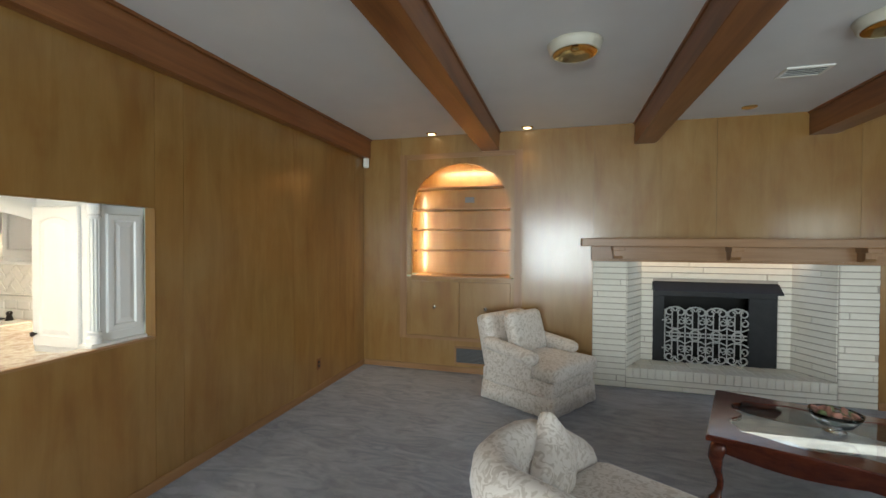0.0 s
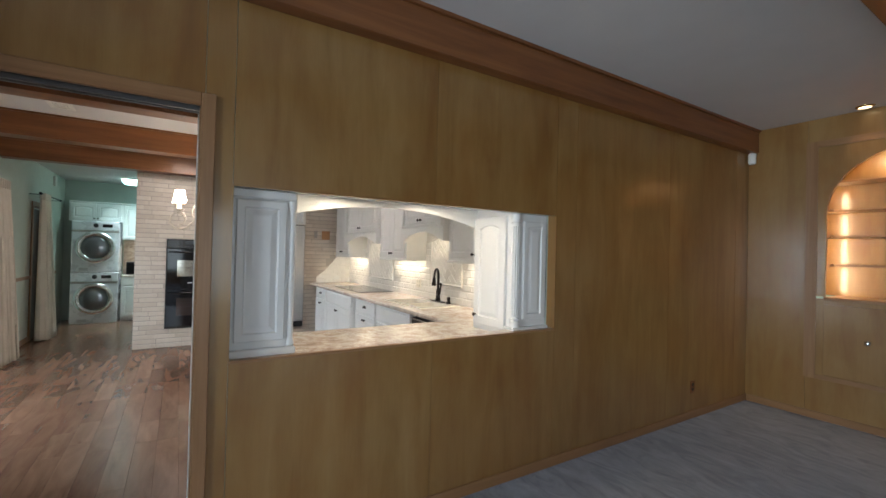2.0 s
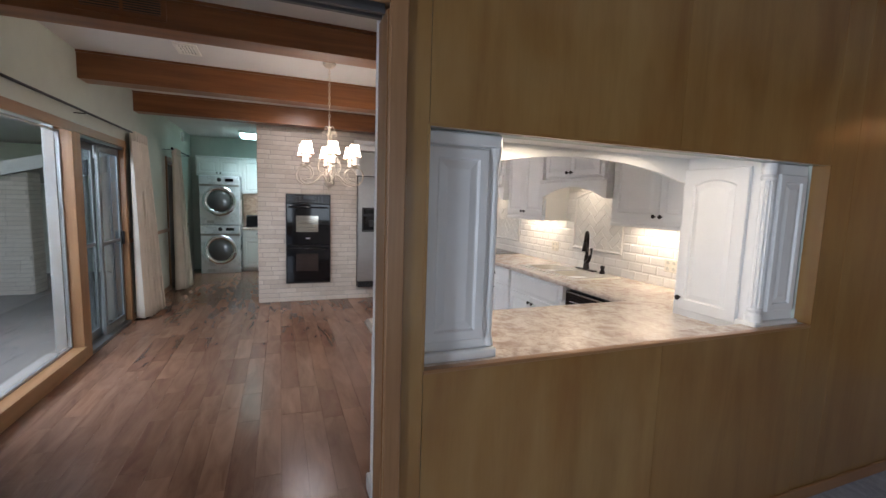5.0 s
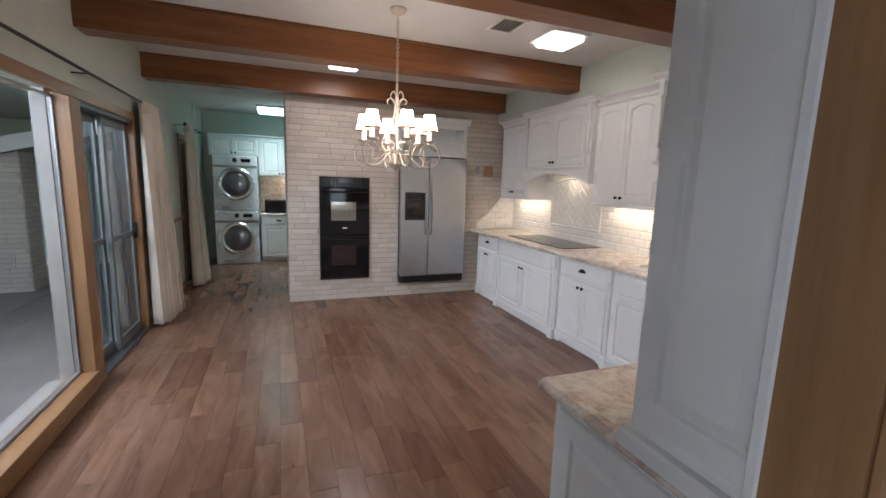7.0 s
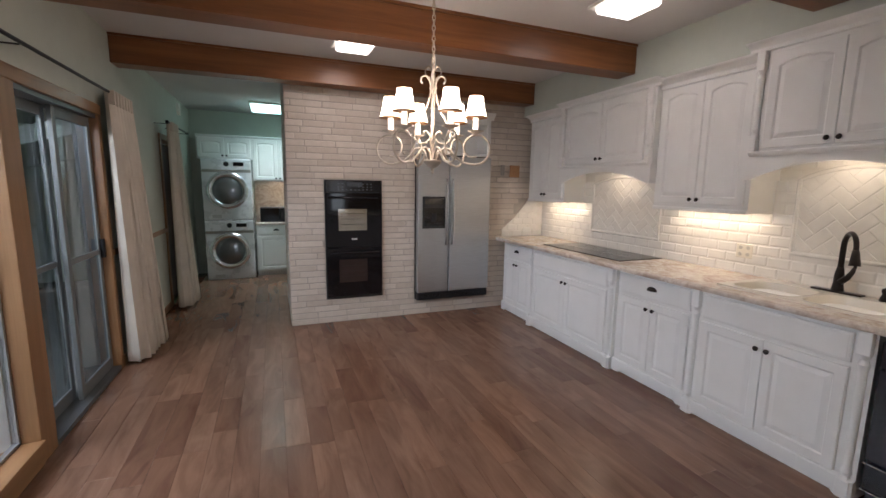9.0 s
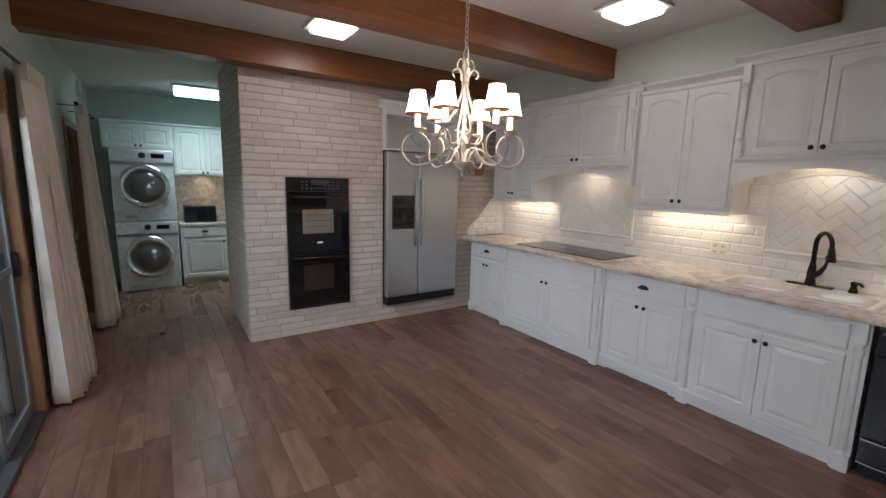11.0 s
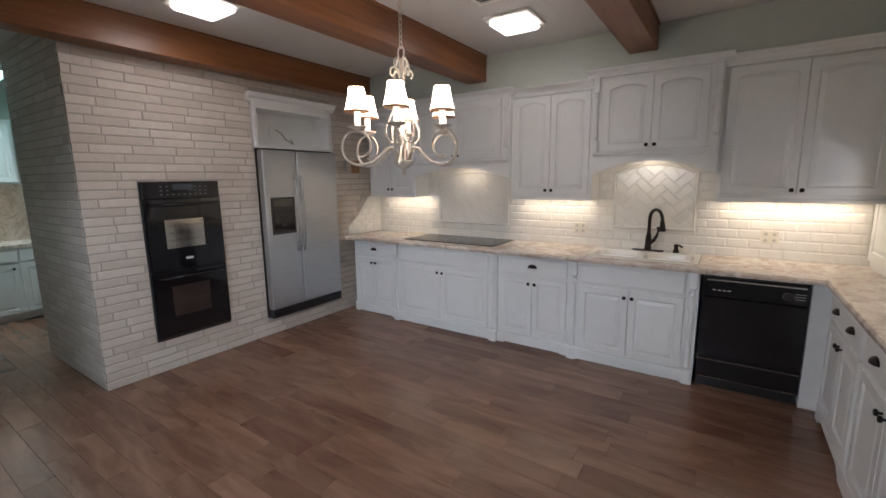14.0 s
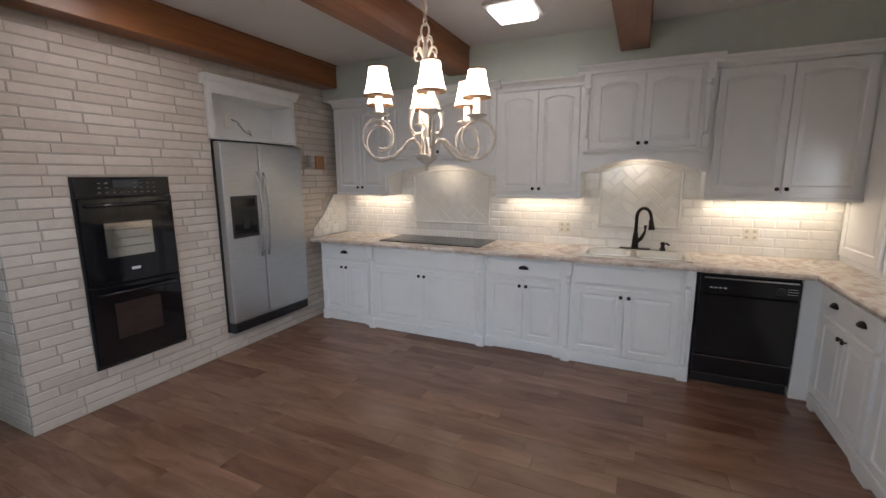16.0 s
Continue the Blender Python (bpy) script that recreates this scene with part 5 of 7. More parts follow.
# fire screen of scrolls
t = thing("fire_screen", 1.72, FY + 0.36, HZ, "silver-grey wrought-iron fire screen with scroll lattice", "fire screen")
sx0, sx1, sz0, sz1, sy = 1.29, 2.12, HZ + 0.005, 0.86, FY + 0.36
nx, nz = 4, 3
wx, wz = (sx1 - sx0) / nx, (sz1 - sz0) / nz


def flat_spiral(cx, cz, r0, r1, a0, a1, n=18):
    return [(cx + (r0 + (r1 - r0) * k / n) * math.cos(a0 + (a1 - a0) * k / n), sy, cz + (r0 + (r1 - r0) * k / n) * math.sin(a0 + (a1 - a0) * k / n)) for k in range(n + 1)]


SM = "silver_iron"
zm = (sz0 + sz1) / 2
for i in range(nx):
    cx = sx0 + (i + 0.5) * wx
    for up in (-1, 1):
        zc = zm + up * 0.22
        # cloud-shaped ring of four lobes with curled ends
        for lx, lz in ((-0.055, 0.035), (0.055, 0.035)):
            part("scroll", tube(bmesh.new(), flat_spiral(cx + lx, zc + up * lz, 0.05, 0.022, math.copysign(0.2, -lx) + (math.pi if lx > 0 else 0), math.copysign(0.2, -lx) + (math.pi if lx > 0 else 0) - math.copysign(radians(430), lx) * up, 22), 0.009, 6), SM, t)
            part("scroll", tube(bmesh.new(), flat_spiral(cx + lx * 1.15, zc - up * 0.065, 0.042, 0.015, math.pi / 2 * up, math.pi / 2 * up - math.copysign(radians(380), lx) * up, 20), 0.008, 6), SM, t)
        part("crest", tube(bmesh.new(), [(cx - 0.06, sy, zc + up * 0.085), (cx, sy, zc + up * 0.097), (cx + 0.06, sy, zc + up * 0.085)], 0.009, 6), SM, t)
        part("brace", tube(bmesh.new(), [(cx - wx / 2, sy, zm + up * 0.10), (cx - 0.05, sy, zm + up * 0.07), (cx + 0.05, sy, zm + up * 0.07), (cx + wx / 2, sy, zm + up * 0.10)], 0.008, 6), SM, t)
        part("bar", tube(bmesh.new(), [(cx - 0.09, sy, zm + up * 0.02), (cx + 0.09, sy, zm + up * 0.02)], 0.009, 6), SM, t)
        part("cross_bar", tube(bmesh.new(), [(cx - wx / 2 - 0.028, sy, zm + up * 0.16), (cx - wx / 2 + 0.028, sy, zm + up * 0.16)], 0.008, 6), SM, t)
    for dx in (-0.03, 0.03):
        part("stem", tube(bmesh.new(), [(cx + dx, sy, sz0 + 0.09), (cx + dx, sy, sz1 - 0.09)], 0.007, 6), SM, t)
    part("ring", tube(bmesh.new(), flat_spiral(cx, zm, 0.055, 0.055, 0, 2 * math.pi, 24), 0.008, 6), SM, t)
    part("stem", tube(bmesh.new(), [(cx - wx / 2, sy, sz0 + 0.03), (cx - wx / 2, sy, sz1 - 0.03)], 0.007, 6), SM, t)
for x in (sx0 + 0.1, sx1 - 0.1):
    part("foot", B(x - 0.01, x + 0.01, sy - 0.08, sy + 0.06, HZ, HZ + 0.012, 0.003), "cream_metal", t)
# mantel
t = thing("mantel", 1.77, FY - 0.1, 1.39, "thick honey oak mantel shelf on three brackets", "mantel")
part("shelf", B(0.35, 3.24, FY - 0.27, FY, 1.545, 1.63, 0.006), "trim_x", t)
part("frieze", B(0.46, 3.14, FY - 0.07, FY, 1.39, 1.545, 0.003), "trim_x", t)
part("lower_lip", B(0.455, 3.145, FY - 0.085, FY - 0.07, 1.385, 1.405, 0.003), "trim_x", t)
for x in (0.72, 1.80, 2.88):
    bm = B(x - 0.058, x + 0.058, FY - 0.245, FY - 0.07, 1.50, 1.545, 0.004)
    prism(bm, [(FY - 0.07, 1.415), (FY - 0.15, 1.415), (FY - 0.19, 1.445), (FY - 0.19, 1.50), (FY - 0.07, 1.50)], "x", x - 0.045, x + 0.045)
    part("bracket", bm, "trim", t)

# ceiling fittings
for x, y in ((0.215, 3.05), (1.95, 3.15)):
    t = thing("ceiling_light", x, y, LC, "round cream surface ceiling light with brass reflector", "ceiling light", "round ceiling lights")
    part("ring", lathe(bmesh.new(), x, y, [(0.140, LC - 0.060), (0.150, LC - 0.062), (0.158, LC - 0.055), (0.168, LC - 0.02), (0.178, LC), (0.125, LC), (0.132, LC - 0.04), (0.140, LC - 0.060)], 40, False), "lamp_ring", t, "", True)
    part("reflector", lathe(bmesh.new(), x, y, [(0.140, LC - 0.060), (0.128, LC - 0.048), (0.10, LC - 0.030), (0.06, LC - 0.016), (0.0, LC - 0.012)], 36, False), "brass", t, "polished brass reflector", True)
    part("bulb", lathe(bmesh.new(), x, y, [(0, LC - 0.040), (0.026, LC - 0.036), (0.03, LC - 0.028), (0.02, LC - 0.014)], 18), "brass", t, "", True)
for x, y in ((-1.37, 4.99), (-0.24, 4.99), (1.85, 4.8)):
    lit = x < 1
    t = thing("downlight", x, y, LC, "small recessed brass downlight, lit" if lit else "small recessed brass downlight, switched off", "downlight", "small downlights")
    part("trim_ring", lathe(bmesh.new(), x, y, [(0.045, LC - 0.012), (0.062, LC - 0.008), (0.066, LC), (0.04, LC), (0.045, LC - 0.012)], 24, False), "brass", t, "", True)
    part("lens", lathe(bmesh.new(), x, y, [(0.044, LC - 0.010), (0.03, LC - 0.006), (0, LC - 0.005)], 20), "bulb_glow" if lit else "brass", t)
vent(1.88, 3.93, LC, 0.15, 0.1, "white louvred ceiling vent in the living room", 5)


# upholstery
def soft_box(x0, x1, y0, y1, z0, z1, r, puff=0.0):
    """A rounded, slightly swollen cushion."""
    bm = bmesh.new()
    bmesh.ops.create_cube(bm, size=1.0)
    bmesh.ops.subdivide_edges(bm, edges=bm.edges[:], cuts=9, use_grid_fill=True)
    hx, hy, hz = (x1 - x0) / 2, (y1 - y0) / 2, (z1 - z0) / 2
    r = min(r, hx, hy, hz)
    for v in bm.verts:
        p = Vector((v.co.x * 2 * hx, v.co.y * 2 * hy, v.co.z * 2 * hz))
        q = Vector((max(-hx + r, min(hx - r, p.x)), max(-hy + r, min(hy - r, p.y)), max(-hz + r, min(hz - r, p.z))))
        d = p - q
        if d.length > 1e-6:
            p = q + d.normalized() * r
        f = (1 - (p.x / hx) ** 2) * (1 - (p.y / hy) ** 2)
        p.z += puff * f * (1 if p.z > 0 else -0.2)
        v.co = p + Vector(((x0 + x1) / 2, (y0 + y1) / 2, (z0 + z1) / 2))
    return bm


def skirt(x0, x1, y0, y1, z0, z1):
    """A pleated skirt round a seat."""
    bm = bmesh.new()
    ring = []
    cor = ((x0, y0), (x1, y0), (x1, y1), (x0, y1))
    for (ax, ay), (bx, by) in zip(cor, cor[1:] + cor[:1]):
        for k in range(14):
            s = k / 14
            w = 0.006 * math.sin(2 * math.pi * 3.5 * s) + (0.01 if k == 0 else 0)
            nx_, ny_ = (by - ay), -(bx - ax)
            ln = math.hypot(nx_, ny_)
            ring.append((ax + (bx - ax) * s + nx_ / ln * w, ay + (by - ay) * s + ny_ / ln * w))
    lo = [(x, y, z0) for x, y in ring]
    hi = [((x - (x0 + x1) / 2) * 0.97 + (x0 + x1) / 2, (y - (y0 + y1) / 2) * 0.97 + (y0 + y1) / 2, z1) for x, y in ring]
    return rings_mesh([lo, hi])


def settle(m, name, bm, parent, label="", material="brocade"):
    return part(name, turned(bm, m), material, parent, label, True)


# armchair: local +y is the way it faces
t = thing("armchair", -0.10, 4.43, 0, "cream brocade armchair with rolled arms and loose pillow", "armchair")
A = Matrix.Translation((-0.07, 4.49, 0)) @ Matrix.Rotation(radians(-122), 4, "Z")
settle(A, "skirt", skirt(-0.39, 0.39, -0.42, 0.41, 0.01, 0.19), t)
settle(A, "seat_base", soft_box(-0.385, 0.385, -0.42, 0.40, 0.17, 0.33, 0.035), t)
settle(A, "seat_cushion", soft_box(-0.27, 0.27, -0.24, 0.44, 0.31, 0.47, 0.06, 0.03), t)
settle(A, "cushion_front", soft_box(-0.39, 0.39, 0.17, 0.445, 0.315, 0.462, 0.055, 0.012), t)
settle(A, "backrest", turned(soft_box(-0.35, 0.35, -0.09, 0.08, 0.0, 0.56, 0.06), Matrix.Translation((0, -0.35, 0.29)) @ Matrix.Rotation(radians(14), 4, "X")), t)
for sx in (-1, 1):
    arm = settle(A, "arm", soft_box(sx * 0.335 - 0.06, sx * 0.335 + 0.06, -0.40, 0.18, 0.28, 0.52, 0.045), t)
    roll = turned(soft_box(sx * 0.35 - 0.08, sx * 0.35 + 0.08, -0.32, 0.32, -0.06, 0.06, 0.058), Matrix.Translation((0, -0.10, 0.535)) @ Matrix.Rotation(radians(-7), 4, "X"))
    settle(A, "arm_roll", roll, arm)
t2 = thing("pillow", -0.25, 4.5, 0.5, "plump cream brocade pillow on the armchair", "pillow", "brocade pillows")
P = A @ Matrix.Translation((0, -0.16, 0.665)) @ Matrix.Rotation(radians(107), 4, "X")
settle(P, "cover", soft_box(-0.27, 0.27, -0.215, 0.215, -0.06, 0.06, 0.058, 0.05), t2)

# loveseat with a curved back
S = Matrix.Translation((-0.22, 1.66, 0)) @ Matrix.Rotation(radians(-30), 4, "Z")
t = thing("loveseat", 0.55, 1.6, 0, "cream brocade loveseat with a low curved back", "sofa")


def swept(path, prof):
    loops = []
    for k, (x, y, h) in enumerate(path):
        a = path[max(k - 1, 0)]
        b = path[min(k + 1, len(path) - 1)]
        dx, dy = b[0] - a[0], b[1] - a[1]
        ln = math.hypot(dx, dy)
        ox_, oy_ = dy / ln, -dx / ln
        loops.append([(x + ox_ * u, y + oy_ * u, w * h) for u, w in prof])
    return rings_mesh(loops)


path = [(0.06, 0.90, 0.56), (0.03, 0.76, 0.65), (0.01, 0.58, 0.735), (0.005, 0.46, 0.76)]
path += [(0.26 - 0.25 * math.cos(math.pi / 2 * k / 8), 0.36 - 0.27 * math.sin(math.pi / 2 * k / 8), 0.765 + 0.015 * k / 8) for k in range(9)]
path += [(0.6, 0.08, 0.78), (1.0, 0.08, 0.78)]
path += [(1.44 + 0.25 * math.sin(math.pi / 2 * k / 8), 0.36 - 0.27 * math.cos(math.pi / 2 * k / 8), 0.78 - 0.015 * k / 8) for k in range(9)]
path += [(1.695, 0.46, 0.76), (1.69, 0.58, 0.735), (1.67, 0.76, 0.65), (1.64, 0.90, 0.56)]
prof = [(0.10, 0.02), (0.11, 0.3), (0.12, 0.72), (0.135, 0.84), (0.125, 0.93), (0.08, 0.99), (0.02, 1.0), (-0.035, 0.96), (-0.06, 0.88), (-0.06, 0.5), (-0.04, 0.3), (-0.04, 0.02)]
settle(S, "backrest", swept(path, prof), t)
settle(S, "seat_base", soft_box(0.06, 1.64, 0.12, 0.90, 0.02, 0.34, 0.05), t)
settle(S, "seat_cushion", soft_box(0.07, 0.845, 0.16, 0.97, 0.32, 0.48, 0.07, 0.03), t)
settle(S, "seat_cushion", soft_box(0.855, 1.63, 0.16, 0.97, 0.32, 0.48, 0.07, 0.03), t)
t2 = thing("pillow", 0.15, 2.0, 0.46, "square cream brocade pillow against the loveseat arm", "pillow", "brocade pillows")
P = Matrix.Translation((-0.09, -0.03, -0.015)) @ S @ Matrix.Translation((0.14, 0.62, 0.61)) @ Matrix.Rotation(radians(12), 4, "Z") @ Matrix.Rotation(radians(76), 4, "Y") @ Matrix.Rotation(radians(40), 4, "Z")
settle(P, "cover", soft_box(-0.16, 0.16, -0.16, 0.16, -0.045, 0.045, 0.043, 0.035), t2)

# coffee table
TB = Matrix.Translation((1.0, 3.02, 0)) @ Matrix.Rotation(radians(-20), 4, "Z")
TL, TW, TZ = 1.45, 0.98, 0.42
t = thing("coffee_table", 1.8, 3.2, 0, "polished mahogany coffee table with glass inset top", "coffee table")


def top_rim():
    """A frame with a wavy inner edge round the glass."""
    n = 48
    outer, inner = [], []
    for k in range(n):
        a = 2 * math.pi * k / n
        c, s = math.cos(a), math.sin(a)
        q = max(abs(c), abs(s))
        outer.append((TL / 2 * (1 + c / q), TW / 2 * (1 + s / q)))
        w = 0.14 + 0.035 * math.cos(8 * a)
        inner.append((TL / 2 + (TL / 2 - w) * c / q, TW / 2 + (TW / 2 - w) * s / q))
    bm = bmesh.new()
    ls = []
    for ring, z in ((outer, TZ - 0.035), (outer, TZ - 0.008), (None, TZ), (inner, TZ), (inner, TZ - 0.035)):
        r = ring or [(TL / 2 + (x - TL / 2) * 0.988, TW / 2 + (y - TW / 2) * 0.985) for x, y in outer]
        ls.append([bm.verts.new((x, y, z)) for x, y in r])
    ls.append(ls[0])
    for a, b in zip(ls, ls[1:]):
        for k in range(n):
            bm.faces.new((a[k], a[(k + 1) % n], b[(k + 1) % n], b[k]))
    bmesh.ops.recalc_face_normals(bm, faces=bm.faces)
    return bm


part("top_frame", turned(top_rim(), TB), "mahogany", t)
part("glass_inset", turned(B(0.09, TL - 0.09, 0.09, TW - 0.09, TZ - 0.012, TZ - 0.004), TB), "table_glass", t, "clear glass inset")
for x0, x1, y0, y1 in ((0.05, TL - 0.05, 0.04, 0.06), (0.05, TL - 0.05, TW - 0.06, TW - 0.04)):
    n = 16
    low = [(x0 + (x1 - x0) * k / n, TZ - 0.10 - 0.03 * abs(math.sin(math.pi * 2 * k / n)) - 0.02 * math.sin(math.pi * k / n)) for k in range(n + 1)]
    part("apron", turned(prism(bmesh.new(), [(x0, TZ - 0.035)] + low + [(x1, TZ - 0.035)], "y", y0, y1), TB), "mahogany", t)
for x0, x1 in ((0.04, 0.06), (TL - 0.06, TL - 0.04)):
    part("apron", turned(B(x0, x1, 0.06, TW - 0.06, TZ - 0.12, TZ - 0.035), TB), "mahogany", t)
for x, sx in ((0.07, -1), (TL - 0.07, 1)):
    for y, sy_ in ((0.07, -1), (TW - 0.07, 1)):
        bm = bmesh.new()
        cab = [(0.0, TZ - 0.04, 0.042), (0.012, TZ - 0.10, 0.046), (0.022, TZ - 0.15, 0.04), (0.012, TZ - 0.22, 0.026), (-0.004, TZ - 0.29, 0.019), (-0.004, 0.09, 0.017), (0.008, 0.05, 0.021), (0.02, 0.028, 0.034), (0.022, 0.01, 0.036), (0.02, 0.0, 0.03)]
        loops = [[(x + sx * o + rr * math.cos(2 * math.pi * k / 12), y + sy_ * o + rr * math.sin(2 * math.pi * k / 12), zz) for k in range(12)] for o, zz, rr in cab]
        part("leg", turned(rings_mesh(loops), TB), "mahogany", t, "cabriole leg with pad foot", True)
t = thing("glass_bowl", 1.78, 3.3, TZ, "clear glass bowl of dried petals on the table", "bowl")
bx, by = 1.78, 3.28
part("bowl", lathe(bmesh.new(), bx, by, [(0.05, TZ), (0.06, TZ + 0.006), (0.03, TZ + 0.02), (0.09, TZ + 0.05), (0.125, TZ + 0.10), (0.135, TZ + 0.125), (0.128, TZ + 0.125), (0.118, TZ + 0.10), (0.085, TZ + 0.056), (0.0, TZ + 0.03)], 28), "glass", t, "", True)
rnd = random.Random(4)
for k in range(26):
    a, r = rnd.uniform(0, 6.28), 0.1 * rnd.random() ** 0.5
    bm = bmesh.new()
    bmesh.ops.create_icosphere(bm, subdivisions=1, radius=0.022)
    bmesh.ops.transform(bm, matrix=Matrix.Translation((bx + r * math.cos(a), by + r * math.sin(a), TZ + 0.075 + rnd.uniform(0, 0.06))) @ Euler((rnd.uniform(0, 3), rnd.uniform(0, 3), 0)).to_matrix().to_4x4() @ Matrix.Diagonal((1.3, 0.9, 0.4, 1)), verts=bm.verts)
    part("petal", bm, ("rose", "rose", "herb")[k % 3], t)

# ---- glazed wall, laundry, outdoors ----
w1 = setting("window_1", B(GX0, GX1, WY - 0.15, WY + 0.02, 0, 0.12, 0.004), "trim_x", "large fixed window with honey wood frame and sill", "window")
part("sill", B(GX0 - 0.01, GX1, WY - 0.09, WY + 0.03, 0.12, 0.135, 0.003), "trim_x", w1)
part("post", B(SX1, GX0, WY - 0.16, WY + 0.012, 0, 2.10, 0.003), "trim", w1)
part("head_casing", B(SX0 - 0.06, GX1, WY - 0.005, WY + 0.02, 2.06, 2.14, 0.004), "trim_x", w1)
part("outer_jamb", B(GX0, GX0 + 0.03, WY - 0.19, WY - 0.105, 0.0, 2.10, 0.003), "dulled", w1, "white painted outer jamb, darkened against the patio lamp")
part("outer_sill", B(GX0 + 0.03, GX1, WY - 0.26, WY - 0.15, 0.03, 0.11, 0.003), "dulled", w1)
part("bead", B(GX0, GX0 + 0.018, WY - 0.105, WY - 0.075, 0.135, 2.06), "alum", w1)
part("bead", B(GX0, GX1, WY - 0.105, WY - 0.075, 0.135, 0.152), "alum", w1)
part("bead", B(GX0, GX1, WY - 0.105, WY - 0.075, 2.045, 2.06), "alum", w1)
g = part("pane", B(GX0 + 0.018, GX1, WY - 0.093, WY - 0.087, 0.152, 2.045), "pane", w1)
g.visible_shadow = False
# sliding door
d2 = setting("door_2", B(SX0, SX1, WY - 0.15, WY + 0.01, 0.0, 0.03), "dark_alum", "aluminium sliding patio door, closed", "door")
part("jamb", B(SX0 - 0.06, SX0, WY - 0.05, WY + 0.015, 0, 2.06, 0.003), "trim", d2)
part("outer_jamb", B(SX0 - 0.06, SX0 - 0.004, WY - 0.16, WY - 0.05, 0, 2.06), "dark_alum", d2, "dark weathered metal jamb")
part("head_track", B(SX0, SX1, WY - 0.15, WY, 2.03, 2.06), "dark_alum", d2)
xm = (SX0 + SX1) / 2
for x0, x1, y in ((SX0, xm + 0.03, WY - 0.06), (xm - 0.03, SX1, WY - 0.12)):
    s_ = part("sash", B(x0, x0 + 0.05, y - 0.015, y + 0.015, 0.03, 2.03, 0.003), "sash_alum", d2)
    part("stile", B(x1 - 0.05, x1, y - 0.015, y + 0.015, 0.03, 2.03, 0.003), "sash_alum", s_)
    part("rail", B(x0 + 0.05, x1 - 0.05, y - 0.015, y + 0.015, 0.03, 0.12, 0.003), "sash_alum", s_)
    part("rail", B(x0 + 0.05, x1 - 0.05, y - 0.015, y + 0.015, 1.96, 2.03, 0.003), "sash_alum", s_)
    part("rail", B(x0 + 0.05, x1 - 0.05, y - 0.012, y + 0.012, 0.98, 1.02, 0.003), "sash_alum", s_)
    for z0, z1 in ((0.12, 0.98), (1.02, 1.96)):
        g = part("pane", B(x0 + 0.05, x1 - 0.05, y - 0.003, y + 0.003, z0, z1), "screened_pane", s_)
        g.visible_shadow = False
part("handle", B(SX0 + 0.01, SX0 + 0.035, WY - 0.045, WY - 0.015, 0.95, 1.10, 0.004), "iron", d2)
# back door past the curtain
d3 = setting("door_3", B(D2X0, D2X1, WY - 0.12, WY - 0.08, 0.01, 2.05), "bronze", "dark wood back door in a honey frame", "door")
for x0, x1 in ((D2X0 - 0.06, D2X0 + 0.01), (D2X1 - 0.01, D2X1 + 0.06)):
    part("casing", B(x0, x1, WY - 0.1, WY + 0.018, 0, 2.07, 0.003), "trim", d3)
part("casing", B(D2X0 - 0.06, D2X1 + 0.06, WY - 0.1, WY + 0.018, 2.07, 2.14, 0.003), "trim_x", d3)
t = setting("chair_rail", B(D2X1 + 0.06, SX0 - 0.06, WY, WY + 0.02, 0.95, 1.0, 0.004), "trim_x", "narrow honey wood chair rail", "trim")
part("short_length", B(-10.5, D2X0 - 0.06, WY, WY + 0.02, 0.95, 1.0, 0.004), "trim_x", t)
t = thing("door_chime", -10.2, WY + 0.02, 2.52, "small white door chime high on the wall", "chime")
part("case", B(-10.26, -10.16, WY, WY + 0.04, 2.52, 2.69, 0.008), "white_plastic", t)


def rod(x0, x1, z, label, out=0.0):
    t = thing("curtain_rod", (x0 + x1) / 2, WY + 0.08, z, label, "curtain rod", "curtain rods")
    part("bar", tube(bmesh.new(), [(x0, WY + 0.085 + out, z), (x1, WY + 0.085 + out, z)], 0.011, 10), "iron", t)
    for x in (x0 + 0.06, (x0 + x1) / 2, x1 - 0.06):
        part("bracket", B(x - 0.006, x + 0.006, WY, WY + 0.085 + out, z - 0.018, z - 0.010, 0.002), "iron", t)
    for x in (x0, x1):
        part("finial", tube(bmesh.new(), [(x - 0.015, WY + 0.085 + out, z), (x + 0.015, WY + 0.085 + out, z)], 0.018, 10), "iron", t)


rod(-7.42, -4.1, 2.245, "long dark iron curtain rod above the glazing")
rod(-9.95, -8.72, 2.245, "short dark iron curtain rod above the back door", 0.06)


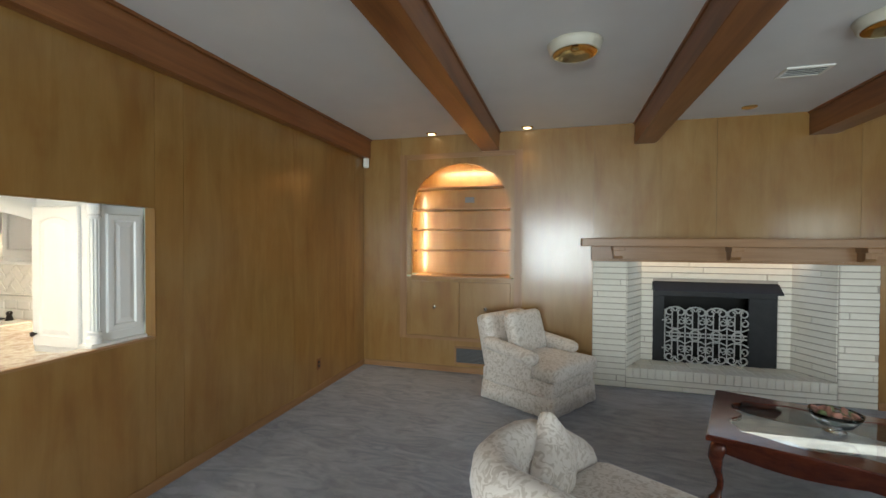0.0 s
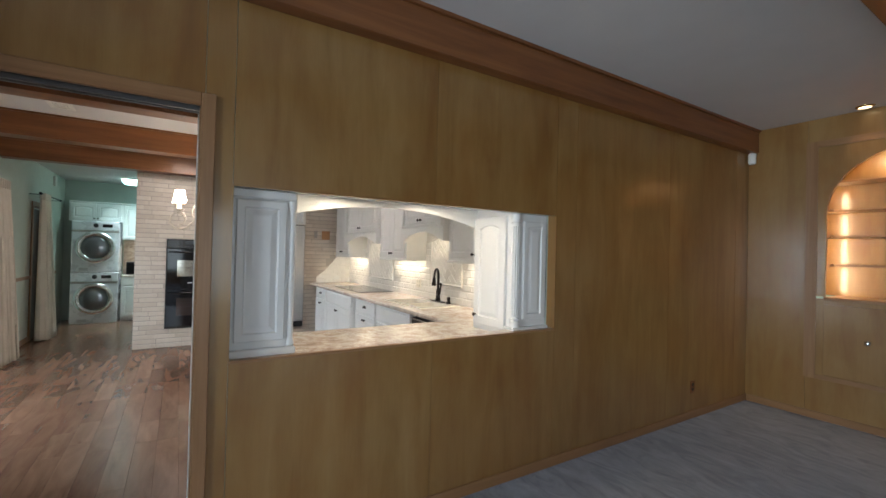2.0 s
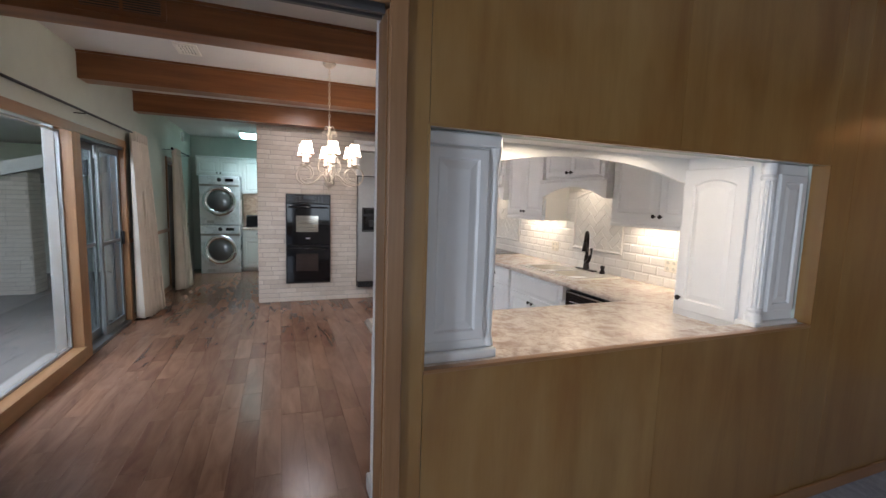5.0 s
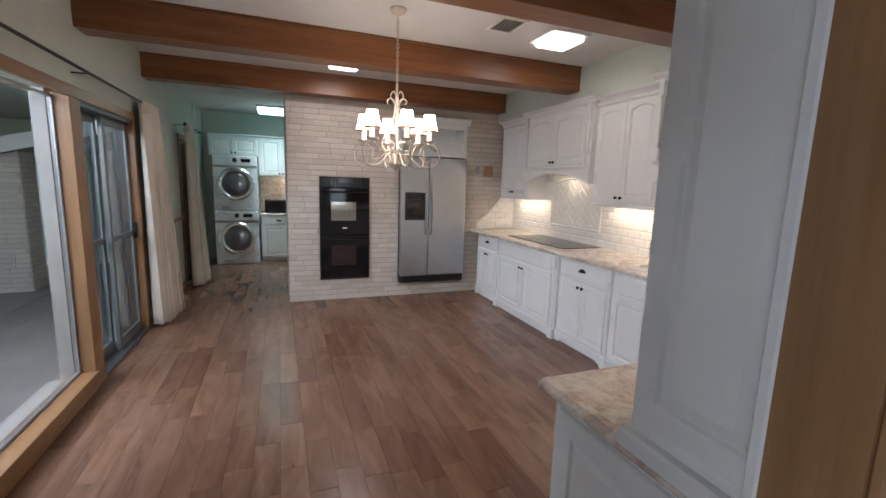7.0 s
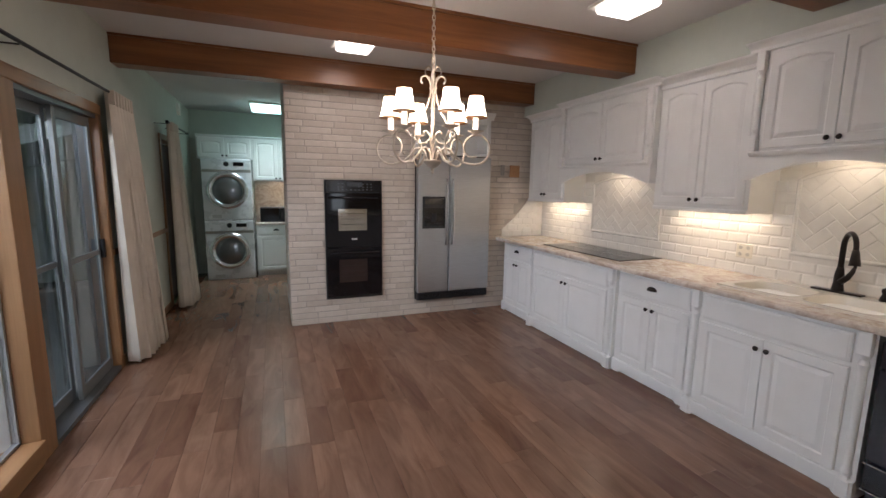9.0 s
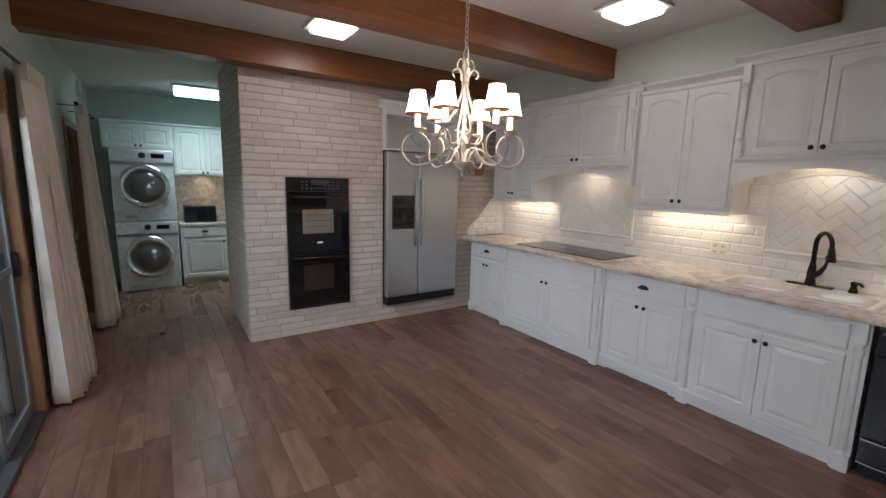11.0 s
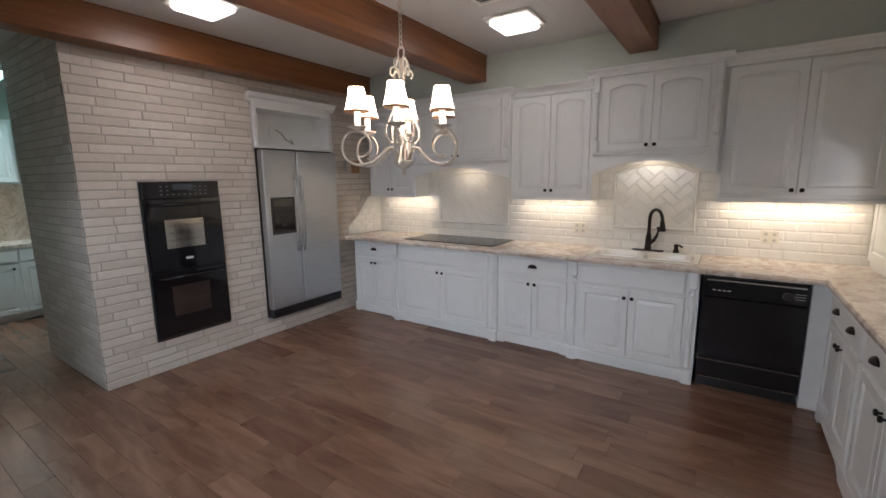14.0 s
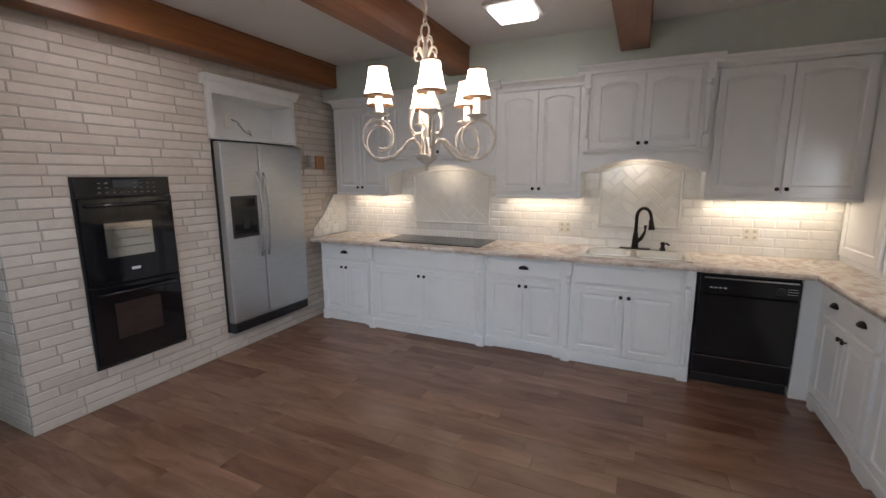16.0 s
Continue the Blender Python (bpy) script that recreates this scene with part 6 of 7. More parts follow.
def curtain(x0, x1, b0, b1, folds, label, seed, out=0.0, deep=1.0):
    """Gathered cloth: narrow at the rod, flaring to the floor."""
    t = thing("curtain", (x0 + x1) / 2, WY + 0.1, 0.02, label, "curtain", "gathered curtains")
    r = random.Random(seed)
    ph = [r.uniform(-0.5, 0.5) for _ in range(folds * 2 + 2)]
    bm = bmesh.new()
    nu, nv = folds * 10, 22
    grid = []
    for j in range(nv + 1):
        v = j / nv
        z = 2.235 - 2.205 * v
        row = []
        for i in range(nu + 1):
            u = i / nu
            spread = v ** 0.8
            x = (x0 + (x1 - x0) * u) * (1 - spread) + (b0 + (b1 - b0) * u) * spread
            amp = (0.028 + 0.045 * v) * deep
            w = u * folds * 2 * math.pi + ph[int(u * folds)] * v * 0.6
            y = WY + 0.09 + out + (0.03 + 0.05 * (1 - u)) * v + amp * math.sin(w) + 0.012 * v * math.sin(w * 2.3 + 1)
            x += 0.012 * math.sin(w * 2 + 0.6) * (0.4 + v)
            row.append(bm.verts.new((x, max(y, WY + 0.02), z)))
        grid.append(row)
    back = [[bm.verts.new((p.co.x, p.co.y - 0.004, p.co.z)) for p in row] for row in grid]
    for j in range(nv):
        for i in range(nu):
            bm.faces.new((grid[j][i], grid[j][i + 1], grid[j + 1][i + 1], grid[j + 1][i]))
            bm.faces.new((back[j][i], back[j + 1][i], back[j + 1][i + 1], back[j][i + 1]))
    for j in range(nv):
        for i in (0, nu):
            bm.faces.new((grid[j][i], grid[j + 1][i], back[j + 1][i], back[j][i]))
    for i in range(nu):
        for j in (0, nv):
            bm.faces.new((grid[j][i], grid[j][i + 1], back[j][i + 1], back[j][i]))
    bmesh.ops.recalc_face_normals(bm, faces=bm.faces)
    part("cloth", bm, "curtain", t, "", True)
    bm = bmesh.new()
    for k in range(folds):
        xx = x0 + (x1 - x0) * (k + 0.5) / folds
        box(bm, xx - 0.012, xx + 0.012, WY + 0.055 + out, WY + 0.125 + out, 2.15, 2.26, 0.005)
    part("heading", bm, "curtain", t)


curtain(-7.52, -7.00, -7.62, -7.02, 7, "cream pinch-pleat curtain drawn beside the sliding door", 1)
curtain(-9.16, -8.80, -9.22, -8.74, 6, "cream pinch-pleat curtain drawn beside the back door", 2, 0.06)

# laundry
def front_loader(z, label, name):
    y0, y1, xf = -1.81, -1.10, -10.46
    yc = (y0 + y1) / 2
    t = thing(name, -10.78, yc, z, label, "laundry machine")
    part("cabinet", B(HX + 0.02, xf, y0, y1, z, z + 0.965, 0.012), "appliance", t)
    cp = part("control_panel", B(xf, xf + 0.014, y0 + 0.005, y1 - 0.005, z + 0.80, z + 0.955, 0.006), "appliance", t)
    part("dial", disc_x(xf + 0.014, yc + 0.0, z + 0.885, [(0.04, 0), (0.036, 0.02), (0.02, 0.024), (0, 0.024)], 22), "black_matt", cp)
    part("display", B(xf + 0.014, xf + 0.017, yc + 0.1, yc + 0.25, z + 0.855, z + 0.915), "black_glass", cp)
    part("band", B(xf, xf + 0.006, y0 + 0.005, y1 - 0.005, z + 0.755, z + 0.795), "grille", t)
    d = part("door_ring", disc_x(xf, yc, z + 0.47, [(0.305, 0), (0.302, 0.03), (0.28, 0.052), (0.225, 0.058), (0.212, 0.03), (0.2, 0.02)], 40, 1, False), "chrome", t, "chrome door ring", True)
    part("door_glass", disc_x(xf + 0.012, yc, z + 0.47, [(0.215, 0), (0.205, 0.03), (0.14, 0.048), (0, 0.055)], 36), "door_glass", d, "", True)
    part("handle", B(xf + 0.03, xf + 0.06, yc + 0.245, yc + 0.285, z + 0.40, z + 0.54, 0.008), "chrome", d)
    part("kick_panel", B(xf, xf + 0.004, y0 + 0.02, y1 - 0.02, z + 0.02, z + 0.10), "appliance", t)
    part("sticker", B(xf + 0.0005, xf + 0.0055, y0 + 0.12, y0 + 0.25, z + 0.03, z + 0.085), "line", t)


front_loader(0.0, "silver front-loading washing machine on the floor", "washing_machine")
front_loader(0.972, "silver front-loading dryer stacked on the washer", "tumble_dryer")
t = thing("base_cabinet", -10.8, -0.7, 0, "white laundry base cabinet with drawer and doors", "cabinet", "laundry cabinets")
part("body", B(HX + 0.005, -10.60, -1.07, 0.2, 0.08, 0.87), "white", t)
part("plinth", B(HX + 0.005, -10.66, -1.07, 0.2, 0.0, 0.08), "white", t)
for y0, y1 in ((-1.05, -0.46), (-0.44, 0.17)):
    d = part("drawer_front", turned(slab_front(y0, y1, 0.70, 0.85, 10.58), TURN_E), "white", t)
    cup_pull(d, (y0 + y1) / 2, 0.785, 10.58, TURN_E)
    d = part("door", turned(raised_panel(y0, y1, 0.10, 0.68, 10.58), TURN_E), "white", t)
    knob(d, y1 - 0.05, 0.63, 10.58, TURN_E)
t = thing("worktop", -10.8, -0.5, 0.87, "pale stone-look laundry worktop", "worktop")
part("slab", B(HX + 0.005, -10.57, -1.075, 0.25, 0.87, 0.91, 0.005), "stone", t)
setting("splashback", B(HX, HX + 0.015, -1.08, 0.25, 0.91, 1.60), "granite", "veined beige stone splashback", "splashback")


def laundry_upper(y0, y1, z0, z1, label):
    t = thing("wall_cabinet", -10.9, (y0 + y1) / 2, z0, label, "cabinet", "laundry cabinets")
    part("body", B(HX + 0.002, -10.74, y0, y1, z0, z1), "white", t)
    door_pair(t, y0 + 0.02, y1 - 0.02, z0 + 0.02, z1 - 0.05, 10.74, TURN_E, 0.02, z0 + 0.05)
    part("crown_moulding", B(HX + 0.002, -10.71, y0, y1, z1 - 0.03, z1, 0.006), "white", t)


laundry_upper(-1.9, -1.08, 1.95, 2.33, "white cabinet above the stacked laundry machines")
laundry_upper(-1.08, -0.3, 1.60, 2.33, "white cabinet above the laundry worktop")
t = thing("microwave", -10.83, -0.78, 0.91, "small black microwave on the laundry worktop", "microwave")
part("case", B(-10.98, -10.70, -1.0, -0.58, 0.91, 1.16, 0.006), "black_matt", t)
part("door", B(-10.70, -10.685, -0.99, -0.70, 0.925, 1.145, 0.004), "black_glass", t)
part("control_panel", B(-10.70, -10.686, -0.69, -0.59, 0.925, 1.145, 0.003), "black", t)
part("feet", B(-10.95, -10.73, -0.97, -0.61, 0.905, 0.912), "black_matt", t)
t = thing("ceiling_light", -10.15, -0.73, LAUN_C, "long white fluorescent ceiling light, lit", "ceiling light")
part("tray", B(-10.42, -9.88, -1.06, -0.40, LAUN_C - 0.03, LAUN_C, 0.004), "white_plastic", t)
part("diffuser", B(-10.40, -9.90, -1.04, -0.42, LAUN_C - 0.085, LAUN_C - 0.03, 0.02), "tube_glow", t)

# outdoors
setting("ground", B(-150, 150, -200, 60, -0.6, -0.13), "grass", "flat lawn", "lawn")
setting("patio", B(-12, 1, -7.5, WY - 0.16, -0.2, -0.05), "concrete", "plain grey concrete patio slab", "patio")
t = setting("patio_roof", B(-12.6, 0.5, -6.6, WY - 0.16, 2.46, 2.6), "white", "white boarded patio ceiling", "roof")
for k in range(22):
    part("board", B(-12.6, 0.5, -6.6 + 0.2 * k, -6.41 + 0.2 * k, 2.452, 2.46), "white", t)
wing = thing("house_wing", -10.5, -5.0, -0.05, "white brick wing of the house with low roof", "house")
def eave(y):
    """Underside of the low sloping roof."""
    return 1.78 + 0.28 * (y + 4.0)


bw = part("wall", prism(bmesh.new(), [(-5.9, -0.05), (-3.88, -0.05), (-3.88, eave(-3.88)), (-5.9, eave(-5.9))], "x", -9.6, -9.23), "mortar", wing)
part("side_wall", B(-13, -11.3, -7.6, -2.2, -0.05, 2.4), "sage", wing, "grey painted siding in shade")
dd = part("door", B(-11.3, -11.26, -3.6, -2.8, -0.05, 1.95), "grille", wing)
part("handle", B(-11.26, -11.2, -2.9, -2.86, 0.9, 0.96), "iron", dd)
part("fascia", prism(bmesh.new(), [(-5.9, eave(-5.9)), (-2.4, eave(-2.4)), (-2.4, eave(-2.4) + 0.19), (-5.9, eave(-5.9) + 0.19)], "x", -9.14, -9.1), "white", wing)
part("roof", prism(bmesh.new(), [(-5.9, eave(-5.9) + 0.02), (-2.4, eave(-2.4) + 0.02), (-2.4, eave(-2.4) + 0.2), (-5.9, eave(-5.9) + 0.2)], "x", -11.2, -9.14), "grille", wing)


def tree(x, y, h, spread, seed):
    r = random.Random(seed)
    t = thing("tree", x, y, -0.13, "leafy green garden tree beyond the patio", "tree", "garden trees")
    bm = bmesh.new()
    tube(bm, [(x, y, -0.13), (x + 0.1, y, h * 0.3), (x + 0.05, y + 0.1, h * 0.6)], 0.16, 8, 0.07)
    tips = []
    for k in range(8):
        a = r.uniform(0, 6.28)
        z0 = h * r.uniform(0.28, 0.55)
        tip = (x + spread * math.cos(a) * 0.7, y + spread * math.sin(a) * 0.7, z0 + h * r.uniform(0.15, 0.35))
        tube(bm, [(x + 0.07, y, z0), ((x + tip[0]) / 2, (y + tip[1]) / 2, z0 + 0.3), tip], 0.05, 6, 0.015)
        tips.append(tip)
    part("trunk", bm, "bark", t)
    verts, faces = [], []
    for k in range(1800):
        c = tips[r.randrange(len(tips))]
        d = Vector((r.gauss(0, 1), r.gauss(0, 1), r.gauss(0, 0.7))) * spread * 0.26
        p = Vector(c) + d
        e = Euler((r.uniform(0, 6), r.uniform(0, 6), r.uniform(0, 6)))
        u, v = Vector((0.11, 0, 0)), Vector((0, 0.06, 0))
        u.rotate(e)
        v.rotate(e)
        b = len(verts)
        verts += [p - u, p - v, p + u, p + v]
        faces.append((b, b + 1, b + 2, b + 3))
    me = bpy.data.meshes.new("crown")
    me.from_pydata([tuple(q - Vector((x, y, -0.13))) for q in verts], [], faces)
    me.materials.append(M["leaf"])
    ob = new("crown", me)
    ob.parent = t


tree(-16.0, -9.5, 6.0, 2.6, 1)
tree(-12.5, -12.0, 5.5, 2.4, 2)
tree(-20.0, -14.0, 7.0, 3.0, 3)
tree(-8.0, -14.5, 6.0, 2.6, 5)

# ---- pieces: planks, bricks, tiles ----
def shared_box(name, lx, ly, lz, material, bevel=0.003):
    bm = B(-lx / 2, lx / 2, -ly / 2, ly / 2, -lz / 2, lz / 2, bevel)
    me = bpy.data.meshes.new(name)
    bm.to_mesh(me)
    bm.free()
    me.materials.append(M[material])
    return me


def piece(name, me, parent, p, rz=0.0):
    ob = new(name, me)
    ob.location = Vector(p) - place_of(parent)
    ob.rotation_euler = (0, 0, rz)
    ob.parent = parent
    return ob


# floor planks along x
rnd = random.Random(11)
PLW = 0.14
plank_mesh = {}
count, far = 0, bmesh.new()
rows = int((TY - WY) / PLW) + 1
for j in range(rows):
    y = WY + PLW * (j + 0.5)
    x = PX - 0.075 - rnd.uniform(0, 0.8)
    first = True
    while x > HX:
        ln = rnd.choice((0.45, 0.6, 0.8, 0.95, 1.2))
        x1 = PX - 0.075 if first else x
        x0 = x1 - ln if not first else x
        if first:
            ln = round(x1 - x0, 3)
        first = False
        x = x0
        if y > 1.98 and x0 > -7.5 or (y > BY + 0.1 and x1 < BX - 0.2) or x0 > -3.1 and y > 0.2:
            continue
        if ln < 0.02:
            continue
        if count < 300:
            me = plank_mesh.get(ln) or plank_mesh.setdefault(ln, shared_box("plank", ln - 0.0012, PLW - 0.0012, 0.012, "floor", 0.0008))
            piece("plank", me, floor_k, ((x0 + x1) / 2, y, -0.006 + rnd.uniform(-0.0004, 0.0004)))
            count += 1
        else:
            box(far, x0 + 0.0006, x1 - 0.0006, y - PLW / 2 + 0.0006, y + PLW / 2 - 0.0006, -0.012, 0.0)
if far.verts:
    tagged(part("planks", far, "floor", floor_k), kind="stuff")

# brick mass with its recesses
BT = 2.558
holes = [(-0.272, 0.375, 0.268, 1.612), (0.765, 1.725, 0.185, 1.928), (0.748, 1.742, 1.92, 2.44)]
core = bmesh.new()
cx1 = BX - 0.004
box(core, -9.03, cx1 - 0.6, BY + 0.004, TY, 0, LAUN_C)
ys = [BY + 0.004, -0.265, 0.368, 0.77, 1.72, TY]
for y0, y1, zs in ((ys[0], ys[1], ((0, KC),)), (ys[1], ys[2], ((0, 0.275), (1.607, KC))), (ys[2], ys[3], ((0, KC),)), (ys[3], ys[4], ((0, 0.188), (2.36, KC))), (ys[4], ys[5], ((0, KC),))):
    for z0, z1 in zs:
        box(core, cx1 - 0.6, cx1, y0, y1, z0, z1)
wall_b = setting("wall_brick", core, "mortar", "off-white roman brick wall with built-in oven and refrigerator", "wall")
RH, RL, RJ = 0.0665, 0.32, 0.0105
RV = 0.007                                   # upright joints
BD = 0.010                                   # how far bricks stand out of the mortar bed


def brick_rows(width, height, seed, z_from=0.0, long=RL):
    """(u0, u1, z0, z1) of a running bond with uneven lengths."""
    r = random.Random(seed)
    out = []
    n = max(1, int(round((height - z_from) / RH)))
    for j in range(n):
        z0 = z_from + j * (height - z_from) / n
        u = -r.uniform(0.02, long)
        while u < width:
            ln = long * r.choice((0.85, 1.0, 1.0, 1.1))
            a, b = max(u, 0.0), min(u + ln, width)
            if b - a > 0.03:
                out.append((a + RV / 2, b - RV / 2, z0 + RJ / 2, z0 + (height - z_from) / n - RJ / 2))
            u += ln
    return out


brick_mesh = {}
bricks_far = bmesh.new()


def brick_box(lx, ly, lz, material="brick"):
    key = (round(lx, 2), round(ly, 2), round(lz, 3), material)
    return brick_mesh.get(key) or brick_mesh.setdefault(key, shared_box("brick", max(lx, 0.01), ly, lz, material, 0.003))


rnd = random.Random(5)
front = []
for a, b, z0, z1 in brick_rows(TY - BY, BT, 21):
    y0, y1 = BY + a, BY + b
    bits = [(y0, y1)]
    for hy0, hy1, hz0, hz1 in holes:
        if z1 > hz0 and z0 < hz1:
            new_bits = []
            for p, q in bits:
                if q <= hy0 or p >= hy1:
                    new_bits.append((p, q))
                else:
                    if p < hy0 - 0.02:
                        new_bits.append((p, hy0))
                    if q > hy1 + 0.02:
                        new_bits.append((hy1, q))
            bits = new_bits
    for p, q in bits:
        if p < 1.95 or z0 > 1.4 or z1 < 0.9:
            front.append((p, q, z0, z1))
front.sort(key=lambda f: f[0] // 0.6)
for k, (y0, y1, z0, z1) in enumerate(front):
    jut = rnd.uniform(-0.0012, 0.0015)
    if k < 300:
        wdt = round(y1 - y0, 2)
        piece("brick", brick_box(BD * 2, wdt, z1 - z0), wall_b, (BX - 0.0095 + jut, (y0 + y1) / 2, (z0 + z1) / 2))
    else:
        box(bricks_far, BX - 0.0195 + jut, BX + 0.0005 + jut, y0, y1, z0, z1, 0.0025)
for a, b, z0, z1 in brick_rows(1.36, LAUN_C, 22):
    box(bricks_far, BX - 0.02 - b, BX - 0.02 - a, BY - 0.0005 + rnd.uniform(-0.001, 0.001), BY + 0.02, z0, z1, 0.0025)
tagged(part("bricks", bricks_far, "brick", wall_b), kind="stuff")

# fireplace bricks
def face_bricks(p0, p1, z0, z1, seed, gaps=()):
    """Courses over an upright face from p0 to p1 (x, y), the outside on its right."""
    d = Vector((p1[0] - p0[0], p1[1] - p0[1], 0))
    w = d.length
    d.normalize()
    rz = math.atan2(d.y, d.x)
    out = Vector((d.y, -d.x, 0))
    for a, b, y0, y1 in brick_rows(w, z1, seed, z0, 1.1):
        if any(y1 > g[2] and y0 < g[3] and b > g[0] and a < g[1] for g in gaps):
            for g in gaps:
                if y1 > g[2] and y0 < g[3] and b > g[0] and a < g[1]:
                    if a < g[0] - 0.02:
                        b = g[0]
                    elif b > g[1] + 0.02:
                        a = g[1]
                    else:
                        a = b
        if b - a < 0.03:
            continue
        wdt = round(b - a - 0.004, 2) + 0.004
        c = Vector((p0[0], p0[1], 0)) + d * (a + b) / 2 + out * rnd.uniform(-0.002, 0.003)
        piece("brick", brick_box(wdt, BD * 2, y1 - y0, "fire_brick"), fire, (c.x, c.y, (y0 + y1) / 2), rz)


fy = FY + 0.002
face_bricks((FX0, fy), (RX0, fy), 0, FZ1, 31)
face_bricks((RX1, fy), (FX1, fy), 0, FZ1, 32)
face_bricks((RX0, fy), (RX0 + RS, fy + RD), HZ, FZ1, 33)
face_bricks((RX1 - RS, fy + RD), (RX1, fy), HZ, FZ1, 34)
face_bricks((RX0 + RS, fy + RD), (RX1 - RS, fy + RD), HZ, FZ1, 35, ((KX0 - RX0 - RS, KX1 - RX0 - RS, HZ - 0.1, KZ),))
face_bricks((RX0, fy), (RX1, fy), 0, 0.115, 36)
n = 26
for k in range(n):
    w = (RX1 - RX0) / n
    piece("brick", brick_box(w - 0.004, 0.2, 0.104, "fire_brick"), fire, (RX0 + w * (k + 0.5), FY + 0.09, 0.171))
for k in range(9):
    x0 = RX0 + RS * 0.6 + (RX1 - RX0 - RS * 1.2) * k / 9
    w = (RX1 - RX0 - RS * 1.2) / 9
    piece("brick", brick_box(w - RJ, 0.2, 0.02, "fire_brick"), fire, (x0 + w / 2, FY + 0.296, HZ - 0.012))
# outdoor wing wall
ww = bmesh.new()
for a, b, z0, z1 in brick_rows(2.02, 1.8, 41, -0.05):
    if z1 < eave(-5.9 + a):
        box(ww, -9.24, -9.222, -5.9 + a, -5.9 + b, z0, z1)
for a, b, z0, z1 in brick_rows(0.37, 1.8, 42, -0.05):
    box(ww, -9.6 + a, -9.6 + b, -3.885, -3.872, z0, z1)
tagged(part("bricks", ww, "brick", bw), kind="stuff")

# glazed splashback tiles, bevelled
def bevel_tile(lx, lz, depth=0.0055, edge=0.011):
    bm = bmesh.new()
    e = min(edge, lx * 0.3, lz * 0.3)
    lo = [(-lx / 2, 0, -lz / 2), (lx / 2, 0, -lz / 2), (lx / 2, 0, lz / 2), (-lx / 2, 0, lz / 2)]
    mid = [(x, -depth * 0.35, z) for x, y, z in lo]
    hi = [(x - math.copysign(e, x), -depth, z - math.copysign(e, z)) for x, y, z in lo]
    ls = [[bm.verts.new(p) for p in q] for q in (lo, mid, hi)]
    for a, b in zip(ls, ls[1:]):
        for k in range(4):
            bm.faces.new((a[k], a[(k + 1) % 4], b[(k + 1) % 4], b[k]))
    bm.faces.new(ls[-1])
    bmesh.ops.recalc_face_normals(bm, faces=bm.faces)
    me = bpy.data.meshes.new("tile")
    bm.to_mesh(me)
    bm.free()
    me.materials.append(M["tile"])
    return me


splash = part("splashback", B(-7.642, -2.86, TY - 0.010, TY - 0.002, CT, 1.80), "grout", wall_t, "cream glazed tile splashback")
panels = [(-6.66, -5.76, 1.09, 1.60, 0.07), (-4.66, -3.99, 1.13, 1.63, 0.08)]
tile_mesh = {}
TWD, THT, TG = 0.152, 0.0775, 0.002


def top_limit(x):
    if -6.83 < x < -5.60 or -4.81 < x < -3.85:
        return 1.80
    return 1.40


def put_tile(a, b, z0, z1):
    key = (round(b - a, 3), round(z1 - z0, 3))
    me = tile_mesh.get(key) or tile_mesh.setdefault(key, bevel_tile(*key))
    piece("tile", me, splash, ((a + b) / 2, TY - 0.010, (z0 + z1) / 2))


for j in range(12):
    z0, z1 = CT + j * THT + TG / 2, CT + (j + 1) * THT - TG / 2
    u = -7.62 - (TWD / 2 if j % 2 else 0)
    while u < -2.87:
        a, b = max(u, -7.62) + TG / 2, min(u + TWD, -2.87) - TG / 2
        u += TWD
        if b - a < 0.02 or z0 > top_limit((a + b) / 2) - 0.02:
            continue
        bits = [(a, b)]
        for p0, p1, q0, q1, rise in panels:
            if z1 > q0 and z0 < q1 + rise * 0.5:
                nb = []
                for s, e in bits:
                    if e <= p0 or s >= p1:
                        nb.append((s, e))
                    else:
                        if s < p0 - 0.015:
                            nb.append((s, p0))
                        if e > p1 + 0.015:
                            nb.append((p1, e))
                bits = nb
        for s, e in bits:
            put_tile(s, e, z0, z1)
# tile on the brick return by the worktop
side = part("splashback_return", prism(bmesh.new(), [(1.95, CT), (TY - 0.01, CT), (TY - 0.01, 1.39), (2.32, 1.39), (2.12, 1.16), (1.95, 1.02)], "x", BX - 0.01, BX + 0.012), "grout", wall_b, "cream glazed tiles on the brick return")
for j in range(6):
    z0 = CT + j * THT
    ylo = 1.96 if j < 1 else (2.02 if j < 2 else (2.10 if j < 3 else (2.18 if j < 4 else (2.26 if j < 5 else 2.34))))
    u = TY - 0.012 - (TWD / 2 if j % 2 else 0)
    while u > ylo + 0.03:
        lo = max(u - TWD, ylo)
        key = (round(u - lo - TG, 3), round(THT - TG, 3))
        me = tile_mesh.get(key) or tile_mesh.setdefault(key, bevel_tile(*key))
        piece("tile", me, side, (BX + 0.012, (u + lo) / 2, z0 + THT / 2), math.pi / 2)
        u = lo

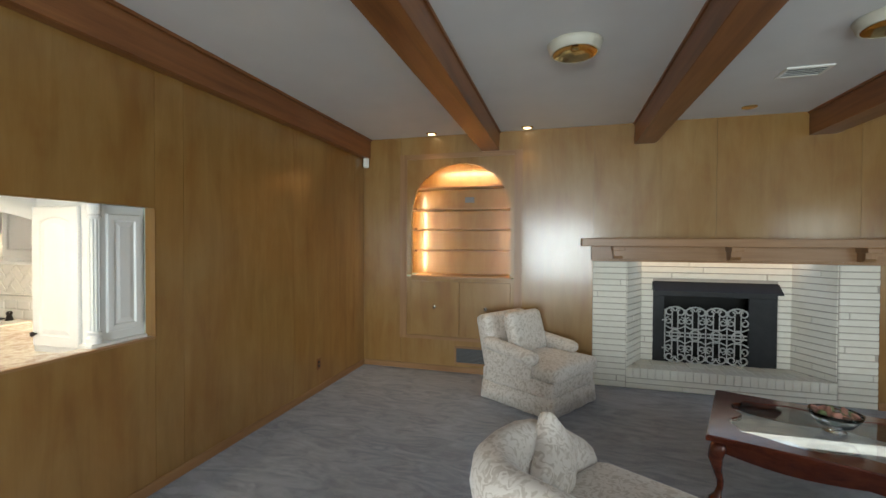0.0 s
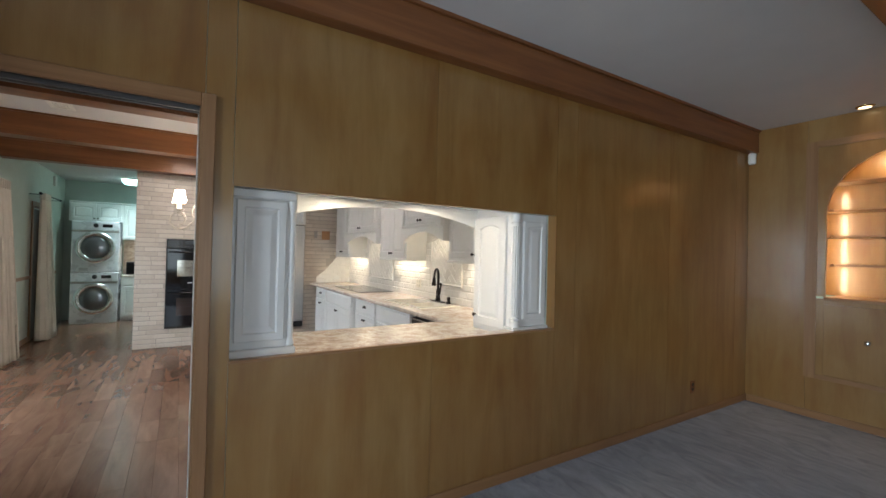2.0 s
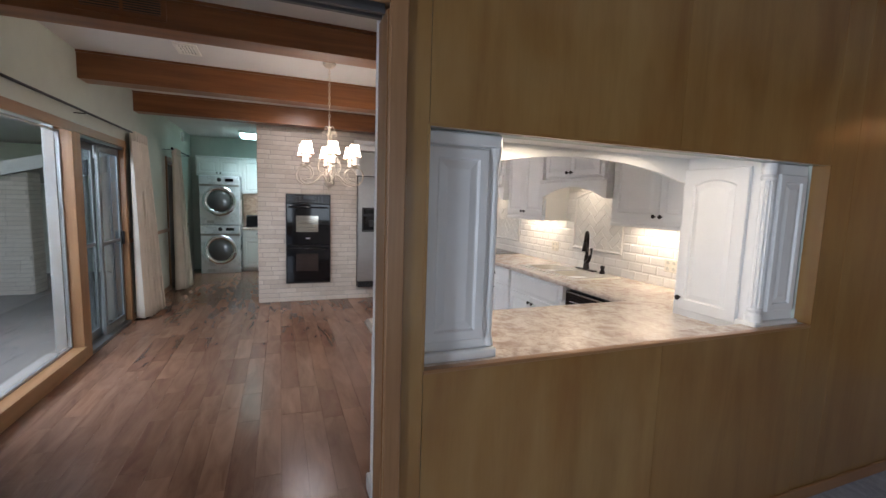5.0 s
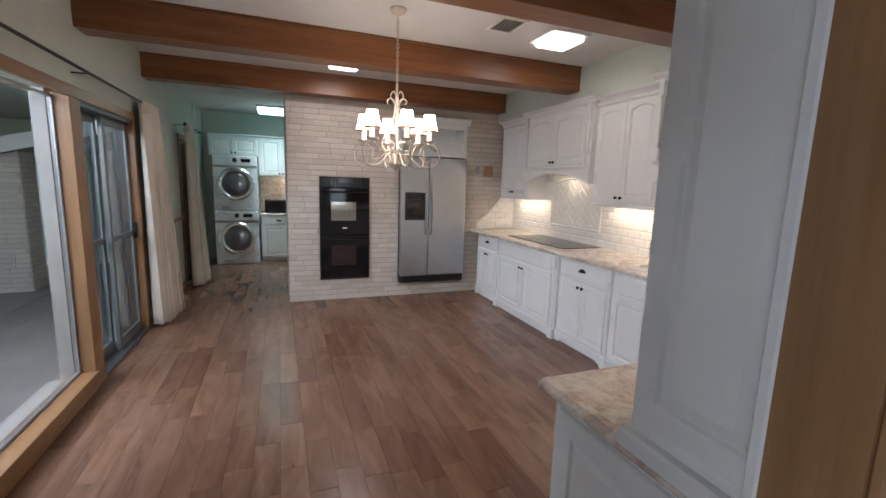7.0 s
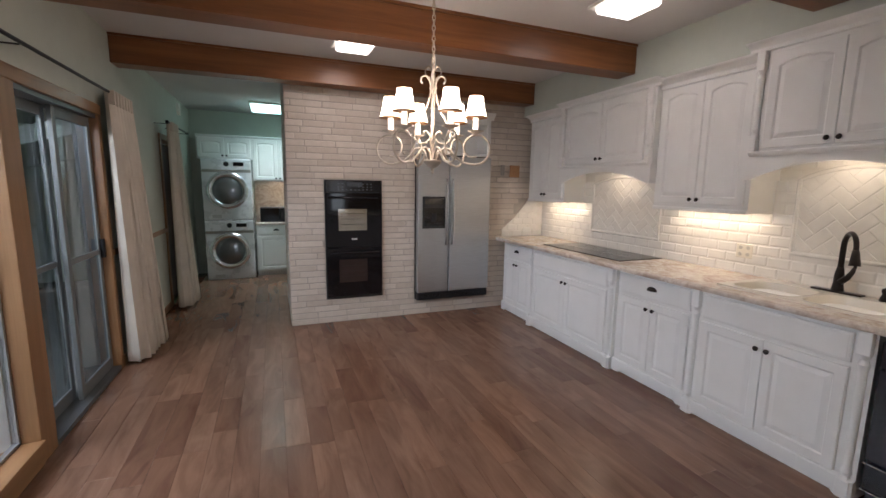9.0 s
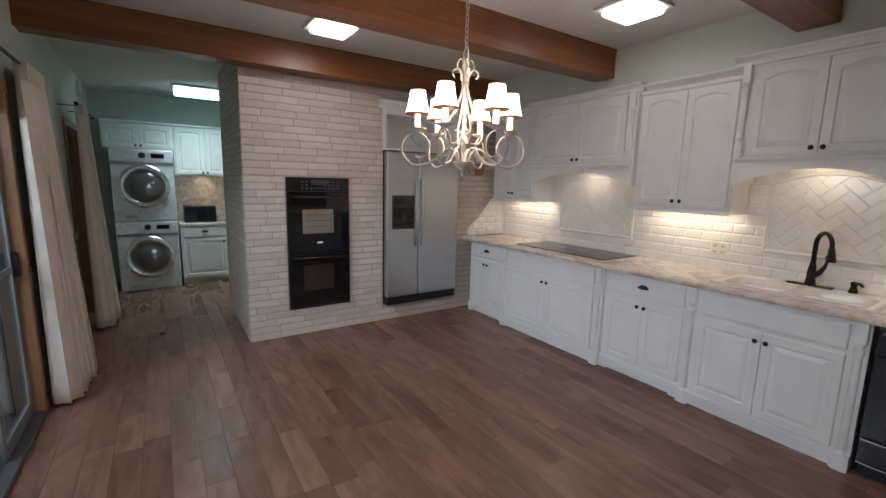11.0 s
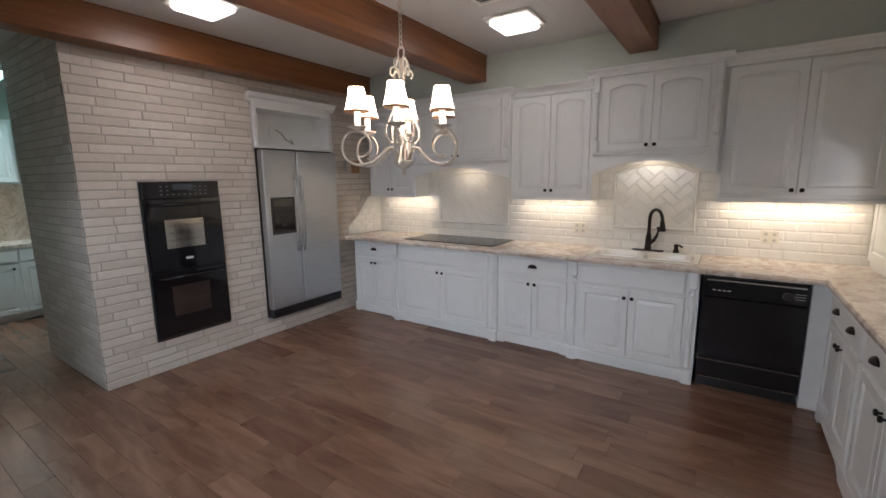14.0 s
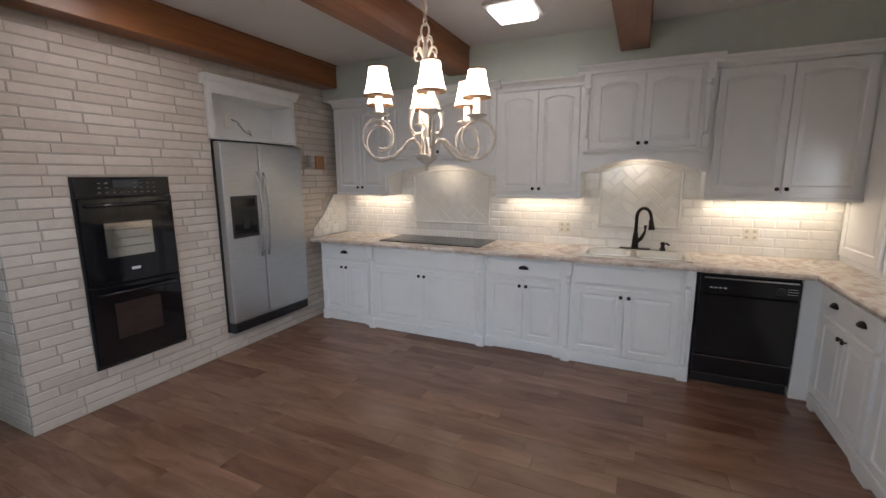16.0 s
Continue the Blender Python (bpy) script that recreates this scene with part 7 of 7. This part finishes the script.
# herringbone picture panels, each with a moulded frame
for p0, p1, q0, q1, rise in panels:
    xc = (p0 + p1) / 2
    pan = thing("tile_panel", xc, TY - 0.01, q0, "cream herringbone tile panel in an arched frame", "tile panel", "herringbone panels")
    pan_out = [(p0, q0)] + [(p1, q0)] + arc(p0, p1, q1, rise)[::-1]
    part("bed", prism(bmesh.new(), pan_out, "y", TY - 0.0125, TY - 0.004), "grout", pan)
    fr_pts = pan_out + [pan_out[0]]
    part("frame", tube(bmesh.new(), [(x, TY - 0.018, z) for x, z in fr_pts], 0.0145, 8), "tile", pan)
    L_, W_ = 0.152, 0.076
    c, s = math.cos(math.pi / 4), math.sin(math.pi / 4)
    for i in range(-12, 13):
        for j in range(-8, 9):
            for vert in (0, 1):
                # herringbone cell: steps of W along the diagonal, 2L across
                bx_ = i * W_ + j * L_
                by_ = i * W_ - j * L_
                if vert:
                    px, py, lx, ly = bx_ + L_ + W_ / 2 - L_, by_ + W_ + L_ / 2, W_, L_
                else:
                    px, py, lx, ly = bx_ + L_ / 2, by_ + W_ / 2, L_, W_
                wx_, wz_ = c * px - s * py, s * px + c * py
                hx_, hz_ = (abs(c) * lx + abs(s) * ly) / 2, (abs(s) * lx + abs(c) * ly) / 2
                zc = (q0 + q1) / 2
                tx, tz = xc + wx_, zc + wz_
                lim = q1 + rise * (1 - ((tx - xc) / ((p1 - p0) / 2)) ** 2)
                if tx < p0 - hx_ or tx > p1 + hx_ or tz < q0 - hz_ or tz > lim + hz_:
                    continue
                # clip the tile to the panel
                poly = [(tx + c * ax - s * ay, tz + s * ax + c * ay) for ax, ay in ((-lx / 2 + 0.0015, -ly / 2 + 0.0015), (lx / 2 - 0.0015, -ly / 2 + 0.0015), (lx / 2 - 0.0015, ly / 2 - 0.0015), (-lx / 2 + 0.0015, ly / 2 - 0.0015))]

                def cut(poly, inside, cross):
                    res = []
                    for a, b in zip(poly, poly[1:] + poly[:1]):
                        ia, ib = inside(a), inside(b)
                        if ia:
                            res.append(a)
                        if ia != ib:
                            res.append(cross(a, b))
                    return res

                for axis_, val, sg in ((0, p0 + 0.006, 1), (0, p1 - 0.006, -1), (1, q0 + 0.006, 1), (1, lim - 0.008, -1)):
                    if len(poly) < 3:
                        break
                    poly = cut(poly, lambda q: sg * (q[axis_] - val) >= 0,
                               lambda a, b: tuple(a[n_] + (b[n_] - a[n_]) * (val - a[axis_]) / (b[axis_] - a[axis_]) for n_ in (0, 1)))
                if len(poly) < 3:
                    continue
                mx, mz = sum(q[0] for q in poly) / len(poly), sum(q[1] for q in poly) / len(poly)
                bm = bmesh.new()
                lo = [bm.verts.new((x, TY - 0.012, z)) for x, z in poly]
                k_ = 0.9
                mid = [bm.verts.new((x, TY - 0.0145, z)) for x, z in poly]
                hi = [bm.verts.new((mx + (x - mx) * k_, TY - 0.0168, mz + (z - mz) * k_)) for x, z in poly]
                try:
                    for aa, bb in ((lo, mid), (mid, hi)):
                        for k in range(len(poly)):
                            bm.faces.new((aa[k], aa[(k + 1) % len(poly)], bb[(k + 1) % len(poly)], bb[k]))
                    bm.faces.new(hi)
                except ValueError:
                    bm.free()
                    continue
                bmesh.ops.recalc_face_normals(bm, faces=bm.faces)
                part("tile", bm, "tile", pan)
